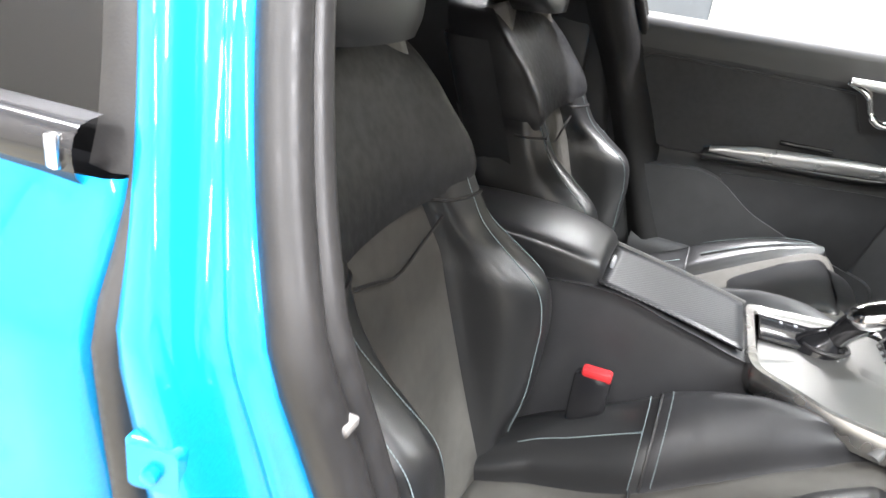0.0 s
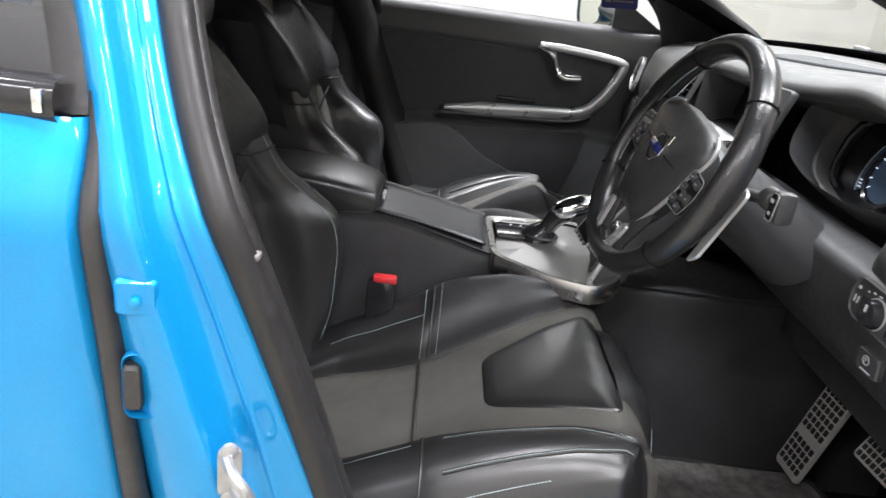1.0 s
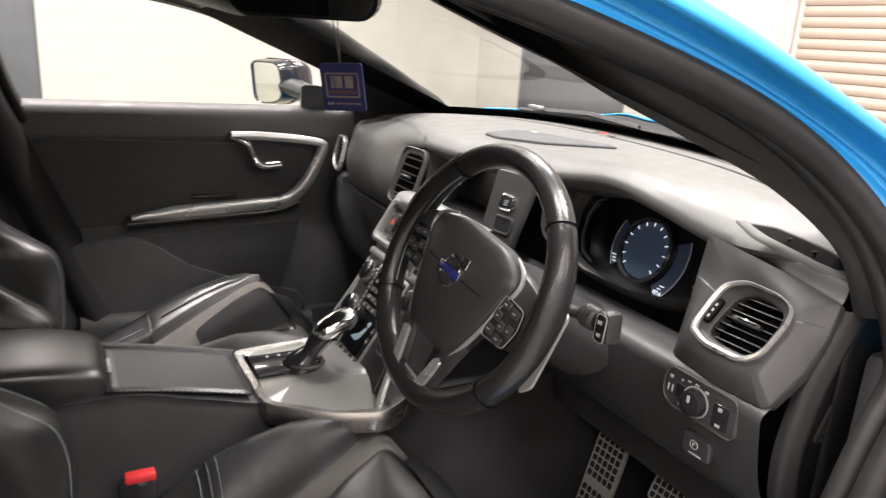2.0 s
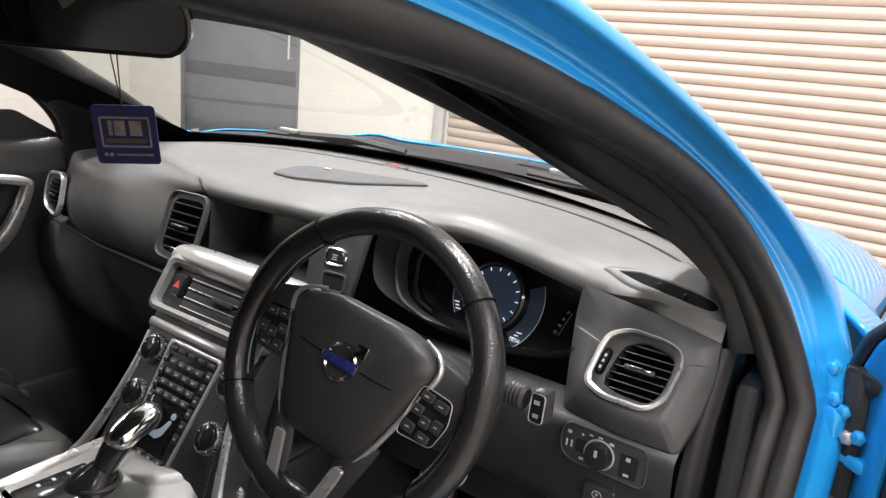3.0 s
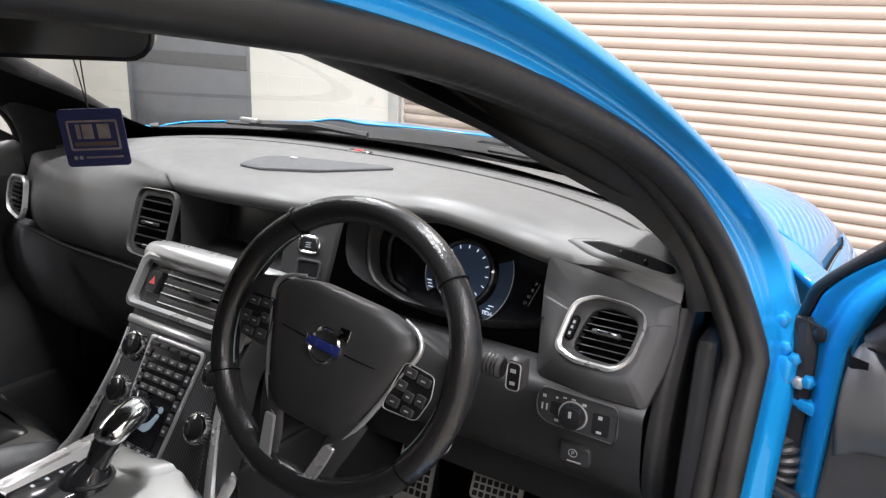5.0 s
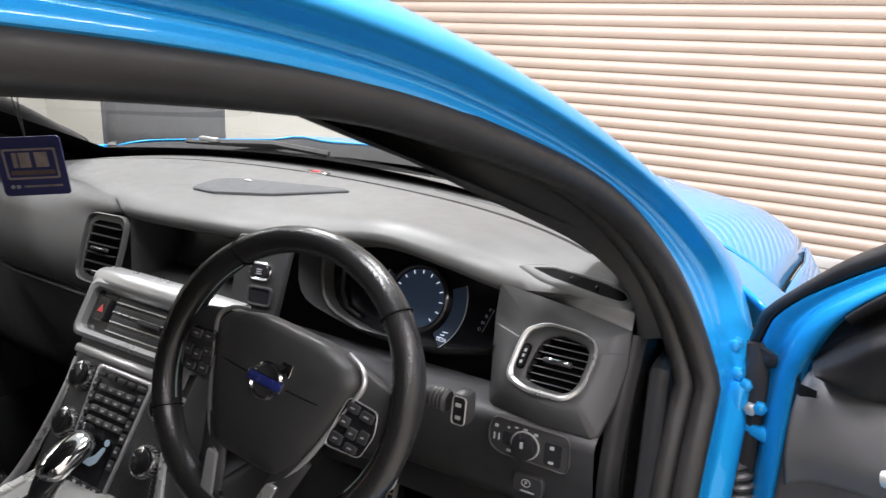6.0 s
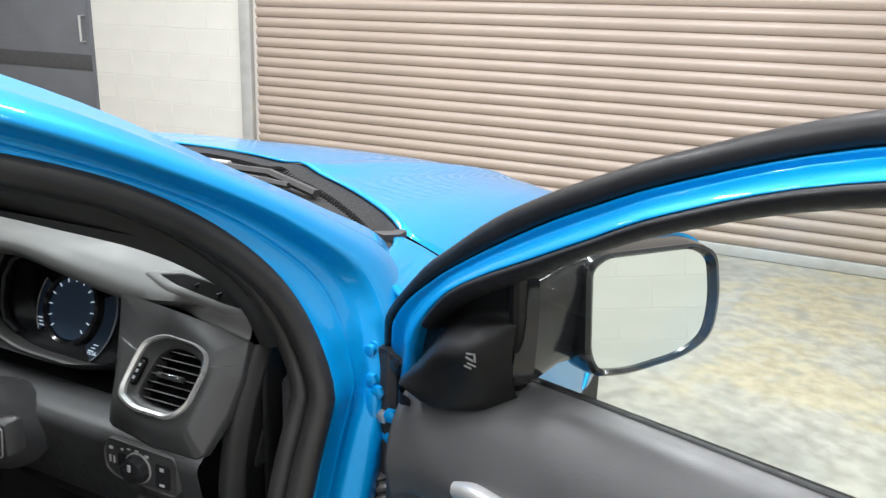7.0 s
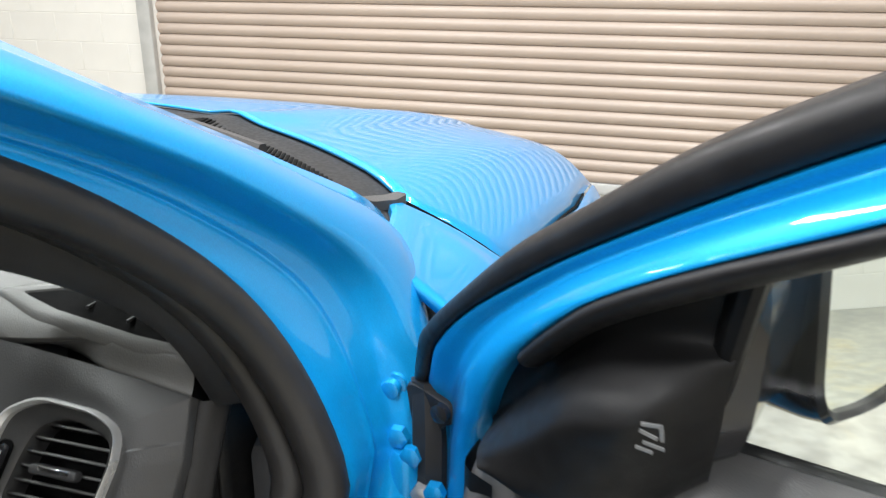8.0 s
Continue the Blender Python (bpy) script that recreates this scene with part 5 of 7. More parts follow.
for s in (-1, 1):
    part("cover_line", tube([mw @ V((s * x, 0.0, z)) for x, z in ((0.026, 0.0232), (0.040, 0.0229), (0.055, 0.0208), (0.066, 0.0186))], 0.0007, 5), DEEP_DARK, wh)
    edge_pts = [mw @ V((s * x, y, z)) for x, y, z in ((0.070, 0.0585, 0.000), (0.092, 0.0500, 0.004), (0.1015, 0.0340, 0.006), (0.0925, 0.0050, 0.006), (0.0810, -0.0280, 0.006), (0.0655, -0.0660, 0.006), (0.0500, -0.0900, 0.006), (0.0400, -0.0980, 0.006))]
    part("cover_trim", tube(smooth_line(edge_pts, 40), [0.0018 + 0.0012 * min(1, k / 8, (39 - k) / 8) for k in range(40)], 8), SATIN, wh, "bright trim line")
    sp = part("side_spoke", surf([[mw @ V((s * x, y, z)) for y, z in ((0.050 - t * 0.016, -0.016), (0.046 - t * 0.014, 0.002 - t * 0.002), (0.012, 0.007 - t * 0.003), (-0.030 + t * 0.006, 0.003 - t * 0.002), (-0.040 + t * 0.010, -0.014))] for x, t in ((0.060, 0), (0.090, 0), (0.122, 0.5), (0.146, 1.0))], 14, 14), DASH_DARK, wh, thick=0.006)
    part("spoke_inlay", plate(round_poly([(s * x, y) for x, y in FIELD], 0.006), 0.0045, mw @ pose(0, 0, 0.004), 0.001), GLOSS_BLACK, sp, "black button field")
    part("field_edge", tube([mw @ V((s * x, y, 0.0088)) for x, y in round_poly(FIELD, 0.006)], 0.0007, 6, closed=True), SATIN if s > 0 else DASH_DARK, sp)
    for x, y, w, h in ((0.1010, 0.0115, 0.0150, 0.0095), (0.1190, 0.0090, 0.0160, 0.0095), (0.0965, -0.0045, 0.0120, 0.0110), (0.1225, -0.0110, 0.0110, 0.0130), (0.1085, -0.0125, 0.0120, 0.0110), (0.0940, -0.0235, 0.0140, 0.0110), (0.1130, -0.0265, 0.0150, 0.0085)):
        b = part("wheel_button", plate(round_rect(w, h, 0.002), 0.0035, mw @ pose(s * x, y, 0.0080, 0, 0, -4 * s), 0.001), DASH_DARK, sp)
        part("button_mark", box(s * x, y, 0.0119, w * 0.34, 0.0013, 0.0006, 0, mw), WHITE_MARK, b)
    # lower leg of the spokes: dark arm with a bright insert that ends in a foot
    arm = [(s * 0.058, -0.060, 0.002), (s * 0.050, -0.090, 0.002), (s * 0.041, -0.118, 0.000), (s * 0.036, -0.150, -0.003)]
    lo = part("lower_spoke", tube(smooth_line([mw @ V(p) for p in arm], 16), [0.017 - 0.002 * k / 15 for k in range(16)], 12, flat=0.42, up=wn), DASH_DARK, wh)
    part("spoke_insert", plate(round_poly([(s * x, y) for x, y in ((0.050, -0.098), (0.037, -0.098), (0.0250, -0.140), (0.0060, -0.147), (0.0060, -0.153), (0.0330, -0.157), (0.0400, -0.140))], 0.003), 0.005, mw @ pose(0, 0, 0.0065), 0.002), SATIN, lo, "satin silver insert")
part("lower_bridge", box(0, -0.1535, 0, 0.086, 0.028, 0.026, 0.012, mw), WHEEL_LEATHER, wh)
circle = [(math.cos(a / 20 * math.pi), math.sin(a / 20 * math.pi)) for a in range(40)]
mbd = mw @ pose(0, 0, 0.0228)
bd = part("badge", ring([(0.0205 * x, 0.0205 * y) for x, y in circle], [(0.0165 * x, 0.0165 * y) for x, y in circle], 0.0020, mbd, crown=0.0016), CHROME, wh, "round chrome badge with a blue bar")
part("badge_bar_edge", box(0, 0, 0.0030, 0.0470, 0.0125, 0.0018, 0.0006, mbd), CHROME, bd)
part("badge_bar", box(0, 0, 0.0040, 0.0445, 0.0100, 0.0016, 0.0005, mbd), BLUE_MARK, bd)
part("badge_arrow", plate([(0.0120, 0.0160), (0.0160, 0.0120), (0.0225, 0.0185), (0.0225, 0.0130), (0.0265, 0.0130), (0.0265, 0.0265), (0.0130, 0.0265), (0.0130, 0.0225), (0.0185, 0.0225)], 0.0022, mbd @ pose(0, 0, 0.0004), 0.0004), CHROME, bd)

# steering column, stalks, paddle
sc = thing("steering_column", (0.372, -0.1, 0.90), "black steering column cover with two stalks", "steering column")
part("column_cover", tube([W0 - wn * 0.03, W0 - wn * 0.10 + V((0, 0, -0.008)), W0 - wn * 0.22 + V((0, 0, -0.03))], [0.058, 0.066, 0.074], 20, flat=0.75), DASH_DARK, sc)
for s in (1, -1):
    e = V((0.372 + s * 0.180, -0.172, 0.958))
    arm = part("stalk", tube(smooth_line([W0 - wn * 0.055 + V((s * 0.05, 0, 0)), V((0.372 + s * 0.12, -0.165, 0.945)), e], 10), [0.009] * 7 + [0.010, 0.011, 0.012], 10, flat=0.8), DASH_DARK, sc, "black stalk")
    mst2 = frame_at((e.x, e.y - 0.004, e.z), (0, 0, 1), (0, 1, 0))
    part("stalk_barrel", lathe([(0.010, -0.006)] + [(0.0125 + 0.0010 * (k % 2), -0.004 + 0.0022 * k) for k in range(9)] + [(0.011, 0.018)], mst2 if s > 0 else mst2 @ pose(0, 0, 0, 180), 22), BLACK_RUBBER, arm, "ribbed black thumbwheel")
    part("stalk_end", box(e.x + s * 0.024, e.y - 0.004, e.z, 0.019, 0.022, 0.036, 0.006, pose(0, 0, 0)), DASH_DARK, arm)
    ke = part("stalk_key", plate(round_rect(0.014, 0.029, 0.004), 0.003, frame_at((e.x + s * 0.024, e.y - 0.0145, e.z), (1, 0, 0), (0, 0.1, 1)), 0.001), GLOSS_BLACK, arm, "black wash key")
    part("key_rim", tube([frame_at((e.x + s * 0.024, e.y - 0.0165, e.z), (1, 0, 0), (0, 0.1, 1)) @ V((x, y, 0)) for x, y in round_rect(0.0150, 0.030, 0.004)], 0.0007, 6, closed=True), SATIN, arm)
    for dz in (0.007, -0.007):
        part("key_mark", box(e.x + s * 0.024, e.y - 0.0180, e.z + dz, 0.006, 0.001, 0.004), WHITE_MARK, arm)
    part("shift_paddle", plate(round_poly([(-0.006, 0.05), (0.010, 0.045), (0.014, -0.045), (0.0, -0.06)], 0.006), 0.004, mw @ pose(s * 0.143, -0.01, -0.032) @ Matrix.Diagonal((s, 1, 1, 1)), 0.001), SATIN, sc, "silver shift paddle")

# ---------------------------------------------------------------- seats


def stitches(path, parent, r=0.0010):
    """A row of short pale stitches along a seam."""
    pts = [V(p) for p in path]
    bm, run, last, begun = bmesh.new(), 0.0, pts[0], None
    for a, b in zip(pts, pts[1:]):
        n = max(1, round((b - a).length / 0.0011))
        for k in range(n):
            p = a.lerp(b, (k + 1) / n)
            run += (p - last).length
            last = p
            if begun is None:
                begun = p.copy()
            elif run > 0.0030:
                tube([begun, p], r * 0.75, 4, bm)
                begun, run = None, -0.0012
    part("stitching", bm, STITCH, parent, "pale blue stitching")


# seat cushion along its middle (y, z), height of the side bolsters above it, and their inner edge
CUSH = [(-0.74, 0.472), (-0.62, 0.503), (-0.54, 0.532), (-0.44, 0.580), (-0.34, 0.625), (-0.28, 0.643), (-0.245, 0.634), (-0.228, 0.600), (-0.222, 0.52)]
BOLS = [(-0.74, 0.03), (-0.66, 0.06), (-0.58, 0.080), (-0.51, 0.094), (-0.465, 0.090), (-0.40, 0.074), (-0.34, 0.046), (-0.29, 0.018), (-0.25, 0.002), (-0.225, -0.004)]
INNER = [(-0.74, 0.112), (-0.66, 0.125), (-0.53, 0.116), (-0.45, 0.134), (-0.33, 0.168), (-0.27, 0.196), (-0.22, 0.205)]


def seat(cx, name, label, outer):
    """A sports seat; outer is the side (1 or -1) towards its door."""
    t = thing(name, (cx, -0.5, 0.28), label, "car seat", group="front seats")
    part("seat_base", box(cx, -0.50, 0.38, 0.44, 0.46, 0.16, 0.05), DASH_DARK, t, "black seat base")
    fine = [(-0.74 + 0.515 * k / 40) for k in range(41)] + [-0.222]
    rows = [[V((cx + x, y, interp(CUSH, y) + 0.003 * (1 - (x / 0.16) ** 2) - 0.005)) for x in (-0.21, -0.15, -0.08, 0, 0.08, 0.15, 0.21)] for y in [p[0] for p in CUSH]]
    cu = part("cushion", surf(rows, 50, 24), SUEDE, t, "charcoal seat cushion", thick=0.03)
    seam = [V((cx + x, -0.532, interp(CUSH, -0.532) + 0.0005)) for x in (-0.125, -0.05, 0.05, 0.125)]
    part("seam", tube(smooth_line(seam, 14), 0.0022, 6), BLACK_RUBBER, cu)
    pp = round_poly([(-0.066, -0.438), (0.066, -0.438), (0.118, -0.330), (0.142, -0.262), (0, -0.242), (-0.142, -0.262), (-0.118, -0.330)], 0.022, 5)
    part("front_pad", skin([[V((cx + x * k, -0.34 + (y + 0.34) * k, interp(CUSH, -0.34 + (y + 0.34) * k) + dz)) for x, y in pp] for k, dz in ((1.0, -0.005), (0.985, -0.0005), (0.955, 0.0016), (0.8, 0.0026), (0.5, 0.003), (0.2, 0.003))], closed=True, caps=True), LEATHER, cu, "smooth black leather front pad")
    for s in (-1, 1):
        near = s == outer
        rows = []
        for y in fine:
            z, b, xi = interp(CUSH, y), interp(BOLS, y), interp(INNER, y)
            b = b * (0.42 if near else 1.0)
            fr = max(0.0, (y + 0.30) / 0.08)
            rows.append([V((cx + s * x, y - 0.05 * fr * max(0, (x - 0.18) / 0.07) ** 2, zz)) for x, zz in ((xi - 0.010, z - 0.016), (xi, z - 0.002), (xi + 0.008, z + 0.006 + b * 0.28), (xi + 0.030 * (0.235 - xi) / 0.1, z + b * 0.74), (max(0.196, xi + 0.02), z + b), (0.226, z + b * 0.86 - 0.004), (0.246, z + b * 0.42 - 0.016), (0.255, z - 0.045), (0.253, 0.43), (0.236, 0.34))])
        cut = 17
        bo = part("side_bolster", surf(rows[:cut + 1:2] + [rows[cut]], 26, 30), LEATHER, t, "black leather side bolster")
        fb = part("bolster_front", surf([rows[cut]] + [[p + V((0, 0, 0.002)) for p in r] for r in rows[cut + 1::2]] + [rows[-1]], 30, 30), LEATHER if near else BLACK_SUEDE, t, "rounded front of the side bolster")
        lift = V((0, 0, 0.0016))
        part("bolster_seam", tube(smooth_line([p + V((0, 0, 0.0004)) for p in rows[cut][1:9]], 30), 0.0022, 6), BLACK_RUBBER, bo)
        for k in (() if near else (cut - 1, cut + 1)):
            stitches(smooth_line([p + lift for p in rows[k][1:8]], 30), bo, 0.0009)
        stitches([r[3] + lift + V((0, 0, 0.001)) for r in rows[4:cut]], bo, 0.0011)
        stitches([r[6] + lift + V((s * 0.001, 0, 0)) for r in rows[3:30]], bo, 0.0011)
        if near:
            for a in (3, 5):
                pipe = [rows[k][a] + V((0, 0, 0.003)) for k in range(cut + 2, 38)]
                part("piping", tube(pipe, 0.0028, 6), LEATHER, fb)
                stitches([p + V((s * 0.002, 0, 0.0028)) for p in pipe], fb, 0.0008)
    front = [[V((cx + x, y - 0.10 * (x / 0.25) ** 4, z - 0.09 * abs(x / 0.25) ** 3)) for x in (-0.25, -0.2, -0.1, 0, 0.1, 0.2, 0.25)] for y, z in ((-0.262, 0.646), (-0.224, 0.632), (-0.204, 0.59), (-0.206, 0.46), (-0.25, 0.36))]
    fr = part("cushion_front", surf(front, 20, 28), LEATHER, t, "creased black leather cushion front")
    stitches(smooth_line([p + V((0, 0.0015, 0.0005)) for p in front[2]], 30), fr)
    # backrest: a recessed middle between lower wings and a tall dark shoulder
    BACK = [(0.46, -0.722), (0.60, -0.768), (0.70, -0.800), (0.80, -0.832), (0.90, -0.868), (1.00, -0.905), (1.06, -0.930)]
    rows = [[V((cx + x, y - 0.010 * (1 - (x / 0.15) ** 2), z)) for x in (-0.155, -0.08, 0, 0.08, 0.155)] for z, y in BACK]
    bk = part("backrest", surf(rows, 40, 20), SUEDE, t, "charcoal backrest", thick=-0.04)
    seam = [V((cx + x, interp(BACK, 0.80) + 0.003, 0.80 + 0.25 * abs(x))) for x in (-0.14, -0.07, 0, 0.07, 0.14)]
    part("seam", tube(smooth_line(seam, 14), 0.0022, 6), BLACK_RUBBER, bk)
    for s in (-1, 1):
        WING = [(0.46, 0.010), (0.52, 0.035), (0.58, 0.070), (0.65, 0.098), (0.70, 0.115), (0.745, 0.116), (0.78, 0.084), (0.815, 0.052), (0.85, 0.042), (0.875, 0.038)]
        rows = []
        for z, d in WING:
            y = interp(BACK, z)
            w = 0.250 - 0.030 * min(1, max(0, (z - 0.76) / 0.08))
            xi = 0.130 - 0.03 * max(0, (z - 0.78) / 0.1)
            rows.append([V((cx + s * x, y + dy, z + dz)) for x, dy, dz in ((xi - 0.008, -0.012, 0), (xi + 0.008, d * 0.10, 0.002), (xi + 0.020, d * 0.62, 0.003), (0.176, d * 0.93, 0), (0.200, d, 0), (w - 0.020, d * 0.90, 0), (w - 0.003, d * 0.45, 0), (w, d * 0.0 - 0.01, 0), (w - 0.004, -0.09, 0), (w - 0.05, -0.13, 0))])
        wg = part("backrest_wing", surf(rows, 50, 36), LEATHER, t, "black leather backrest wing")
        for k in (3, 5):
            stitches(smooth_line([r[k] + V((s * 0.0005, 0.0016, 0)) for r in rows], 40), wg, 0.0010)
        part("wing_seam", tube(smooth_line([rows[-2][k] + V((0, 0.0012, 0.0)) for k in range(1, 8)], 24), 0.0024, 6), BLACK_RUBBER, wg)
    SH = [(0.862, 0.034, 0.214), (0.885, 0.044, 0.218), (0.915, 0.042, 0.216), (0.95, 0.030, 0.206), (0.985, 0.014, 0.204), (1.02, -0.006, 0.188), (1.045, -0.028, 0.158), (1.056, -0.06, 0.11)]
    rows = []
    for z, d, w in SH:
        y = interp(BACK, z)
        rows.append([V((cx + x * w, y + dy, z)) for x, dy in ((-0.80, -0.12), (-0.98, -0.06), (-1.0, d * 0.6 - 0.01), (-0.93, d), (-0.70, d * 0.8 + 0.002), (-0.40, d * 0.45 + 0.004), (0, d * 0.3 + 0.004), (0.40, d * 0.45 + 0.004), (0.70, d * 0.8 + 0.002), (0.93, d), (1.0, d * 0.6 - 0.01), (0.98, -0.06), (0.80, -0.12))])
    part("shoulder", surf(rows, 30, 48), BLACK_SUEDE, t, "soft black shoulder section")
    shell = [[V((cx + x, y + dy, z)) for x, dy in ((-0.235, -0.02), (-0.21, -0.11), (0, -0.125), (0.21, -0.11), (0.235, -0.02))] for z, y in BACK[:-1]]
    part("back_shell", surf(shell, 16, 20), DASH_DARK, t, "black backrest shell")
    hd = [[V((cx + x * w, -0.930 - 0.05 * (z - 1.05) + dy, z)) for x, dy in ((-1, 0.0), (-0.85, 0.055), (0, 0.07), (0.85, 0.055), (1, 0.0), (0.8, -0.05), (0, -0.06), (-0.8, -0.05))] for z, w in ((1.045, 0.10), (1.07, 0.128), (1.15, 0.138), (1.22, 0.125), (1.25, 0.09), (1.255, 0.03))]
    part("headrest", surf(hd, 26, 32, closed=True), LEATHER, t, "black leather headrest")
    return t


driver = seat(0.372, "driver_seat", "black leather and charcoal sports seat with pale blue stitching", 1)
passenger = seat(-0.385, "passenger_seat", "black leather and charcoal sports passenger seat", -1)

# rear bench, half hidden behind the front seats
rb = thing("rear_bench", (0, -1.6, 0.3), "black leather rear bench seat", "car seat")
part("bench_cushion", box(0, -1.50, 0.48, 1.25, 0.50, 0.20, 0.06), LEATHER, rb)
part("bench_back", box(0, -1.80, 0.80, 1.25, 0.16, 0.60, 0.06, Matrix.Translation((0, -1.8, 0.8)) @ pose(0, 0, 0, -18) @ Matrix.Translation((0, 1.8, -0.8))), LEATHER, rb)

# belt buckle
bk = thing("belt_buckle", (0.180, -0.60, 0.52), "black seat belt buckle with a red release button", "belt buckle")
mb = frame_at((0.176, -0.612, 0.590), (0, 1, 0.0), (0, -0.22, 1))
part("buckle_body", box(0, 0, 0, 0.050, 0.100, 0.024, 0.008, mb), GLOSS_BLACK, bk)
part("release_button", box(0.004, 0.050, 0, 0.040, 0.014, 0.020, 0.004, mb), RED, bk, "red release button")

# ---------------------------------------------------------------- centre console
co = thing("centre_console", (0.03, -0.5, 0.3), "black centre console with a silver gear surround", "centre console")
CX0, CX1 = -0.06, 0.112
part("console_body", surf([[V((x, y, z)) for x, z in ((CX1 + 0.035, 0.28), (CX1 + 0.022, 0.45), (CX1 + 0.008, 0.62), (CX1, zt - 0.012), (CX1 - 0.012, zt - 0.003), (CX0 + 0.012, zt - 0.003), (CX0, zt - 0.012), (CX0 - 0.01, 0.60), (CX0 - 0.02, 0.28))] for y, zt in ((-0.92, 0.70), (-0.65, 0.735), (-0.52, 0.712), (-0.43, 0.690), (-0.30, 0.672), (-0.20, 0.662), (0.05, 0.66), (0.40, 0.66))], 36, 40), DASH_DARK, co)
part("sliding_cover", surf([[V((x, y, z + 0.003)) for x in (CX0 + 0.006, 0.0, 0.06, CX1 - 0.006)] for y, z in ((-0.640, 0.738), (-0.56, 0.724), (-0.50, 0.711), (-0.438, 0.696))], 14, 10), INLAY, co, "ribbed grey sliding cover", thick=0.003)
part("cover_lip", tube([(CX0 + 0.004, -0.64, 0.742), (CX0 + 0.004, -0.54, 0.723), (CX0 + 0.004, -0.435, 0.698)], 0.004, 6), DASH, co)
ARM = [[V((0.022 + x * w, y, z + dz)) for x, dz in ((-0.085, -0.055), (-0.088, -0.02), (-0.078, 0.0), (0, 0.006), (0.078, 0.0), (0.088, -0.02), (0.085, -0.055))] for y, z, w in ((-0.90, 0.765, 0.95), (-0.88, 0.782, 1.0), (-0.78, 0.785, 1.0), (-0.70, 0.778, 0.98), (-0.65, 0.765, 0.9), (-0.636, 0.748, 0.85))]
ar = part("armrest", surf(ARM, 26, 30), LEATHER, co, "padded black leather armrest", thick=0.01)
part("armrest_clip", box(0.030, -0.632, 0.742, 0.030, 0.006, 0.018, 0.003), WHITE_MARK, ar, "pale grey latch")
TRIM_O = [(-0.075, -0.435), (0.130, -0.432), (0.178, -0.330), (0.205, -0.255), (0.185, -0.205), (0.10, -0.195), (-0.03, -0.22), (-0.075, -0.25)]


def gz(x, y):
    return 0.690 + 0.10 * max(0, y + 0.33) - 0.02 * max(0, x - 0.12) / 0.08


to = round_poly(TRIM_O, 0.022, 5)
gear_m = [[V((x * k + (1 - k) * 0.05, -0.33 + (y + 0.33) * k, gz(x, y) + dz)) for x, y in to] for k, dz in ((0.985, -0.030), (1.0, -0.022), (1.0, -0.004), (0.975, 0.004), (0.87, 0.003), (0.84, -0.002))]
part("gear_surround", skin(gear_m, closed=True), GEAR_SATIN, co, "polished silver gear surround")
part("gear_plate", skin([[V((x * k + (1 - k) * 0.05, -0.33 + (y + 0.33) * k, gz(x, y) - 0.001)) for x, y in to] for k in (0.86, 0.3)], closed=True, caps=True), GEAR_PLATE, co, "dark brushed gear plate")
part("shift_gate", box(0.005, -0.365, 0.694, 0.075, 0.100, 0.008, 0.004), GLOSS_BLACK, co, "gloss black shift gate")
for k in range(4):
    part("gate_mark", box(-0.018, -0.385 + 0.02 * k, 0.6985, 0.006, 0.004, 0.001), WHITE_MARK, co)
gl = thing("gear_lever", (0.02, -0.325, 0.69), "black gear lever with a clear and chrome knob", "gear lever")
part("lever_boot", tube([(0.022, -0.336, 0.684), (0.025, -0.330, 0.700), (0.028, -0.325, 0.712), (0.029, -0.322, 0.716)], [0.036, 0.031, 0.021, 0.018], 16), GLOSS_BLACK, gl, "folded black boot")
part("boot_fold", tube([V((0.025 + 0.030 * math.cos(a), -0.331 + 0.030 * math.sin(a), 0.701)) for a in [math.pi * k / 12 for k in range(24)]], 0.003, 6, closed=True), BLACK_RUBBER, gl)
part("lever_shaft", tube(smooth_line([(0.029, -0.325, 0.708), (0.032, -0.316, 0.730), (0.035, -0.303, 0.748), (0.036, -0.285, 0.760)], 12), [0.015, 0.0155, 0.016, 0.0165, 0.017, 0.018, 0.0185, 0.019, 0.019, 0.018, 0.015, 0.010], 14), GLOSS_BLACK, gl, "black lever")
kn = [V((0.036, -0.316, 0.746)), V((0.036, -0.303, 0.757)), V((0.036, -0.280, 0.768)), V((0.035, -0.258, 0.774)), V((0.034, -0.245, 0.770))]
part("lever_knob", tube(smooth_line(kn, 14), [0.010, 0.017, 0.0205, 0.0225, 0.0235, 0.024, 0.0245, 0.0245, 0.024, 0.0235, 0.022, 0.019, 0.014, 0.006], 18, flat=0.80), CHROME, gl, "chrome and clear knob top")
part("knob_emblem", lathe([(0.008, -0.004), (0.008, 0.001), (0.005, 0.0025)], frame_at((0.036, -0.309, 0.7665), (1, 0, 0), (0, 0.75, 0.66)), 16), SIGN_BLUE, gl, "small blue emblem")

# ---------------------------------------------------------------- pedals, mats


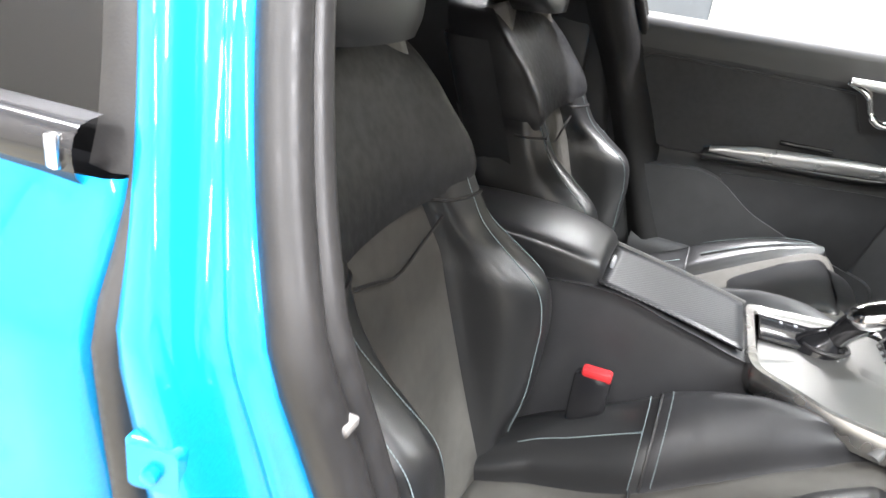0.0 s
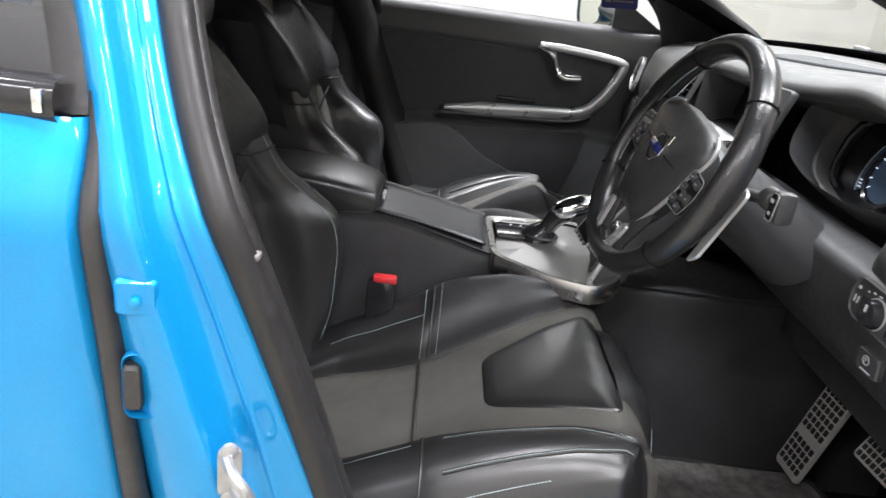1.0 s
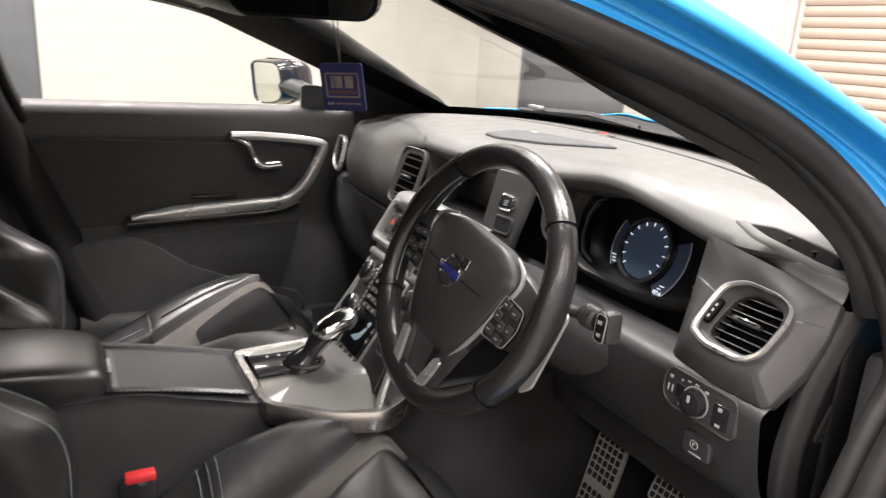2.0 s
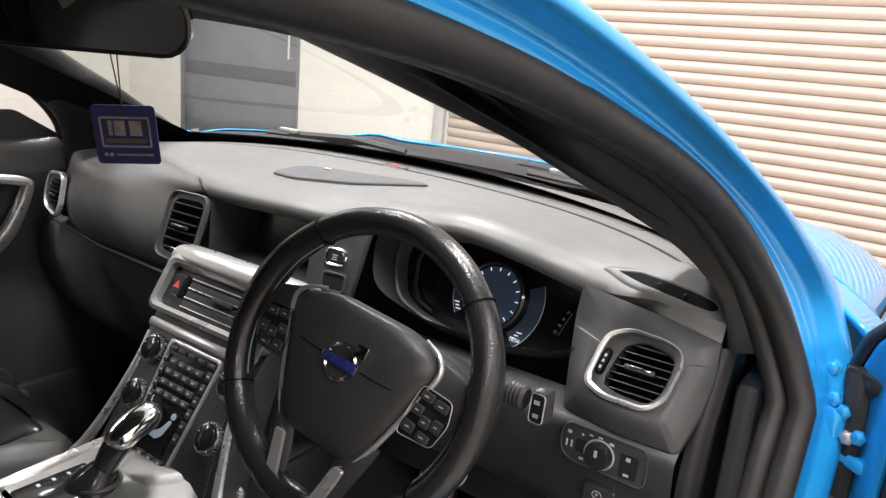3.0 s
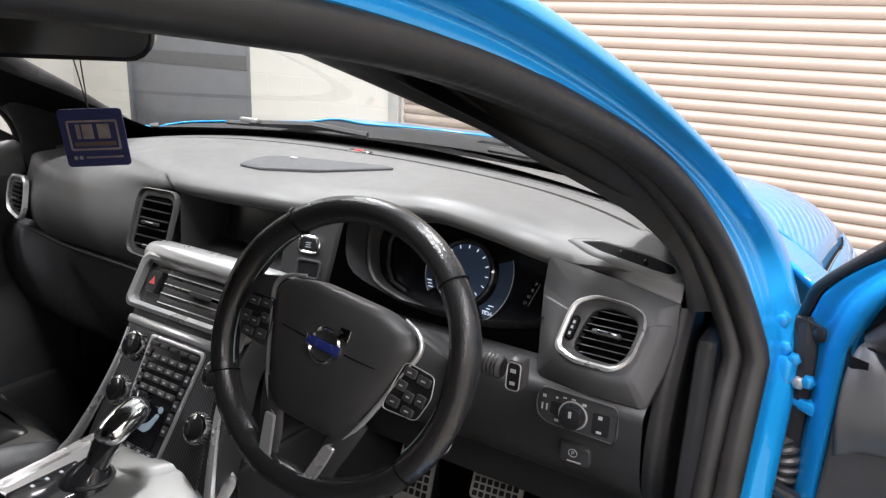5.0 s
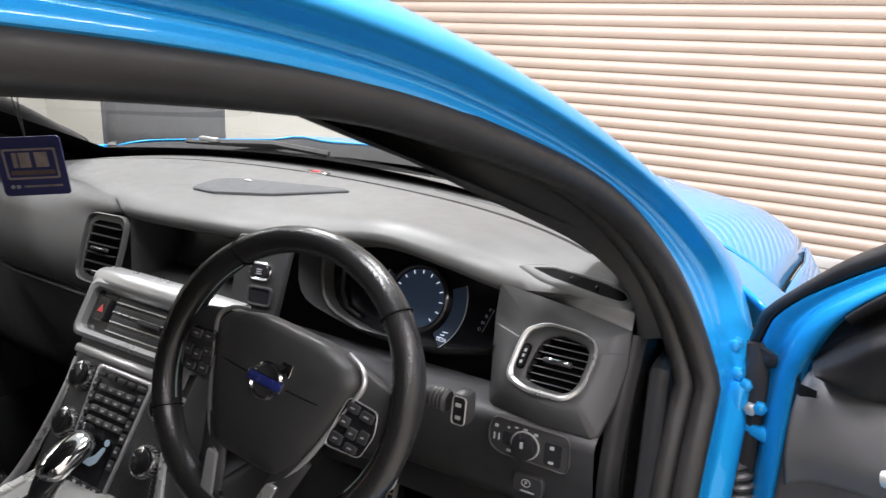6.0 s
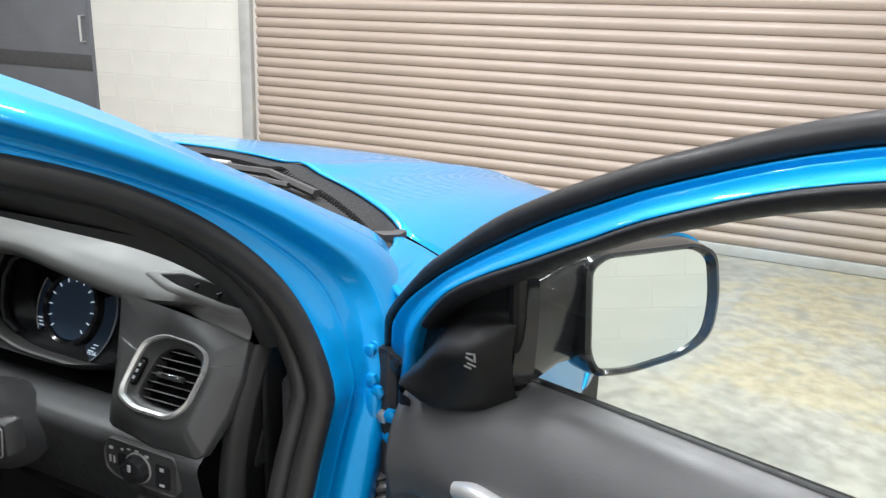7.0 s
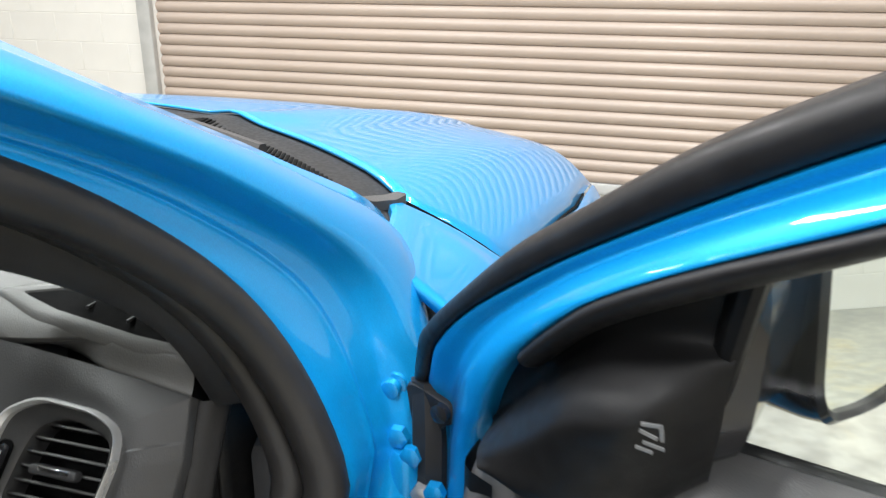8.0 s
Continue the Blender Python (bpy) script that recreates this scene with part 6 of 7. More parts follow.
def pedal(name, label, m, w, h, rows_n, cols_n, arm):
    t = thing(name, m.translation, label, "pedal", group="pedals")
    out = round_rect(w, h, 0.008)
    part("pedal_plate", plate(out, 0.008, m, 0.002), PEDAL, t, "drilled alloy plate")
    pad = finish(plate(round_rect(w / cols_n * 0.62, h / rows_n * 0.66, 0.0016, 3), 0.002), "rubber_stud", BLACK_RUBBER)
    for i in range(cols_n):
        for j in range(rows_n):
            if rows_n > 12 and j in (4, 11):
                continue
            ob = new("rubber_stud", pad)
            ob.parent = t
            ob.matrix_parent_inverse = Matrix.Translation(-AT[t.name])
            ob.matrix_basis = m @ pose((i + 0.5) / cols_n * w * 0.9 - w * 0.45, (j + 0.5) / rows_n * h * 0.9 - h * 0.45, 0.0075)
    if arm:
        part("pedal_arm", tube([m @ V((0.0, 0.0, -0.004)), m @ V((0, 0.06, -0.05)), m @ V((0, 0.14, -0.08))], 0.007, 8), STRAP, t)
    return t


pedal("foot_rest", "alloy foot rest with rubber grid", frame_at((0.205, 0.205, 0.472), (1, 0.05, 0), (0.19, 0.31, 1)), 0.076, 0.238, 14, 5, False)
pedal("brake_pedal", "square alloy brake pedal with rubber studs", frame_at((0.384, 0.200, 0.534), (1, 0.0, 0.08), (0, 0.55, 1)), 0.100, 0.070, 5, 7, True)
pedal("accelerator_pedal", "upright alloy accelerator pedal", frame_at((0.510, 0.235, 0.512), (1, 0, 0), (0, 0.40, 1)), 0.052, 0.150, 8, 3, True)
fm = thing("floor_mat", (0.38, -0.02, 0.29), "dark grey carpet floor mat in the driver's footwell", "floor mat")
mo = round_poly([(0.15, -0.20), (0.62, -0.20), (0.64, 0.05), (0.60, 0.22), (0.20, 0.22), (0.14, 0.02)], 0.05, 5)
part("mat_carpet", skin([[V((x, y, 0.302 + 0.25 * max(0, y - 0.08) + dz)) for x, y in mo] for dz in (0.0, 0.012)], closed=True, caps=True), MAT, fm)
part("mat_binding", tube([V((x, y, 0.314 + 0.25 * max(0, y - 0.08))) for x, y in mo], 0.006, 6, closed=True), BLACK_RUBBER, fm, "black mat binding")
part("mat_fastener", lathe([(0.018, 0), (0.018, 0.006), (0.010, 0.008)], pose(0.24, -0.14, 0.316), 16), GLOSS_BLACK, fm)

# ---------------------------------------------------------------- rear-view mirror and hanging card
rm = thing("rear_view_mirror", (0.03, -0.28, 1.30), "black rear-view mirror on the windscreen", "mirror")
mm = frame_at((0.052, -0.352, 1.290), (0.75, 0.65, 0), (0.17, -0.20, 1))
part("mirror_case", skin([[mm @ V((x * k, y * k, z)) for x, y in round_rect(0.25, 0.078, 0.034, 6)] for k, z in ((0.5, -0.040), (0.85, -0.030), (1.0, -0.008), (1.0, 0.004), (0.96, 0.006))], closed=True, caps=True), GLOSS_BLACK, rm)
part("mirror_glass", plate(round_rect(0.238, 0.066, 0.028, 6), 0.001, mm @ pose(0, 0, 0.006)), MIRROR, rm, "silver mirror glass")
part("mirror_stem", tube([mm @ V((0, 0.02, -0.03)), V((0.02, -0.27, 1.318)), V((0.02, -0.23, 1.322))], 0.014, 8), GLOSS_BLACK, rm)
fr = thing("hanging_card", (0.0, -0.25, 1.20), "dark blue air freshener card hanging on a thread", "air freshener")
mk = frame_at((0.0185, -0.2725, 1.154), (0.060, 0.047, 0.005), (0.011, -0.006, 0.073)) @ Matrix.Diagonal((0.80, 0.84, 1, 1))
part("card", plate(round_rect(0.096, 0.088, 0.006), 0.0016, mk), CARD, fr)
part("card_panel", ring(round_rect(0.076, 0.046, 0.003), round_rect(0.070, 0.040, 0.002), 0.0021, mk @ pose(0, 0.004, 0)), CARD_GREY, fr, "grey printed frame")
for x, w in ((-0.022, 0.006), (-0.008, 0.016), (0.016, 0.018)):
    part("card_print", box(x, 0.010, 0.0020, w, 0.022, 0.0008, 0, mk), CARD_GREY, fr)
part("card_line", box(0, -0.009, 0.0020, 0.062, 0.006, 0.0008, 0, mk), surface("brown_print", (0.16, 0.11, 0.09), 0.6), fr)
part("card_foot", box(0.010, -0.030, 0.0020, 0.056, 0.0028, 0.0008, 0, mk), CARD_GREY, fr)
for x in (-0.034, -0.026):
    part("card_dot", lathe([(0.003, 0.0016), (0.003, 0.0024)], mk @ pose(x, -0.030, 0), 12), WHITE_MARK, fr)
part("thread", tube([mk @ V((0.0, 0.043, 0.001)), mk @ V((0.004, 0.150, -0.004))], 0.0009, 5), BLACK_RUBBER, fr)
part("thread", tube([mk @ V((0.0, 0.043, 0.001)), mk @ V((-0.010, 0.150, -0.004))], 0.0009, 5), BLACK_RUBBER, fr)

# ---------------------------------------------------------------- passenger's door, shut
pd = thing("passenger_door", (-0.78, -0.4, 0.4), "shut passenger door with black trim and a silver pull", "car door", group="car doors")
PX = -0.722


def pdx(z):
    return PX + (0.02 if z < 0.75 else 0.0) - 0.55 * max(0, z - 0.99)


part("door_trim", surf([[V((pdx(z) + dx, y, z)) for y in (-0.80, -0.6, -0.4, -0.2, 0.0, 0.10)] for z, dx in ((0.36, -0.02), (0.50, 0.0), (0.70, 0.002), (0.755, 0.0), (0.80, -0.002), (0.86, -0.004), (0.93, -0.004), (0.975, 0.004), (0.995, -0.004), (1.005, -0.03))], 44, 30), DOOR_PLASTIC, pd, "black moulded door trim", thick=0.02)
part("door_sill_top", surf([[V((x, y, z - 0.012 * (y + 0.4))) for y in (-0.82, -0.5, -0.2, 0.06)] for x, z in ((-0.716, 0.975), (-0.716, 1.018), (-0.730, 1.042), (-0.758, 1.050), (-0.79, 1.042))], 12, 16), DASH, pd, "grey window sill")
part("door_skin", surf([[V((x, y, z)) for y in (-0.80, -0.4, 0.0, 0.19)] for x, z in ((-0.80, 1.01), (-0.86, 0.92), (-0.88, 0.75), (-0.87, 0.55), (-0.84, 0.36))], 16, 12), PAINT, pd, "blue outer skin")
bar = [V((-0.686, y, z)) for y, z in ((-0.535, 0.785), (-0.40, 0.795), (-0.26, 0.803), (-0.165, 0.812), (-0.115, 0.850), (-0.085, 0.900), (-0.066, 0.945), (-0.072, 0.958), (-0.13, 0.968), (-0.22, 0.976), (-0.300, 0.980))]
line = smooth_line(bar, 70)
rows = []
for i, p in enumerate(line):
    d = (line[min(i + 1, 69)] - line[max(i - 1, 0)]).normalized()
    n = V((1, 0, 0)).cross(d)
    w = interp([(0, 0.006), (5, 0.0165), (30, 0.0155), (40, 0.012), (46, 0.0095), (54, 0.0105), (64, 0.011), (69, 0.008)], i)
    rows.append([p + n * (w * c) + V((x, 0, 0)) for c, x in ((-1, -0.010), (-0.96, 0.001), (-0.6, 0.0055), (0.1, 0.0075), (0.7, 0.0055), (0.97, 0.001), (1, -0.010))])
part("pull_bar", skin(rows), SATIN, pd, "satin silver pull and trim bar")
part("opener_recess", plate(round_poly([(-0.285, 0.970), (-0.085, 0.955), (-0.135, 0.845), (-0.19, 0.835), (-0.25, 0.88)], 0.02), 0.004, Matrix(((0, 0, 1, -0.7145), (1, 0, 0, 0), (0, 1, 0, 0), (0, 0, 0, 1)))), DASH_DARK, pd, "dark handle recess")
part("opener", tube(smooth_line([(-0.700, -0.300, 0.978), (-0.690, -0.262, 0.960), (-0.690, -0.245, 0.925), (-0.690, -0.225, 0.905), (-0.700, -0.180, 0.905)], 20), [0.016] * 6 + [0.014] * 5 + [0.018] * 9, 12, flat=0.6), CHROME, pd, "chrome door opener")
part("armrest", surf([[V((x, y, z)) for y, z in ((-0.545, z0 - 0.006), (-0.40, z0), (-0.2, z0 + 0.008), (-0.13, z0 + 0.03))] for x, z0 in ((-0.722, 0.79), (-0.694, 0.786), (-0.684, 0.776), (-0.694, 0.764), (-0.722, 0.758))], 12, 16), LEATHER, pd, "black leather armrest")
part("window_switches", box(-0.712, -0.34, 0.826, 0.02, 0.11, 0.010, 0.003), GLOSS_BLACK, pd)
part("door_pocket", surf([[V((x, y, z)) for y, z in ((-0.66, za - 0.06), (-0.45, za - 0.07), (-0.3, zb - 0.08), (-0.1, zb - 0.10))] for x, za, zb in ((-0.700, 0.62, 0.60), (-0.665, 0.61, 0.60), (-0.655, 0.56, 0.55), (-0.665, 0.40, 0.40))], 14, 16), DOOR_PLASTIC, pd, "black door pocket")
# flat dark plate stands in for the shade in the pocket's opening
part("pocket_shade", plate(round_poly([(-0.505, 0.738), (-0.128, 0.760), (-0.190, 0.55), (-0.30, 0.58), (-0.43, 0.65)], 0.02), 0.004, Matrix(((0, 0, 1, -0.690), (1, 0, 0, 0), (0, 1, 0, 0), (0, 0, 0, 1)))), DASH_DARK, pd, "dark plate for the shade in the pocket opening")
g = part("window_glass", skin([[V((-0.765 + 0.36 * (z - 1.01) * 1.0, y0, z)) for y0 in (-0.80, -0.45, -0.08 - 0.9 * max(0, z - 1.06))] for z in (1.01, 1.10, 1.20, 1.28)]), WINDOW, pd, "clear side window")
g.visible_shadow = False
part("mirror_corner", plate(round_poly([(-0.11, 1.015), (0.09, 1.01), (-0.06, 1.10), (-0.11, 1.10)], 0.01), 0.012, Matrix(((0, 0, 1, -0.752), (1, 0, 0, 0), (0, 1, 0, 0), (0, 0, 0, 1)))), DOOR_PLASTIC, pd, "black mirror corner panel")


mpd = Matrix(((0, 0, 1, -0.7175), (1, 0, 0, 0), (0, 1, 0, 0), (0, 0, 0, 1)))
IN_O = [(-0.735, 0.95), (-0.70, 0.968), (-0.30, 0.955), (-0.10, 0.945), (-0.135, 0.85), (-0.18, 0.80), (-0.50, 0.768), (-0.65, 0.762), (-0.705, 0.82)]
part("inset_panel", plate(round_poly(IN_O, 0.03, 6), 0.005, mpd, 0.003), surface("door_cloth", (0.042, 0.042, 0.043), 0.62, var=0.08, scale=18, grain=0.2, grain_scale=1200), pd, "black cloth inset panel")
part("inset_line", tube([mpd @ V((x, y, 0.002)) for x, y in round_poly([(x * 1.0 - 0.002, y + 0.002) for x, y in IN_O], 0.032, 6)], 0.003, 6, closed=True), DOOR_PLASTIC, pd)
part("pocket_panel", plate(round_poly([(-0.74, 0.720), (-0.54, 0.738), (-0.490, 0.722), (-0.412, 0.661), (-0.291, 0.612), (-0.12, 0.555), (-0.10, 0.44), (-0.74, 0.44)], 0.03, 6), 0.022, Matrix(((0, 0, 1, -0.702), (1, 0, 0, 0), (0, 1, 0, 0), (0, 0, 0, 1))), 0.010), DOOR_PLASTIC, pd, "raised lower pocket panel")


def side_mirror(parent, m, mat):
    """Door mirror: painted cap, gloss black housing and rim round a bright glass that looks along +z of m."""
    o = round_poly([(-0.080, 0.046), (-0.062, 0.056), (0.050, 0.058), (0.076, 0.046), (0.082, 0.0), (0.074, -0.040), (0.040, -0.056), (-0.030, -0.064), (-0.070, -0.060), (-0.080, -0.040)], 0.020, 6)
    sh = part("mirror_shell", skin([[m @ V((x * k + dx, y * k, z)) for x, y in o] for k, dx, z in ((1.02, 0.010, -0.060), (1.08, 0.006, -0.030), (1.05, 0.002, -0.004), (1.02, 0.0, 0.006))], closed=True, caps=True), GLOSS_BLACK, parent, "gloss black door mirror housing")
    part("mirror_cap", skin([[m @ V((x * k + dx, y * k, z)) for x, y in o] for k, dx, z in ((0.45, 0.012, -0.105), (0.78, 0.014, -0.094), (1.00, 0.014, -0.070), (1.10, 0.012, -0.040), (1.105, 0.010, -0.030))], closed=True, caps=True), mat, sh, "blue painted mirror cap")
    inner = [(x * 0.90 - 0.002, y * 0.93) for x, y in o]
    part("mirror_rim", ring([(x * 1.02, y * 1.02) for x, y in o], inner, 0.009, m, crown=0.003), GLOSS_BLACK, sh, "black mirror rim")
    part("mirror_glass", plate(inner, 0.002, m @ pose(0, 0, 0.0045)), MIRROR, sh, "silver mirror glass")
    return sh


pm = frame_at((-1.000, -0.125, 1.088), (1, 0.30, 0), (0.02, -0.10, 1))
side_mirror(pd, pm, GLOSS_BLACK)
part("mirror_foot", tube([(-0.77, -0.02, 1.04), (-0.82, -0.03, 1.05), (-0.88, -0.05, 1.07), (-0.945, -0.085, 1.085)], [0.03, 0.028, 0.03, 0.04], 10, flat=0.7), TRIM, pd, "black mirror arm")

# rear doors
for s in (1, -1):
    rd = thing("rear_door", (s * 0.80, -1.2, 0.4), "shut blue rear door with a dark tinted window", "car door", group="car doors")
    ed = smooth_line([(0, y, z) for y, z in [(-0.880, 1.30), (-0.850, 1.16), (-0.811, 1.03), (-0.808, 0.945), (-0.804, 0.89), (-0.800, 0.85), (-0.791, 0.745), (-0.775, 0.60), (-0.750, 0.46)]], 30)
    belt = 1.018
    low = [e for e in ed if e.z < belt]
    rows = [[V((s * (side_x(e.z) + out), e.y - d, e.z)) for d, out in ((0.003, -0.03), (0.0, 0.014), (0.002, 0.020), (0.008, 0.025), (0.04, 0.030), (0.4, 0.045), (1.0, 0.04))] for e in [V((0, -0.811, belt))] + low]
    part("door_skin", skin(rows), PAINT, rd)
    up = [e for e in ed if e.z > belt]
    rows = [[V((s * (side_x(e.z) + out), e.y - d, e.z)) for d, out in ((0.004, -0.02), (0.002, 0.012), (0.012, 0.016), (0.030, 0.012), (0.032, 0.0))] for e in up + [V((0, -0.811, belt))]]
    part("window_frame", skin(rows), SEAL, rd, "black window frame")
    gl2 = part("window_glass", skin([[V((s * (side_x(z) + 0.004), y, z)) for y in (-0.84 - 0.1 * (z - 1.02), -1.3, -1.75)] for z in (1.02, 1.15, 1.30)]), PRIVACY, rd, "dark tinted window")
    part("belt_strip", surf([[V((s * (0.773 + out), y, z)) for y in (-0.828, -1.2, -1.75)] for out, z in ((0.0, 1.012), (0.016, 1.014), (0.021, 1.028), (0.016, 1.042), (0.0, 1.046))], 10, 10), GLOSS_BLACK, rd, "gloss black belt strip")
    part("strip_end", box(s * 0.794, -0.838, 1.030, 0.006, 0.008, 0.018, 0.002), CHROME, rd, "bright strip end")
    sl_ = [V((s * (side_x(e.z) + 0.014), e.y + 0.0095, e.z)) for e in ed]
    part("edge_seal", tube(sl_, 0.0110, 10), BLACK_RUBBER, rd, "black rubber edge seal")
    part("inner_trim", box(s * 0.70, -1.25, 0.72, 0.03, 0.8, 0.60, 0.02), DASH_DARK, rd, "black inner trim")
    part("window_bar", box(s * 0.752, -1.0, 1.16, 0.01, 0.02, 0.26, 0.003), BLACK_RUBBER, rd)
# fittings on the driver's middle pillar
sp = thing("door_striker", (0.82, -0.69, 0.74), "silver door striker loop on the pillar", "door striker")
mst = frame_at((0.818, -0.690, 0.742), (-0.2, 1, 0), (0, 0, 1))
part("striker_plate", plate(round_rect(0.020, 0.050, 0.008), 0.005, mst, 0.001), STRAP, sp)
part("striker_loop", tube(smooth_line([mst @ V(p) for p in ((-0.004, 0.016, 0.0), (0.004, 0.016, 0.026), (0.014, 0.006, 0.034), (0.018, -0.006, 0.032), (0.012, -0.016, 0.022), (0.002, -0.018, 0.0))], 22), 0.0050, 8), STRAP, sp)
for z in (0.024, -0.024):
    part("striker_screw", lathe([(0.007, 0.004), (0.007, 0.008), (0.004, 0.009)], mst @ pose(0, z, 0), 12), STRAP, sp)
bp = thing("pillar_bracket", (0.81, -0.77, 0.89), "blue painted bracket with a bolt on the pillar", "bracket")
mbk = frame_at((0.808, -0.764, 0.894), (-0.15, 1, 0), (0, 0, 1))
part("bracket_plate", plate(round_rect(0.032, 0.030, 0.004), 0.014, mbk, 0.003), PAINT, bp)
part("bracket_bolt", lathe([(0.0045, 0.014), (0.0045, 0.018), (0.003, 0.019)], mbk @ pose(0.0, -0.002, 0), 10), PAINT, bp)
gm = thing("pillar_grommet", (0.80, -0.77, 0.80), "dark plastic catch in a recess on the pillar", "door catch")
mg = frame_at((0.808, -0.764, 0.812), (-0.15, 1, 0), (0, 0, 1))
part("catch_recess", ring(round_rect(0.030, 0.062, 0.010), round_rect(0.025, 0.057, 0.008), 0.006, mg, crown=0.002), PAINT, gm)
part("catch_body", plate(round_rect(0.014, 0.042, 0.004), 0.012, mg @ pose(-0.006, 0, 0), 0.003), BLACK_RUBBER, gm)
pc = thing("seal_clip", (0.77, -0.69, 0.92), "small pale clip on the door seal", "clip")
part("clip", box(0.775, -0.690, 0.920, 0.014, 0.020, 0.006, 0.002), MAT, pc)

# ---------------------------------------------------------------- driver's door, open
MD = frame_at((0.800, 0.128, 0), (0.961, -0.277, 0), (0, 0, 1))   # along the door, up, towards its inner side
dd = thing("driver_door", MD @ V((0.4, 0.4, 0)), "driver's door standing wide open with grey and black trim", "car door", group="car doors")


def dp(a, h, z):
    """A point of the open door: along it, up, towards its inner side; the window frame leans inwards."""
    return MD @ V((a, h, z + 0.35 * max(0.0, h - 0.98)))


# lines round the open door: its outer edge, where seal meets paint, where paint meets the black window channel, and the glass edge
SEAL_L = [(-0.006, 0.50), (-0.006, 0.80), (-0.004, 0.95), (0.012, 1.015), (0.025, 1.038), (0.055, 1.070), (0.098, 1.112), (0.134, 1.139), (0.192, 1.181), (0.25, 1.214), (0.30, 1.238), (0.36, 1.264), (0.47, 1.302), (0.62, 1.332), (0.80, 1.338), (0.96, 1.315)]
PAINT_L = [(0.012, 0.50), (0.012, 0.80), (0.014, 0.95), (0.028, 1.010), (0.042, 1.036), (0.070, 1.066), (0.108, 1.097), (0.142, 1.122), (0.198, 1.158), (0.255, 1.192), (0.305, 1.218), (0.366, 1.246), (0.474, 1.284), (0.622, 1.312), (0.80, 1.318), (0.96, 1.296)]
RUN_L = [(0.076, 0.50), (0.076, 0.80), (0.078, 0.96), (0.090, 1.005), (0.104, 1.038), (0.122, 1.066), (0.150, 1.097), (0.172, 1.116), (0.212, 1.141), (0.262, 1.168), (0.311, 1.195), (0.373, 1.228), (0.473, 1.266), (0.624, 1.294), (0.80, 1.300), (0.96, 1.278)]
GLASS_L = [(0.130, 1.056), (0.156, 1.084), (0.178, 1.102), (0.216, 1.126), (0.264, 1.154), (0.312, 1.183), (0.373, 1.214), (0.473, 1.251), (0.624, 1.279), (0.80, 1.285), (0.96, 1.263)]


def flat_line(pts):
    return smooth_line([(a, h, 0) for a, h in pts], 5 * (len(pts) - 1) + 1)


def band(one, two, profile):
    """A strip between two such lines: (share of the way across, towards the inner side) pairs."""
    line = smooth_line([(f, z, 0) for f, z in profile], 4 * (len(profile) - 1) + 1)
    return skin([[dp(*p.lerp(q, f).to_2d(), z) for p, q in zip(one, two)] for f, z, _ in line])


la, lb, lc, ld = (flat_line(x) for x in (SEAL_L, PAINT_L, RUN_L, GLASS_L))
part("frame_seal", band(la, lb, [(0.0, -0.05), (0.0, -0.018), (0.10, -0.007), (0.30, -0.001), (0.55, 0.002), (0.80, 0.003), (0.97, 0.001), (1.02, -0.008)]), GLOSS_RUBBER, dd, "black rubber seal round the door")
part("door_frame", band(lb, lc, [(0.0, -0.006), (0.05, 0.003), (0.34, 0.004), (0.46, 0.009), (0.60, 0.021), (0.80, 0.030), (0.96, 0.032), (1.04, 0.022)]), PAINT, dd, "blue painted window frame and door end")
part("glass_run", band(lc[25:], ld, [(-0.05, 0.024), (0.0, 0.036), (0.35, 0.039), (0.8, 0.033), (1.0, 0.022), (1.03, -0.006)]), GLOSS_RUBBER, dd, "black window channel")
top = [p for p in ld if p.x > 0.205]
g = part("window_glass", skin([[dp(p.x, p.y + 0.006, -0.002) for p in top], [dp(p.x, 0.985, -0.002) for p in top]]), WINDOW, dd, "clear driver's window")
g.visible_shadow = False
part("window_post", tube([dp(0.232, 1.150, 0.012), dp(0.220, 1.080, 0.012), dp(0.208, 1.000, 0.010)], 0.011, 10, flat=0.7), MIRROR_CORNER, dd, "black post before the window")
part("door_skin", surf([[MD @ V((a, h, z)) for a in (0.0, 0.3, 0.6, 0.98)] for h, z in ((0.985, -0.022), (0.94, -0.06), (0.85, -0.10), (0.55, -0.105), (0.36, -0.07))], 14, 14), PAINT, dd, "blue outer skin")
# inner trim: sloping grey top, black below
part("upper_trim", surf([[MD @ V((a + da, h + dh, z)) for a, dh in ((0.092, -0.024), (0.125, -0.006), (0.20, 0.002), (0.40, 0.004), (0.70, 0.0), (0.96, -0.01))] for h, z, da in ((1.008, 0.012, 0.03), (1.006, 0.022, 0.01), (0.998, 0.040, 0.0), (0.968, 0.064, 0.0), (0.925, 0.078, 0.004), (0.890, 0.072, 0.006))], 26, 40), DOOR_TOP, dd, "dark grey upper door trim", thick=-0.008)
part("lower_trim", surf([[MD @ V((a, h, z)) for a in (0.092, 0.13, 0.3, 0.6, 0.96)] for h, z in ((0.94, 0.040), (0.90, 0.058), (0.86, 0.060), (0.80, 0.066), (0.70, 0.075), (0.55, 0.070), (0.40, 0.05))], 26, 24), DASH_DARK, dd, "black lower door trim", thick=-0.02)
part("trim_edge", surf([[MD @ V((a, h, z)) for h in (0.40, 0.7, 0.90, 0.978)] for a, z in ((0.080, 0.012), (0.080, 0.035), (0.086, 0.058), (0.110, 0.066))], 10, 12), MIRROR_CORNER, dd, "black front edge of the trim")
part("window_strip", tube([MD @ V((a, 1.010 + 0.002 * k, 0.006)) for k, a in enumerate((0.200, 0.4, 0.7, 0.95))], 0.0095, 10), GLOSS_RUBBER, dd, "black window wiper strip")
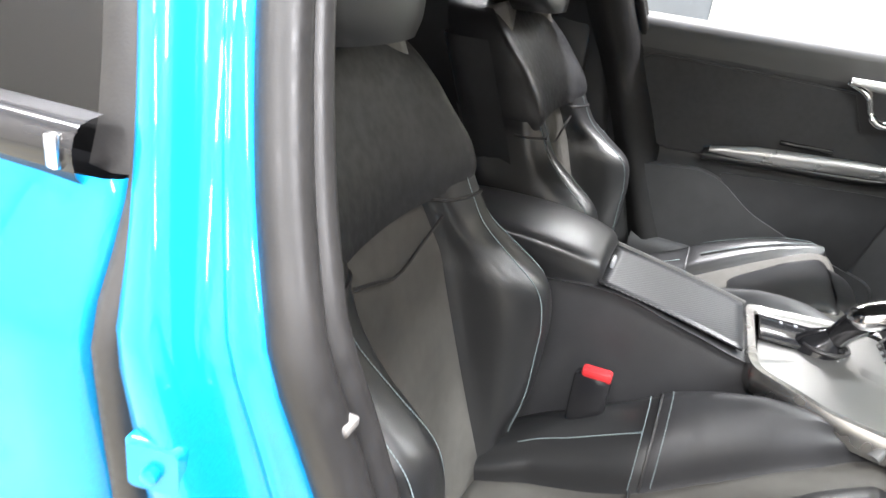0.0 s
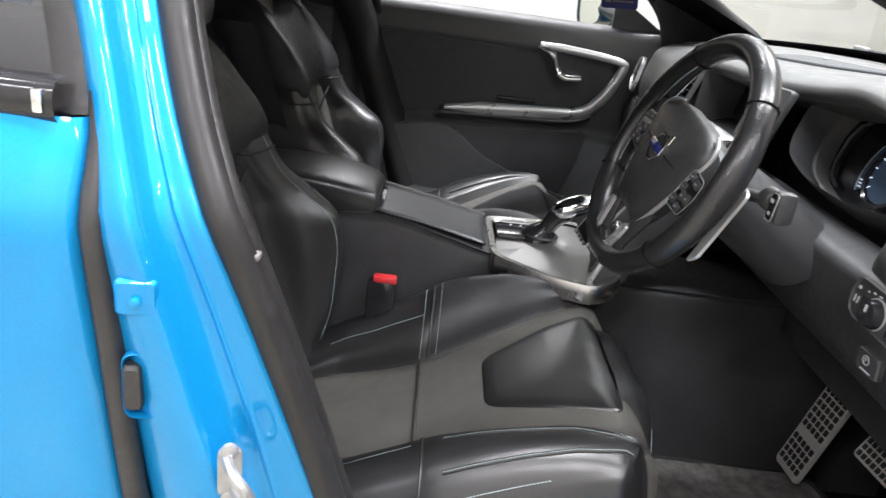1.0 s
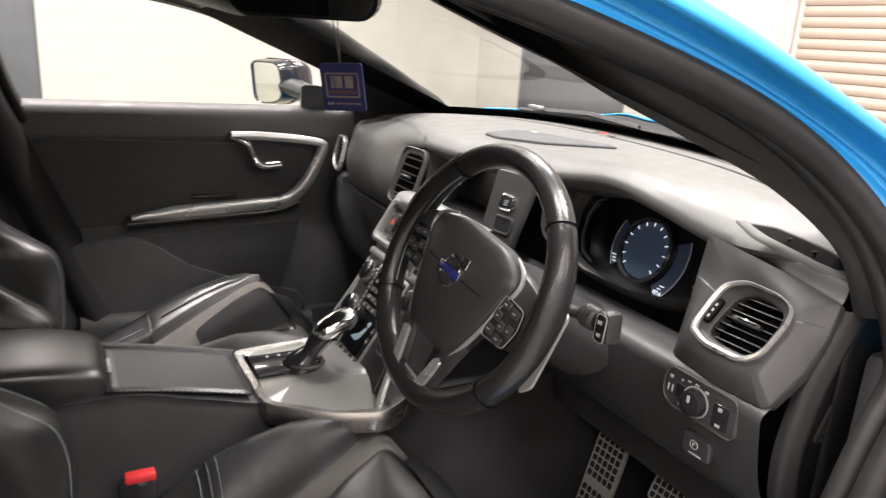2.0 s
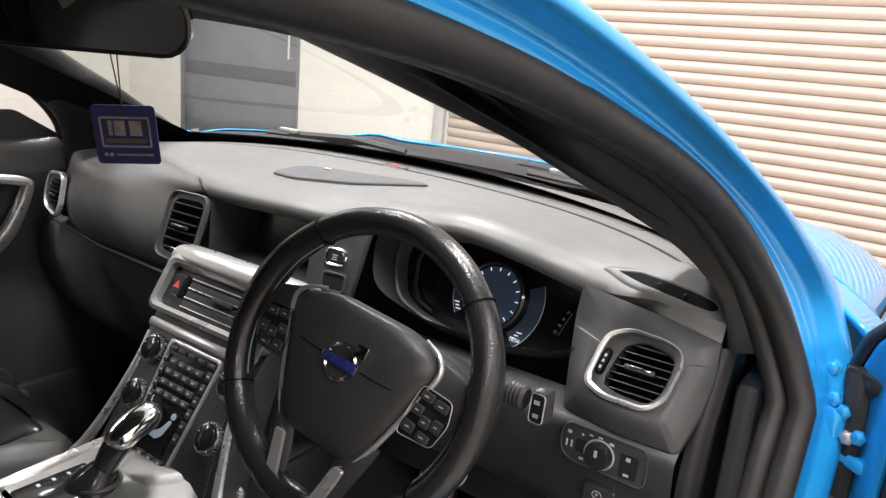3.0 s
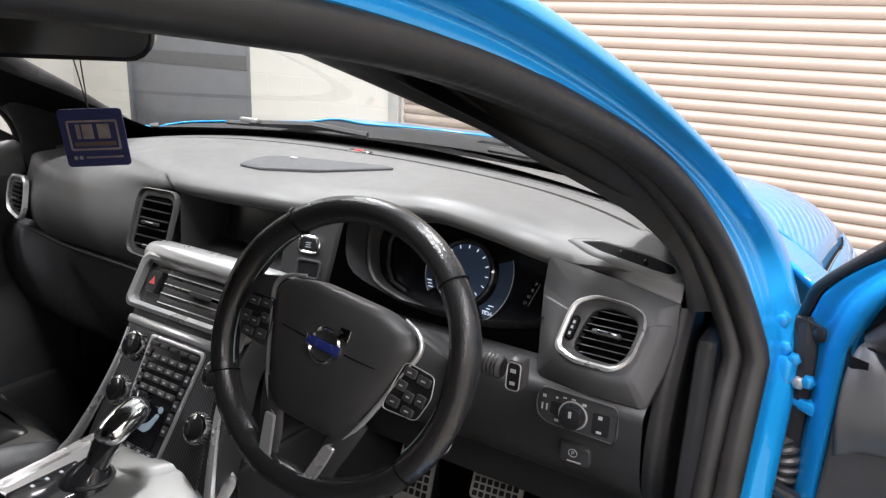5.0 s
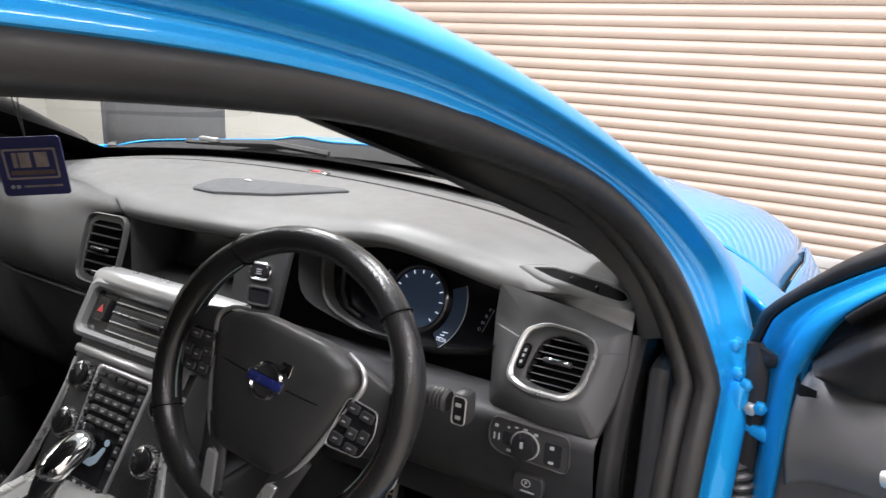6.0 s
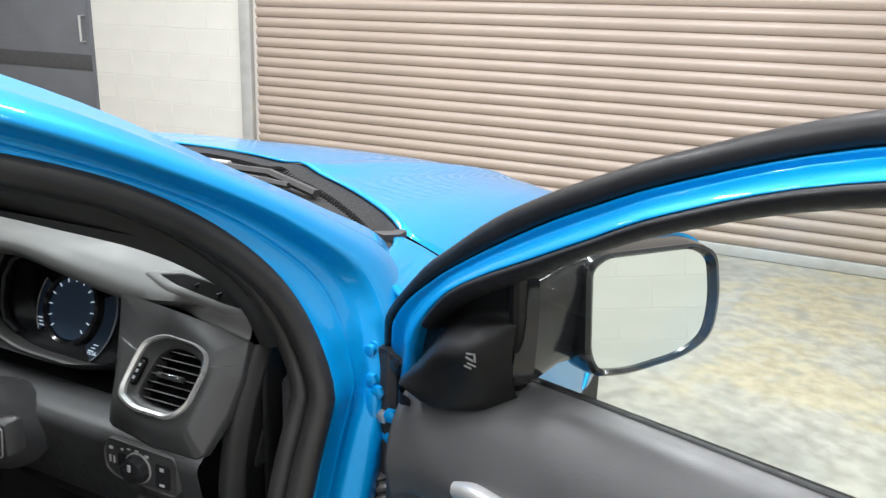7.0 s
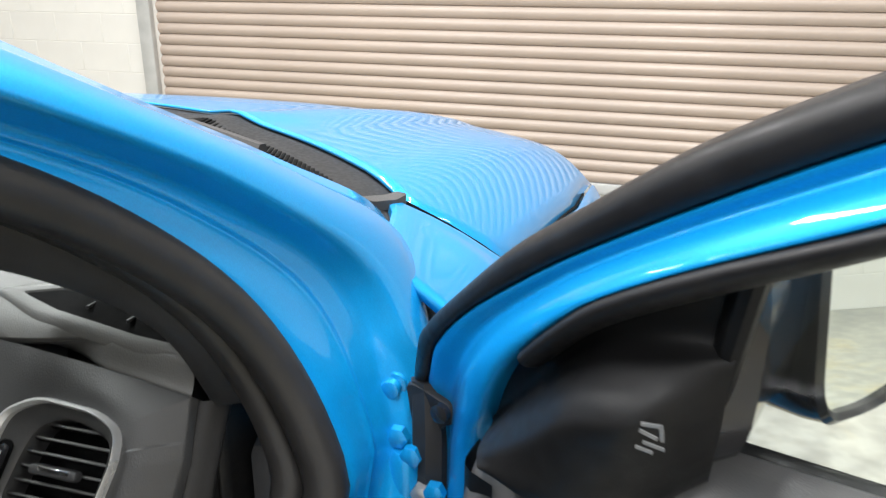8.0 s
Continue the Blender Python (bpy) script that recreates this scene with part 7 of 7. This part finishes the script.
pull = [MD @ V(p) for p in ((0.190, 0.920, 0.082), (0.23, 0.930, 0.090), (0.34, 0.922, 0.096), (0.46, 0.905, 0.098))]
part("pull_bar", tube(smooth_line(pull, 20), 0.010, 10), SATIN, dd, "satin silver pull")
# mirror corner with tweeter: the upper facet leans back to the frame, the lower face bulges over the trim
CV = [[(0.074, 0.996, 0.018), (0.102, 1.044, 0.036), (0.141, 1.098, 0.055), (0.188, 1.134, 0.068), (0.236, 1.156, 0.072)],
      [(0.090, 0.997, 0.032), (0.122, 1.042, 0.042), (0.158, 1.082, 0.052), (0.195, 1.098, 0.056), (0.230, 1.106, 0.056)],
      [(0.096, 1.000, 0.052), (0.128, 1.038, 0.060), (0.159, 1.070, 0.068), (0.195, 1.084, 0.074), (0.228, 1.092, 0.062)],
      [(0.101, 1.002, 0.068), (0.132, 1.030, 0.078), (0.161, 1.058, 0.087), (0.196, 1.070, 0.090), (0.227, 1.078, 0.062)],
      [(0.106, 1.002, 0.078), (0.137, 1.020, 0.086), (0.165, 1.042, 0.091), (0.198, 1.052, 0.088), (0.226, 1.056, 0.060)],
      [(0.110, 0.998, 0.080), (0.150, 0.994, 0.084), (0.186, 1.002, 0.074), (0.210, 1.014, 0.058), (0.222, 1.020, 0.046)],
      [(0.108, 0.985, 0.040), (0.148, 0.980, 0.040), (0.188, 0.984, 0.036), (0.210, 0.998, 0.030), (0.218, 1.000, 0.022)]]
mcn = part("mirror_corner", surf([[MD @ V(p) for p in r] for r in CV], 36, 36), MIRROR_CORNER, dd, "black mirror corner cover with a tweeter")
tm = frame_at(MD @ V((0.203, 1.062, 0.0915)), tuple(MD.to_3x3() @ V((1, 0, 0.05))), tuple(MD.to_3x3() @ V((0, 1, -0.05))))
for x, y, w, h, turn in ((0, 0.005, 0.010, 0.0016, 12), (-0.001, 0.0, 0.0085, 0.0016, -8), (0.002, -0.0045, 0.010, 0.0014, 0), (-0.002, -0.008, 0.008, 0.0014, 0), (0.005, 0.002, 0.0016, 0.006, 10)):
    part("maker_mark", box(0, 0, 0.0006, w, h, 0.001, 0, tm @ pose(x, y, 0, 0, 0, turn)), STRAP, mcn)
# door mirror on its black arm
MM = frame_at((1.094, 0.142, 1.086), (0.66, 0.75, 0.0), (-0.095, 0.084, 1))
side_mirror(dd, MM, PAINT)
arm = []
for p, w, h, zc in ((dp(0.206, 1.075, 0.004), 0.020, 0.056, 1.075), (dp(0.222, 1.080, -0.008), 0.020, 0.054, 1.080), (MM @ V((-0.094, -0.004, -0.018)), 0.022, 0.054, 1.086), (MM @ V((-0.072, 0.0, -0.022)), 0.022, 0.056, 1.088)):
    d = V((-0.55, 0.83, 0))
    arm.append([V((p.x, p.y, zc)) + d * (w * x) + V((0, 0, h * y)) for x, y in round_rect(2, 2, 0.7, 5)])
part("mirror_foot", skin(arm, closed=True, caps=True), GLOSS_BLACK, dd, "gloss black mirror arm")

# hinge, check strap and cable boot between pillar and door
# black tube stands in for the shade between pillar and door
part("hinge_gap_shade", tube(smooth_line([(0.818, 0.128, 0.985), (0.824, 0.114, 0.92), (0.824, 0.112, 0.75), (0.820, 0.110, 0.48)], 24), 0.015, 8), TRIM, dd, "black strip standing for the shade in the hinge gap")


def hinge(z):
    """Pressed hinge: pillar leaf, pin barrel, arm to the door and its bolts, all in body colour."""
    hg = part("hinge", box(0, 0, 0, 0.060, 0.016, 0.026, 0.005, frame_at((0.822, 0.112, z - 0.022), (0.94, -0.33, -0.20), (0.2, 0.0, 1))), PAINT, dd, "blue painted door hinge")
    part("hinge_leaf", box(0.795, 0.116, z + 0.004, 0.030, 0.022, 0.050, 0.006), PAINT, hg)
    part("hinge_pin", lathe([(0.011, -0.032), (0.013, -0.028), (0.013, 0.026), (0.009, 0.032)], pose(0.806, 0.108, z), 16), PAINT, hg)
    part("hinge_nut", lathe([(0.008, 0), (0.008, 0.010), (0.005, 0.012)], frame_at((0.822, 0.104, z + 0.004), (1, 0, 0), (0, 0, 1)), 6), STRAP, hg)
    for p in ((0.800, 0.112, z + 0.040), (0.812, 0.106, z + 0.030), (0.832, 0.100, z + 0.008)):
        part("hinge_bolt", lathe([(0.0085, 0), (0.0085, 0.007), (0.005, 0.009)], frame_at(p, (1, 0, 0), (0, 0, 1)), 6), PAINT, hg)


hinge(0.905)
hinge(0.60)
part("pillar_bolt", lathe([(0.010, 0), (0.010, 0.004), (0.007, 0.005), (0.007, 0.012), (0.005, 0.013)], frame_at((0.790, 0.130, 0.975), (1, 0, 0), (0, 0, 1)), 12), PAINT, dd)
pts = smooth_line([(0.785, 0.150, 0.83), (0.80, 0.120, 0.836), (0.818, 0.108, 0.82), (0.826, 0.106, 0.785), (0.82, 0.110, 0.75)], 52)
part("cable_boot", tube(pts, [0.0150 + 0.0035 * (k % 4 < 2) for k in range(52)], 14), BLACK_RUBBER, dd, "ribbed black rubber cable boot")
ck = part("check_strap", box(0, 0, 0, 0.100, 0.012, 0.018, 0.004, frame_at((0.800, 0.085, 0.775), (0.97, -0.10, -0.22), (0.22, 0, 1))), GLOSS_BLACK, dd, "black steel door check strap")
part("strap_bracket", box(0.768, 0.082, 0.788, 0.034, 0.020, 0.030, 0.006), GLOSS_BLACK, ck)
for p in ((0.762, 0.070, 0.796), (0.790, 0.072, 0.790)):
    part("strap_bolt", lathe([(0.008, 0), (0.008, 0.006), (0.005, 0.008)], frame_at(p, (1, 0, 0), (0, 0, 1)), 10), STRAP, ck)
br = part("seal_bracket", plate(round_poly([(-0.022, 0.014), (-0.008, 0.016), (0.034, 0.004), (0.036, -0.014), (0.022, -0.020), (0.014, -0.060), (-0.004, -0.062), (-0.016, -0.02)], 0.008), 0.008, frame_at((0.820, 0.120, 0.975), (0.961, -0.277, 0), (0, 0, 1)) @ Matrix.Diagonal((0.72, 0.72, 1, 1)), 0.002), TRIM, dd, "black plastic end of the door seal")
for p in ((0.834, 0.106, 0.974), (0.858, 0.098, 0.980)):
    part("bracket_bolt", lathe([(0.007, 0), (0.007, 0.005), (0.004, 0.006)], frame_at(p, (0.961, -0.277, 0), (0, 0, 1)), 12), GLOSS_BLACK, br)
